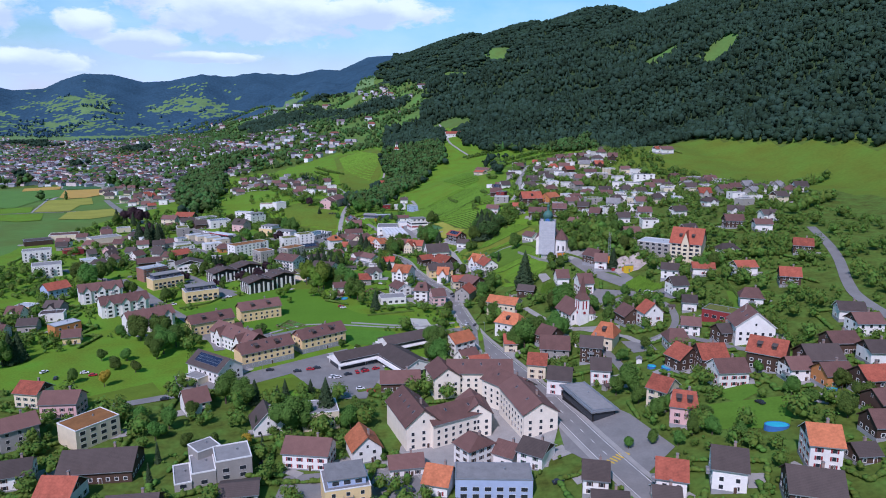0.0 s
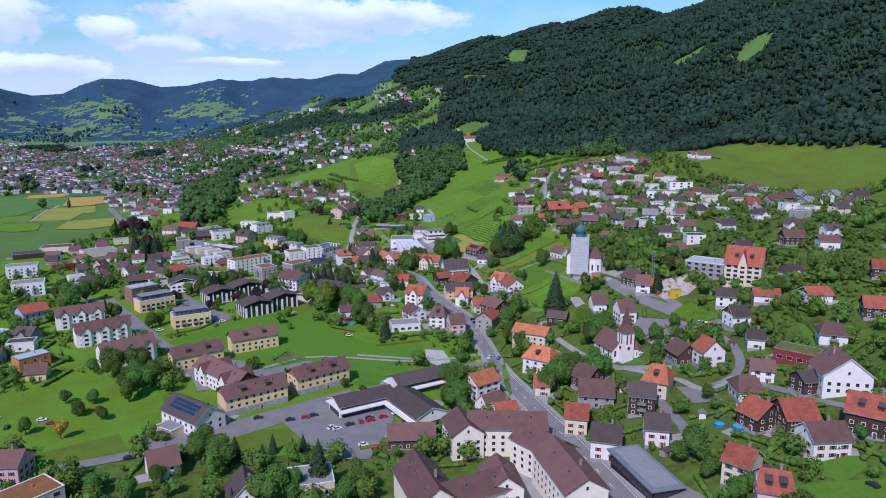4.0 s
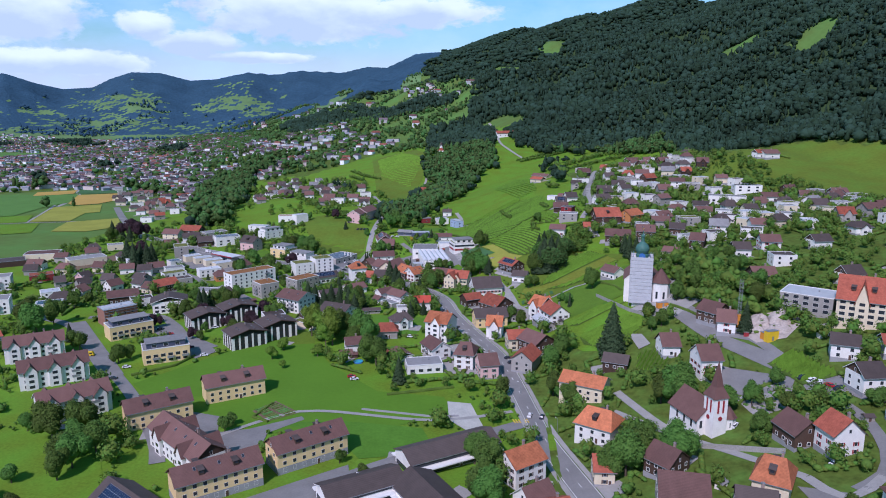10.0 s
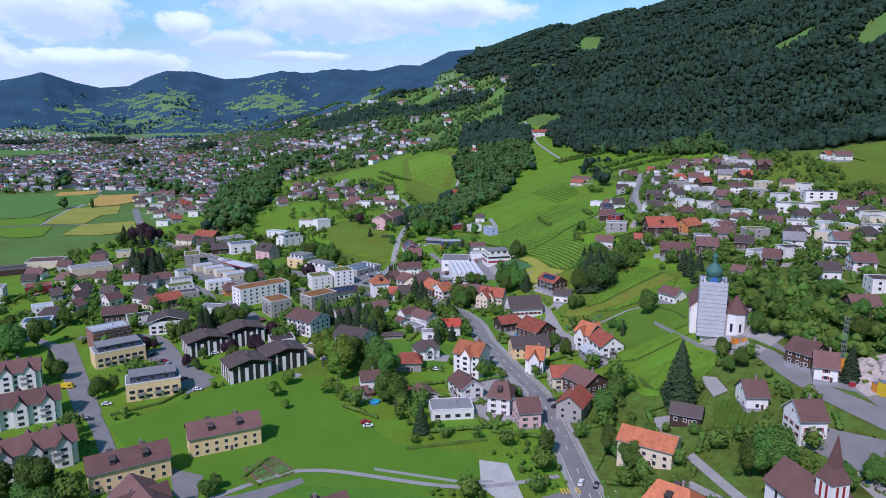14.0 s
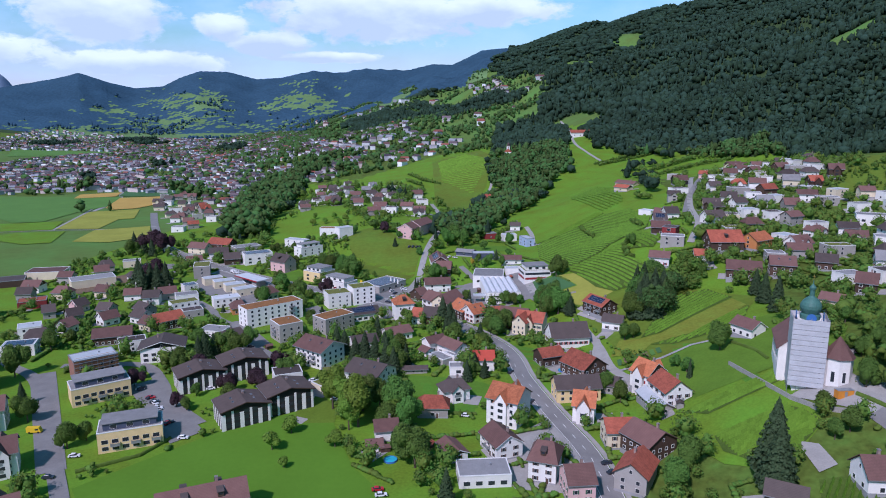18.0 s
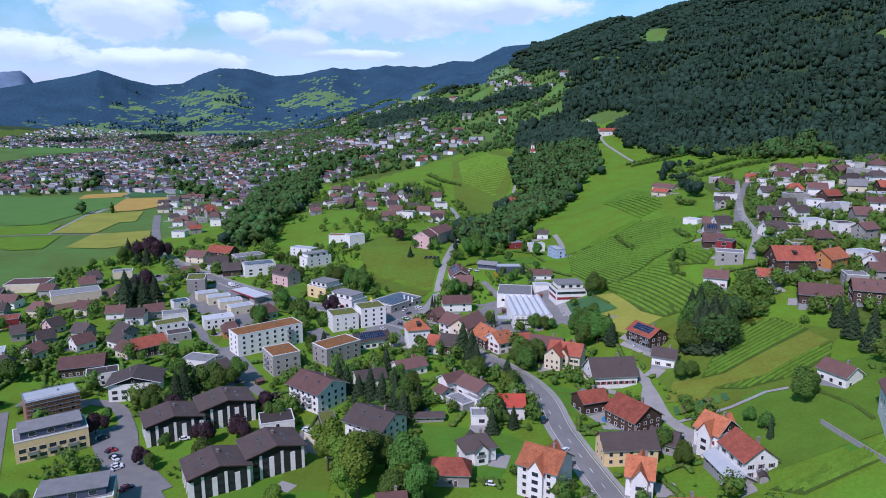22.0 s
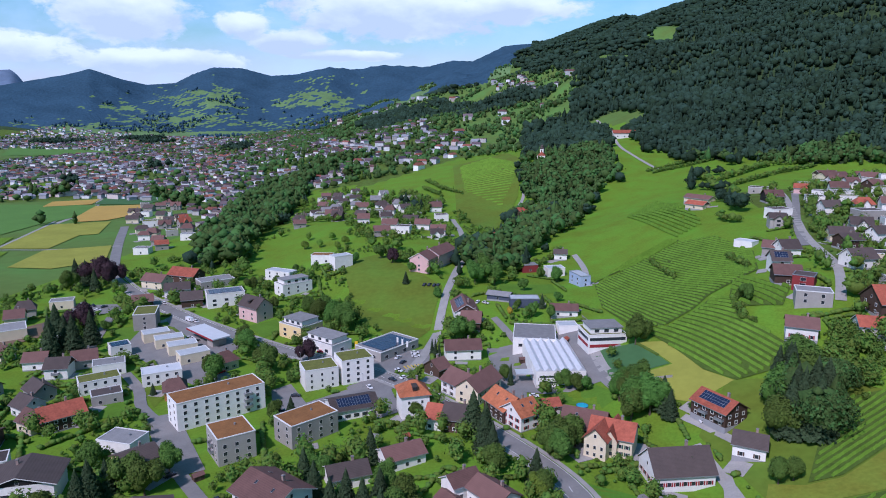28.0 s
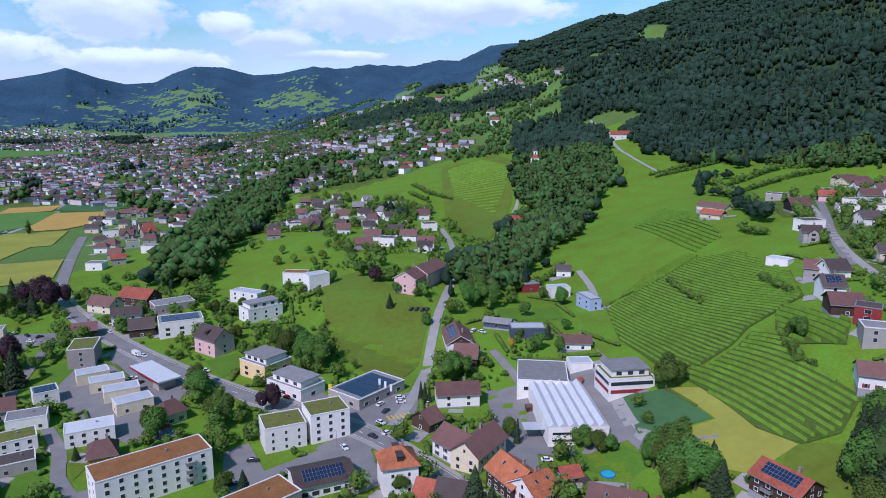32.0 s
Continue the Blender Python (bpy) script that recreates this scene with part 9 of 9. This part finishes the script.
def copse(name, xs, ys, label, clumps=150):
    """Many small garden trees joined, each an uneven core under leaf sprays."""
    n = len(xs)
    zs, tall = land(xs, ys), rng.choice((3.0, 4.2, 5.5, 7.5, 9.5), n) * rng.uniform(0.8, 1.2, n)
    wide = tall * rng.uniform(0.34, 0.5, n)
    mid = np.stack([xs, ys, zs + tall * 0.52], 1)
    span = np.stack([wide, wide, tall * 0.46], 1)
    core = ICO[None] * (1 + rng.uniform(-0.25, 0.2, (n, 12, 1))) * span[:, None] * 0.74 + mid[:, None]
    side = rng.normal(0, 1, (n, 2, 3))
    side /= np.linalg.norm(side, axis=2)[..., None]
    lobe = OCT[None, None] * (1 + rng.uniform(-0.2, 0.2, (n, 2, 6, 1))) * span[:, None, None] * 0.55 + (mid[:, None] + side * span[:, None] * 0.62)[:, :, None]
    d = rng.normal(0, 1, (n, clumps, 3))
    d /= np.linalg.norm(d, axis=2)[..., None]
    d[..., 2] = np.where(d[..., 2] < -0.4, -d[..., 2], d[..., 2])
    p = mid[:, None] + d * span[:, None] * rng.uniform(0.66, 1.2, (n, clumps, 1))
    v, f = leaves(p.reshape(-1, 3), d.reshape(-1, 3) + [0, 0, 0.25], np.repeat(0.16 + wide * 0.11, clumps) * rng.uniform(0.6, 1.3, n * clumps), rng)
    verts = np.concatenate([core.reshape(-1, 3), lobe.reshape(-1, 3), v])
    faces = np.concatenate([(ICO_F[None] + (np.arange(n) * 12)[:, None, None]).reshape(-1, 3), (OCT_F[None] + 12 * n + (np.arange(2 * n) * 6)[:, None, None]).reshape(-1, 3), f + 24 * n])
    me = mesh_fast(name, verts, faces, 3, (LEAF_MIX,))
    me.polygons.foreach_set("use_smooth", np.ones(len(me.polygons), bool))
    return tagged(new(name, me), label, "trees", kind="stuff")


gx_, gy_ = scatter(-420, 330, 180, 1330, 9.0, lambda x, y: inside(x, y, built))
near = gardens(gx_, gy_) & (ripple(gx_, gy_, 23) > -0.12)
gx_, gy_ = gx_[near], gy_[near]
copse("garden_trees", gx_, gy_, "small trees and bushes in the gardens")
ux, uy = scatter(60, 345, 560, 1090, 9.5, lambda x, y: inside(x, y, UPPER) & off_roads(x, y))
copse("hillside_trees", ux, uy, "dense garden trees among the hillside houses", 50)
sx, sy = scatter(-420, 330, 180, 1200, 4.2, lambda x, y: inside(x, y, built))
low = gardens(sx, sy) & (ripple(sx, sy, 13) + 0.5 * ripple(sy, sx, 31) > 0.22)
woodland("shrubs", sx[low], sy[low], 2.2, LEAF_MIX, "low green shrubs and hedges in the gardens", 0.0, 1, "shrubs", sprays=18)
picked = np.flatnonzero(low)[::5]
woodland("bushes", sx[picked], sy[picked], 4.2, LEAF_MIX, "taller garden bushes and small trees", 0.25, 2, "shrubs", sprays=60)

def parcel_hedges():
    """Hedge plants along two or three borders of each garden plot."""
    px, py = [], []
    for x, y, r in TAKEN:
        if y > 900 or r > 14:
            continue
        a, q = SPOTS.choice((0.2, 0.5, -0.3)) + SPOTS.uniform(-0.2, 0.2), r + SPOTS.uniform(3.0, 6.0)
        c, s = math.cos(a), math.sin(a)
        for side in SPOTS.sample(range(4), SPOTS.choice((1, 2, 3))):
            for u in np.arange(-q, q, 0.95):
                v, w = ((u, -q), (q, u), (u, q), (-q, u))[side]
                px.append(x + c * v - s * w)
                py.append(y + s * v + c * w)
    px, py = np.array(px), np.array(py)
    ok = gardens(px, py)
    woodland("parcel_hedges", px[ok], py[ok], 1.75, LEAF_MIX, "clipped green hedges along garden borders", 0.0, 0, "hedges", sprays=9)


parcel_hedges()

# ---- hedges, tree belts and paved aprons ----
def along(line, gap):
    out = []
    for (ax, ay), (bx, by) in zip(line, line[1:]):
        n = max(1, int(math.hypot(bx - ax, by - ay) / gap))
        out += [(ax + (bx - ax) * k / n, ay + (by - ay) * k / n) for k in range(n)]
    return np.array(out + [line[-1]], float)


def hedge(line, tall):
    """A clipped hedge: a long uneven leafy box on the ground."""
    p = along(line, 0.9)
    verts, faces = [], []
    for k in range(len(p)):
        d = p[min(k + 1, len(p) - 1)] - p[max(k - 1, 0)]
        d = d / np.hypot(*d)
        z = ground_at(*p[k])
        for side, up in ((-0.55, -0.3), (-0.6, 0.55), (-0.38, 1.0), (0.38, 1.0), (0.6, 0.55), (0.55, -0.3)):
            w = side * rng.uniform(0.85, 1.2)
            verts.append((p[k][0] - d[1] * w, p[k][1] + d[0] * w, z + tall * up * rng.uniform(0.9, 1.08)))
    n = len(p)
    faces += [(6 * k + j + 1, 6 * k + j, 6 * k + 6 + j, 6 * k + 7 + j) for k in range(n - 1) for j in range(5)]
    faces += [(0, 1, 2, 3, 4, 5), tuple(6 * n - 1 - j for j in range(6))]
    tagged(new("hedge", mesh_from("hedge", verts, faces, (LEAF_MIX,))), "clipped green garden hedge", "hedge", "garden hedges")


def belt(line, tall):
    p = along(line, tall * 0.6)
    p = p + rng.normal(0, tall * 0.12, p.shape)
    woodland("tree_belt", p[:, 0], p[:, 1], tall, LEAF_MIX if tall < 11 else FOREST, "row of dense green trees and bushes", 0.15, 2, "trees", 0.2, 190)


hedge([(172, 420), (172, 403), (168, 378)], 1.8)
hedge([(168, 420), (169, 399), (172, 378)], 2.0)
hedge([(-281, 752), (-268, 747), (-250, 732)], 1.4)
hedge([(-230, 751), (-217, 739), (-203, 728)], 1.4)
hedge([(-251, 691), (-249, 699), (-237, 686)], 1.4)
hedge([(-185, 714), (-198, 723), (-211, 727)], 1.3)
hedge([(-206, 515), (-196, 523), (-184, 511)], 1.2)
hedge([(-63, 532), (-45, 534)], 1.2)
hedge([(-127, 569), (-126, 557), (-110, 548)], 1.2)
hedge([(68, 582), (74, 566), (76, 554)], 1.2)
hedge([(-150, 392), (-142, 396)], 1.2)
hedge([(-184, 465), (-168, 480), (-164, 495)], 1.2)
hedge([(-51, 451), (-20, 463)], 1.2)
hedge([(-60, 315), (-51, 318)], 1.2)
hedge([(-42, 321), (-28, 327)], 1.2)
hedge([(94, 512), (101, 500), (107, 486)], 1.3)
hedge([(98, 414), (109, 423), (119, 425)], 1.3)
hedge([(-12, 723), (-4, 707)], 1.0)
hedge([(-102, 437), (-106, 422), (-98, 418)], 1.0)
belt([(35, 1207), (67, 1232), (109, 1271)], 4)
belt([(40, 1199), (75, 1223), (112, 1257)], 4)
belt([(100, 1144), (167, 1224), (203, 1234)], 7)
belt([(95, 1098), (164, 1175), (211, 1212)], 5)
belt([(72, 1154), (107, 1177)], 13)
belt([(67, 1115), (95, 1077)], 12)
belt([(72, 995), (76, 934)], 12)
belt([(59, 923), (67, 900)], 9)
belt([(-239, 1303), (-203, 1224), (-170, 1184)], 5)
belt([(-229, 1241), (-194, 1181)], 5)
belt([(-243, 1202), (-208, 1158), (-184, 1129)], 10)
belt([(-232, 1133), (-201, 1099)], 12)
belt([(-377, 1392), (-359, 1401)], 10)
belt([(89, 1174), (86, 1003)], 9)
belt([(-325, 1053), (-264, 1022)], 6)
belt([(-106, 1023), (-71, 1087), (-41, 1108)], 12)
belt([(-106, 931), (-93, 971), (-77, 993)], 10)
belt([(-85, 872), (-65, 903), (-55, 926)], 7)
belt([(-115, 883), (-104, 917)], 11)
belt([(7, 862), (16, 811)], 3.5)
belt([(46, 822), (49, 785)], 5)
belt([(32, 737), (33, 718), (37, 713)], 3.5)
belt([(120, 557), (134, 501)], 9)
belt([(105, 545), (123, 483)], 8)
belt([(112, 592), (122, 535)], 8)
belt([(168, 573), (171, 539)], 8)
belt([(173, 446), (206, 439)], 8)
belt([(113, 552), (138, 496)], 9)
belt([(98, 519), (127, 482)], 8)
belt([(333, 667), (394, 713)], 9)
belt([(281, 551), (343, 602)], 9)


SCRUB = [(55, 676), (63, 694), (90, 718), (72, 668), (61, 655)]
THICKET = [(37, 660), (46, 668), (57, 664), (58, 648), (50, 637), (40, 636), (33, 643)]
copse("scrub", *scatter(55, 90, 655, 718, 4.4, lambda x, y: inside(x, y, SCRUB) & off_roads(x, y)), "scrub of small green trees on the slope", 260)
woodland("thicket", *scatter(33, 58, 636, 668, 7.5, lambda x, y: inside(x, y, THICKET)), 16.5, BROADWOOD, "thicket of dense dark trees on the slope", 0.1, 1, "trees", 0.12, 1500)


def aprons():
    """Driveways and terraces beside the houses, laid on the ground."""
    verts, faces = [], []
    for x, y, r in TAKEN:
        if y > 1150 or SPOTS.random() < 0.15:
            continue
        a = SPOTS.uniform(0, 6.28)
        w, d = SPOTS.uniform(2.4, 5.0), SPOTS.uniform(3.5, 9.0)
        c, s = math.cos(a), math.sin(a)
        n = len(verts)
        for u in range(4):
            for v in (-1, 0, 1):
                q = r * 0.6 + d * u / 3 + 1
                px, py = x + c * q - s * v * w, y + s * q + c * v * w
                verts.append((px, py, ground_at(px, py) + 0.2))
        faces += [(n + 3 * u + v, n + 3 * u + 3 + v, n + 3 * u + 4 + v, n + 3 * u + 1 + v) for u in range(3) for v in range(2)]
    tagged(new("paved_aprons", mesh_from("paved_aprons", verts, faces, (PAVING,))), "pale paved driveways and terraces beside houses", "paving", kind="structure")


aprons()

# ---- allotments, graves, sheds, lamps and more cars ----
ALLOT = [(-108.6, 428.3), (-101.3, 439.9), (-87.1, 428.5), (-98.3, 418.8)]
patch("vegetable_garden", ALLOT, SOIL, "brown vegetable beds beside the meadow", 0.24, 3, "garden")
CROPS = surface("vegetable leaves", (0.10, 0.20, 0.04), 0.8, 0.2, 0.4, 0.2, 1.0, random_share=0.4, hue=0.05)


def bed(x, y, turn, long):
    s, n = Shape(), max(3, int(long / 0.6))
    ring = []
    for k in range(n):
        u, h, w = -long / 2 + long * k / (n - 1), rng.uniform(0.35, 0.75), rng.uniform(0.35, 0.55)
        ring += [(u, -w, 0), (u, -w * 0.7, h * 0.7), (u, 0, h), (u, w * 0.7, h * 0.7), (u, w, 0)]
    s.add(ring, [(5 * k + q, 5 * k + 5 + q, 5 * k + 6 + q, 5 * k + 1 + q) for k in range(n - 1) for q in range(4)], CROPS)
    ob = new("vegetable_row", s.mesh("vegetable_row"))
    ob.matrix_basis = Matrix.Translation((x, y, ground_at(x, y) + 0.2)) @ Matrix.Rotation(radians(turn), 4, "Z")
    tagged(ob, "leafy row of vegetables on brown soil", "vegetables", "vegetable rows")


(ax, ay), (bx, by), (cx_, cy_), (dx, dy) = ALLOT
for k in range(9):
    for q in (0.27, 0.73):
        u = (k + 0.5) / 9
        px, py = ax + (dx - ax) * u, ay + (dy - ay) * u
        qx, qy = bx + (cx_ - bx) * u, by + (cy_ - by) * u
        bed(px + (qx - px) * q, py + (qy - py) * q, math.degrees(math.atan2(qy - py, qx - px)), math.hypot(qx - px, qy - py) * 0.36)

GRAVES = [(98.1, 417.4), (111.0, 428.3), (120.3, 418.4), (112.2, 404.2), (100.3, 401.3)]
patch("graveyard_ground", GRAVES, PAVING, "pale gravel of the graveyard", 0.22, 4, "ground")
STONE_DARK = surface("dark grave stone", (0.16, 0.16, 0.17), 0.6, 0.15, 0.3, random_share=0.5)
GRAVE = Shape().box(-0.4, -0.1, -0.2, 0.4, 0.1, 1.1, STONE_DARK).box(-0.55, -2.0, -0.2, 0.55, -0.1, 0.25, CROPS).mesh("gravestone")
gxs, gys = scatter(min(p[0] for p in GRAVES), max(p[0] for p in GRAVES), min(p[1] for p in GRAVES), max(p[1] for p in GRAVES), 3.2, lambda x, y: inside(x, y, GRAVES))
for x, y in list(zip(gxs, gys))[:60]:
    ob = new("grave", GRAVE)
    ob.matrix_basis = Matrix.Translation((x, y, ground_at(x, y) + 0.2)) @ Matrix.Rotation(radians(20), 4, "Z")
    tagged(ob, "grave with a dark stone and planted bed", "grave", "graves")


def shed(x, y, turn, k):
    root = new("garden_shed")
    root.matrix_basis = Matrix.Translation((x, y, ground_at(x, y))) @ Matrix.Rotation(radians(turn), 4, "Z")
    part("wall", Shape().box(-1.8, -1.3, -1, 1.8, 1.3, 2.1, WALLS["bgwb"[k % 4]]).mesh("wall"), root)
    top = Shape()
    for q in (-1, 1):
        e = [(-2.1, q * 1.6, 1.95), (2.1, q * 1.6, 1.95), (2.1, 0, 2.9), (-2.1, 0, 2.9)]
        top.slab(e if q < 0 else [e[1], e[0], e[3], e[2]], 0.12, ROOFS["mdgr"[k % 4]])
    part("roof", top.mesh("roof"), root)
    part("door", Shape().box(-0.4, -1.36, 0, 0.5, -1.28, 1.9, SHUT_B).mesh("door"), root)
    tagged(root, "small garden shed with a pitched roof", "shed", "garden sheds")


for k, (x, y) in enumerate([(117.4, 304.5), (74.9, 297.2), (96.1, 320.6), (131.3, 360.9), (141.5, 329.8), (132.2, 385.2), (74.5, 360.7), (-59.9, 503.6), (-76.3, 498.4), (81.3, 471.3), (146.4, 453.7), (114.0, 508.6), (-67.2, 596.9), (-59.2, 592.8), (-18.6, 607.7), (-125.0, 590.9), (-167.2, 599.7), (38.7, 537.4), (-53.2, 757.0), (-45.0, 742.7), (-64.9, 726.1), (-44.8, 668.2), (-114.1, 634.0), (-102.6, 635.1)]):
    shed(x, y, 37 * k % 90, k)


def street_lamp(x, y, turn):
    root = new("street_lamp")
    root.matrix_basis = Matrix.Translation((x, y, ground_at(x, y))) @ Matrix.Rotation(radians(turn), 4, "Z")
    part("pole", Shape().tube(0, 0, -0.5, 7, 0.1, 0.06, METAL, 8).mesh("pole"), root)
    part("arm", Shape().box(0, -0.04, 6.9, 1.5, 0.04, 6.98, METAL).mesh("arm"), root)
    part("lamp_head", Shape().box(0.9, -0.15, 6.75, 1.7, 0.15, 6.92, FRAME).mesh("lamp_head"), root)
    tagged(root, "grey street lamp beside the road", "street lamp", "street lamps")


for k, (x, y) in enumerate([(-183.3, 690.7), (-134.2, 684.3), (-104.6, 715.5), (-172.9, 705.3), (-1.2, 488.1), (12.2, 458.0), (26.4, 420.0), (-14.5, 523.0), (-130.1, 325.3), (-94.9, 344.0), (-47.8, 367.3), (14.7, 418.9)]):
    street_lamp(x, y, 120 + 40 * (k % 3))
for k, (x, y) in enumerate([(125.8, 423.4), (127.9, 420.0), (129.9, 416.7), (131.9, 413.4), (133.9, 410.1), (93.3, 449.4), (96.5, 444.2), (-204.2, 538.2), (-194.7, 529.8), (-188.9, 524.4), (-183.6, 518.3), (-172.2, 506.8), (-37.4, 591.1), (-24.9, 558.6), (-355.7, 782.8), (-345.8, 781.0), (-337.3, 780.0), (-98.2, 799.5), (-93.2, 798.1), (-207.9, 691.1), (-243.5, 729.3), (-123.1, 706.2), (-118.4, 697.8), (126.0, 256.8), (120.3, 279.6), (111.0, 362.6), (-57.6, 340.1), (-45.5, 346.9), (-41.9, 350.4), (-30.4, 356.4), (-210.4, 344.5), (-199.7, 336.0), (-133.1, 310.2)]):
    car(x, y, (20, 30, 65, 110)[k % 4] if y < 460 else (-30, 60, 75)[k % 3], "dwgrdwwd"[k % 8].replace("g", "w"))

# flags and a price pylon at the garage
for k, (x, y) in enumerate([(-131.2, 732.9), (-128.0, 730.5), (-124.9, 728.1)]):
    root = new("flagpole")
    root.matrix_basis = Matrix.Translation((x, y, ground_at(x, y)))
    part("pole", Shape().tube(0, 0, -0.5, 8, 0.07, 0.05, METAL, 6).mesh("pole"), root)
    part("flag", Shape().box(0.06, -0.02, 4.5, 1.0, 0.02, 7.8, FRAME).mesh("flag"), root)
    tagged(root, "tall flagpole with a pale banner", "flagpole", "flagpoles")
pylon = new("sign_pylon")
pylon.matrix_basis = Matrix.Translation((-151.1, 726.8, ground_at(-151.1, 726.8)))
part("panel", Shape().box(-0.8, -0.2, 0.6, 0.8, 0.2, 6.5, YELLOW).mesh("panel"), pylon)
part("base", Shape().box(-0.9, -0.3, -0.5, 0.9, 0.3, 0.6, METAL).mesh("base"), pylon)
tagged(pylon, "yellow sign pylon at the garage forecourt", "sign")

# the chapel on the wooded spur
x, y = CHAPEL
spur_chapel = new("chapel")
spur_chapel.matrix_basis = Matrix.Translation((x, y, ground_at(x, y))) @ Matrix.Rotation(radians(-8), 4, "Z")
part("nave", Shape().box(-5, 0, -3, 5, 16, 7, WALLS["w"]).mesh("nave"), spur_chapel)
part("nave_roof", Shape().add([(-5.6, -0.5, 6.8), (5.6, -0.5, 6.8), (5.6, 16.5, 6.8), (-5.6, 16.5, 6.8), (0, 3, 12), (0, 13, 12)], [(0, 1, 4), (1, 2, 5, 4), (2, 3, 5), (3, 0, 4, 5), (3, 2, 1, 0)], ROOFS["r"]).mesh("nave_roof"), spur_chapel)
part("tower", Shape().box(-2.2, 3, 6, 2.2, 7.4, 15, WALLS["w"]).mesh("tower"), spur_chapel)
part("cap", moved(lathe([(2.9, 15), (3.0, 15.6), (2.0, 17), (2.2, 18.4), (1.2, 19.6), (0.25, 20.4), (0.06, 22.5)], ROOFS["d"], 12).mesh("cap"), Matrix.Translation((0, 5.2, 0))), spur_chapel, "dark bulbous tower cap")
for a in (-2.6, 2.6):
    part("arched_window", WIN["d"], spur_chapel, m=Matrix.Translation((a, 0, 2.5)))
part("arched_window", WIN["d"], spur_chapel, m=Matrix.Translation((0, 3, 11.5)))
tagged(spur_chapel, "small white chapel with a dark bulbous tower among trees", "chapel")


# scaffolding round the unfinished block
def scaffold_face(ax, ay, bx, by, tall, out=1.2):
    root = new("scaffolding")
    d = Vector((bx - ax, by - ay))
    long = d.length
    root.matrix_basis = Matrix.Translation((ax, ay, ground_at((ax + bx) / 2, (ay + by) / 2))) @ Matrix.Rotation(math.atan2(d.y, d.x), 4, "Z")
    for k in range(int(long / 2.6) + 1):
        u = min(k * 2.6, long)
        for v in (-out, -out + 0.8):
            part("pole", Shape().tube(u, v, -1, tall + 1.2, 0.06, 0.06, METAL, 5).mesh("pole"), root)
    for r in range(int(tall / 2.1) + 1):
        part("deck", Shape().box(0, -out, 2.0 * r + 1.6, long, -out + 0.8, 2.0 * r + 1.7, METAL).box(0, -out - 0.03, 2.0 * r + 2.5, long, -out + 0.03, 2.0 * r + 2.58, ORANGE).mesh("deck"), root)
    tagged(root, "tubular metal scaffolding before an unfinished block", "scaffolding")


scaffold_face(-240.9, 541.0, -227.5, 555.8, 10.5)
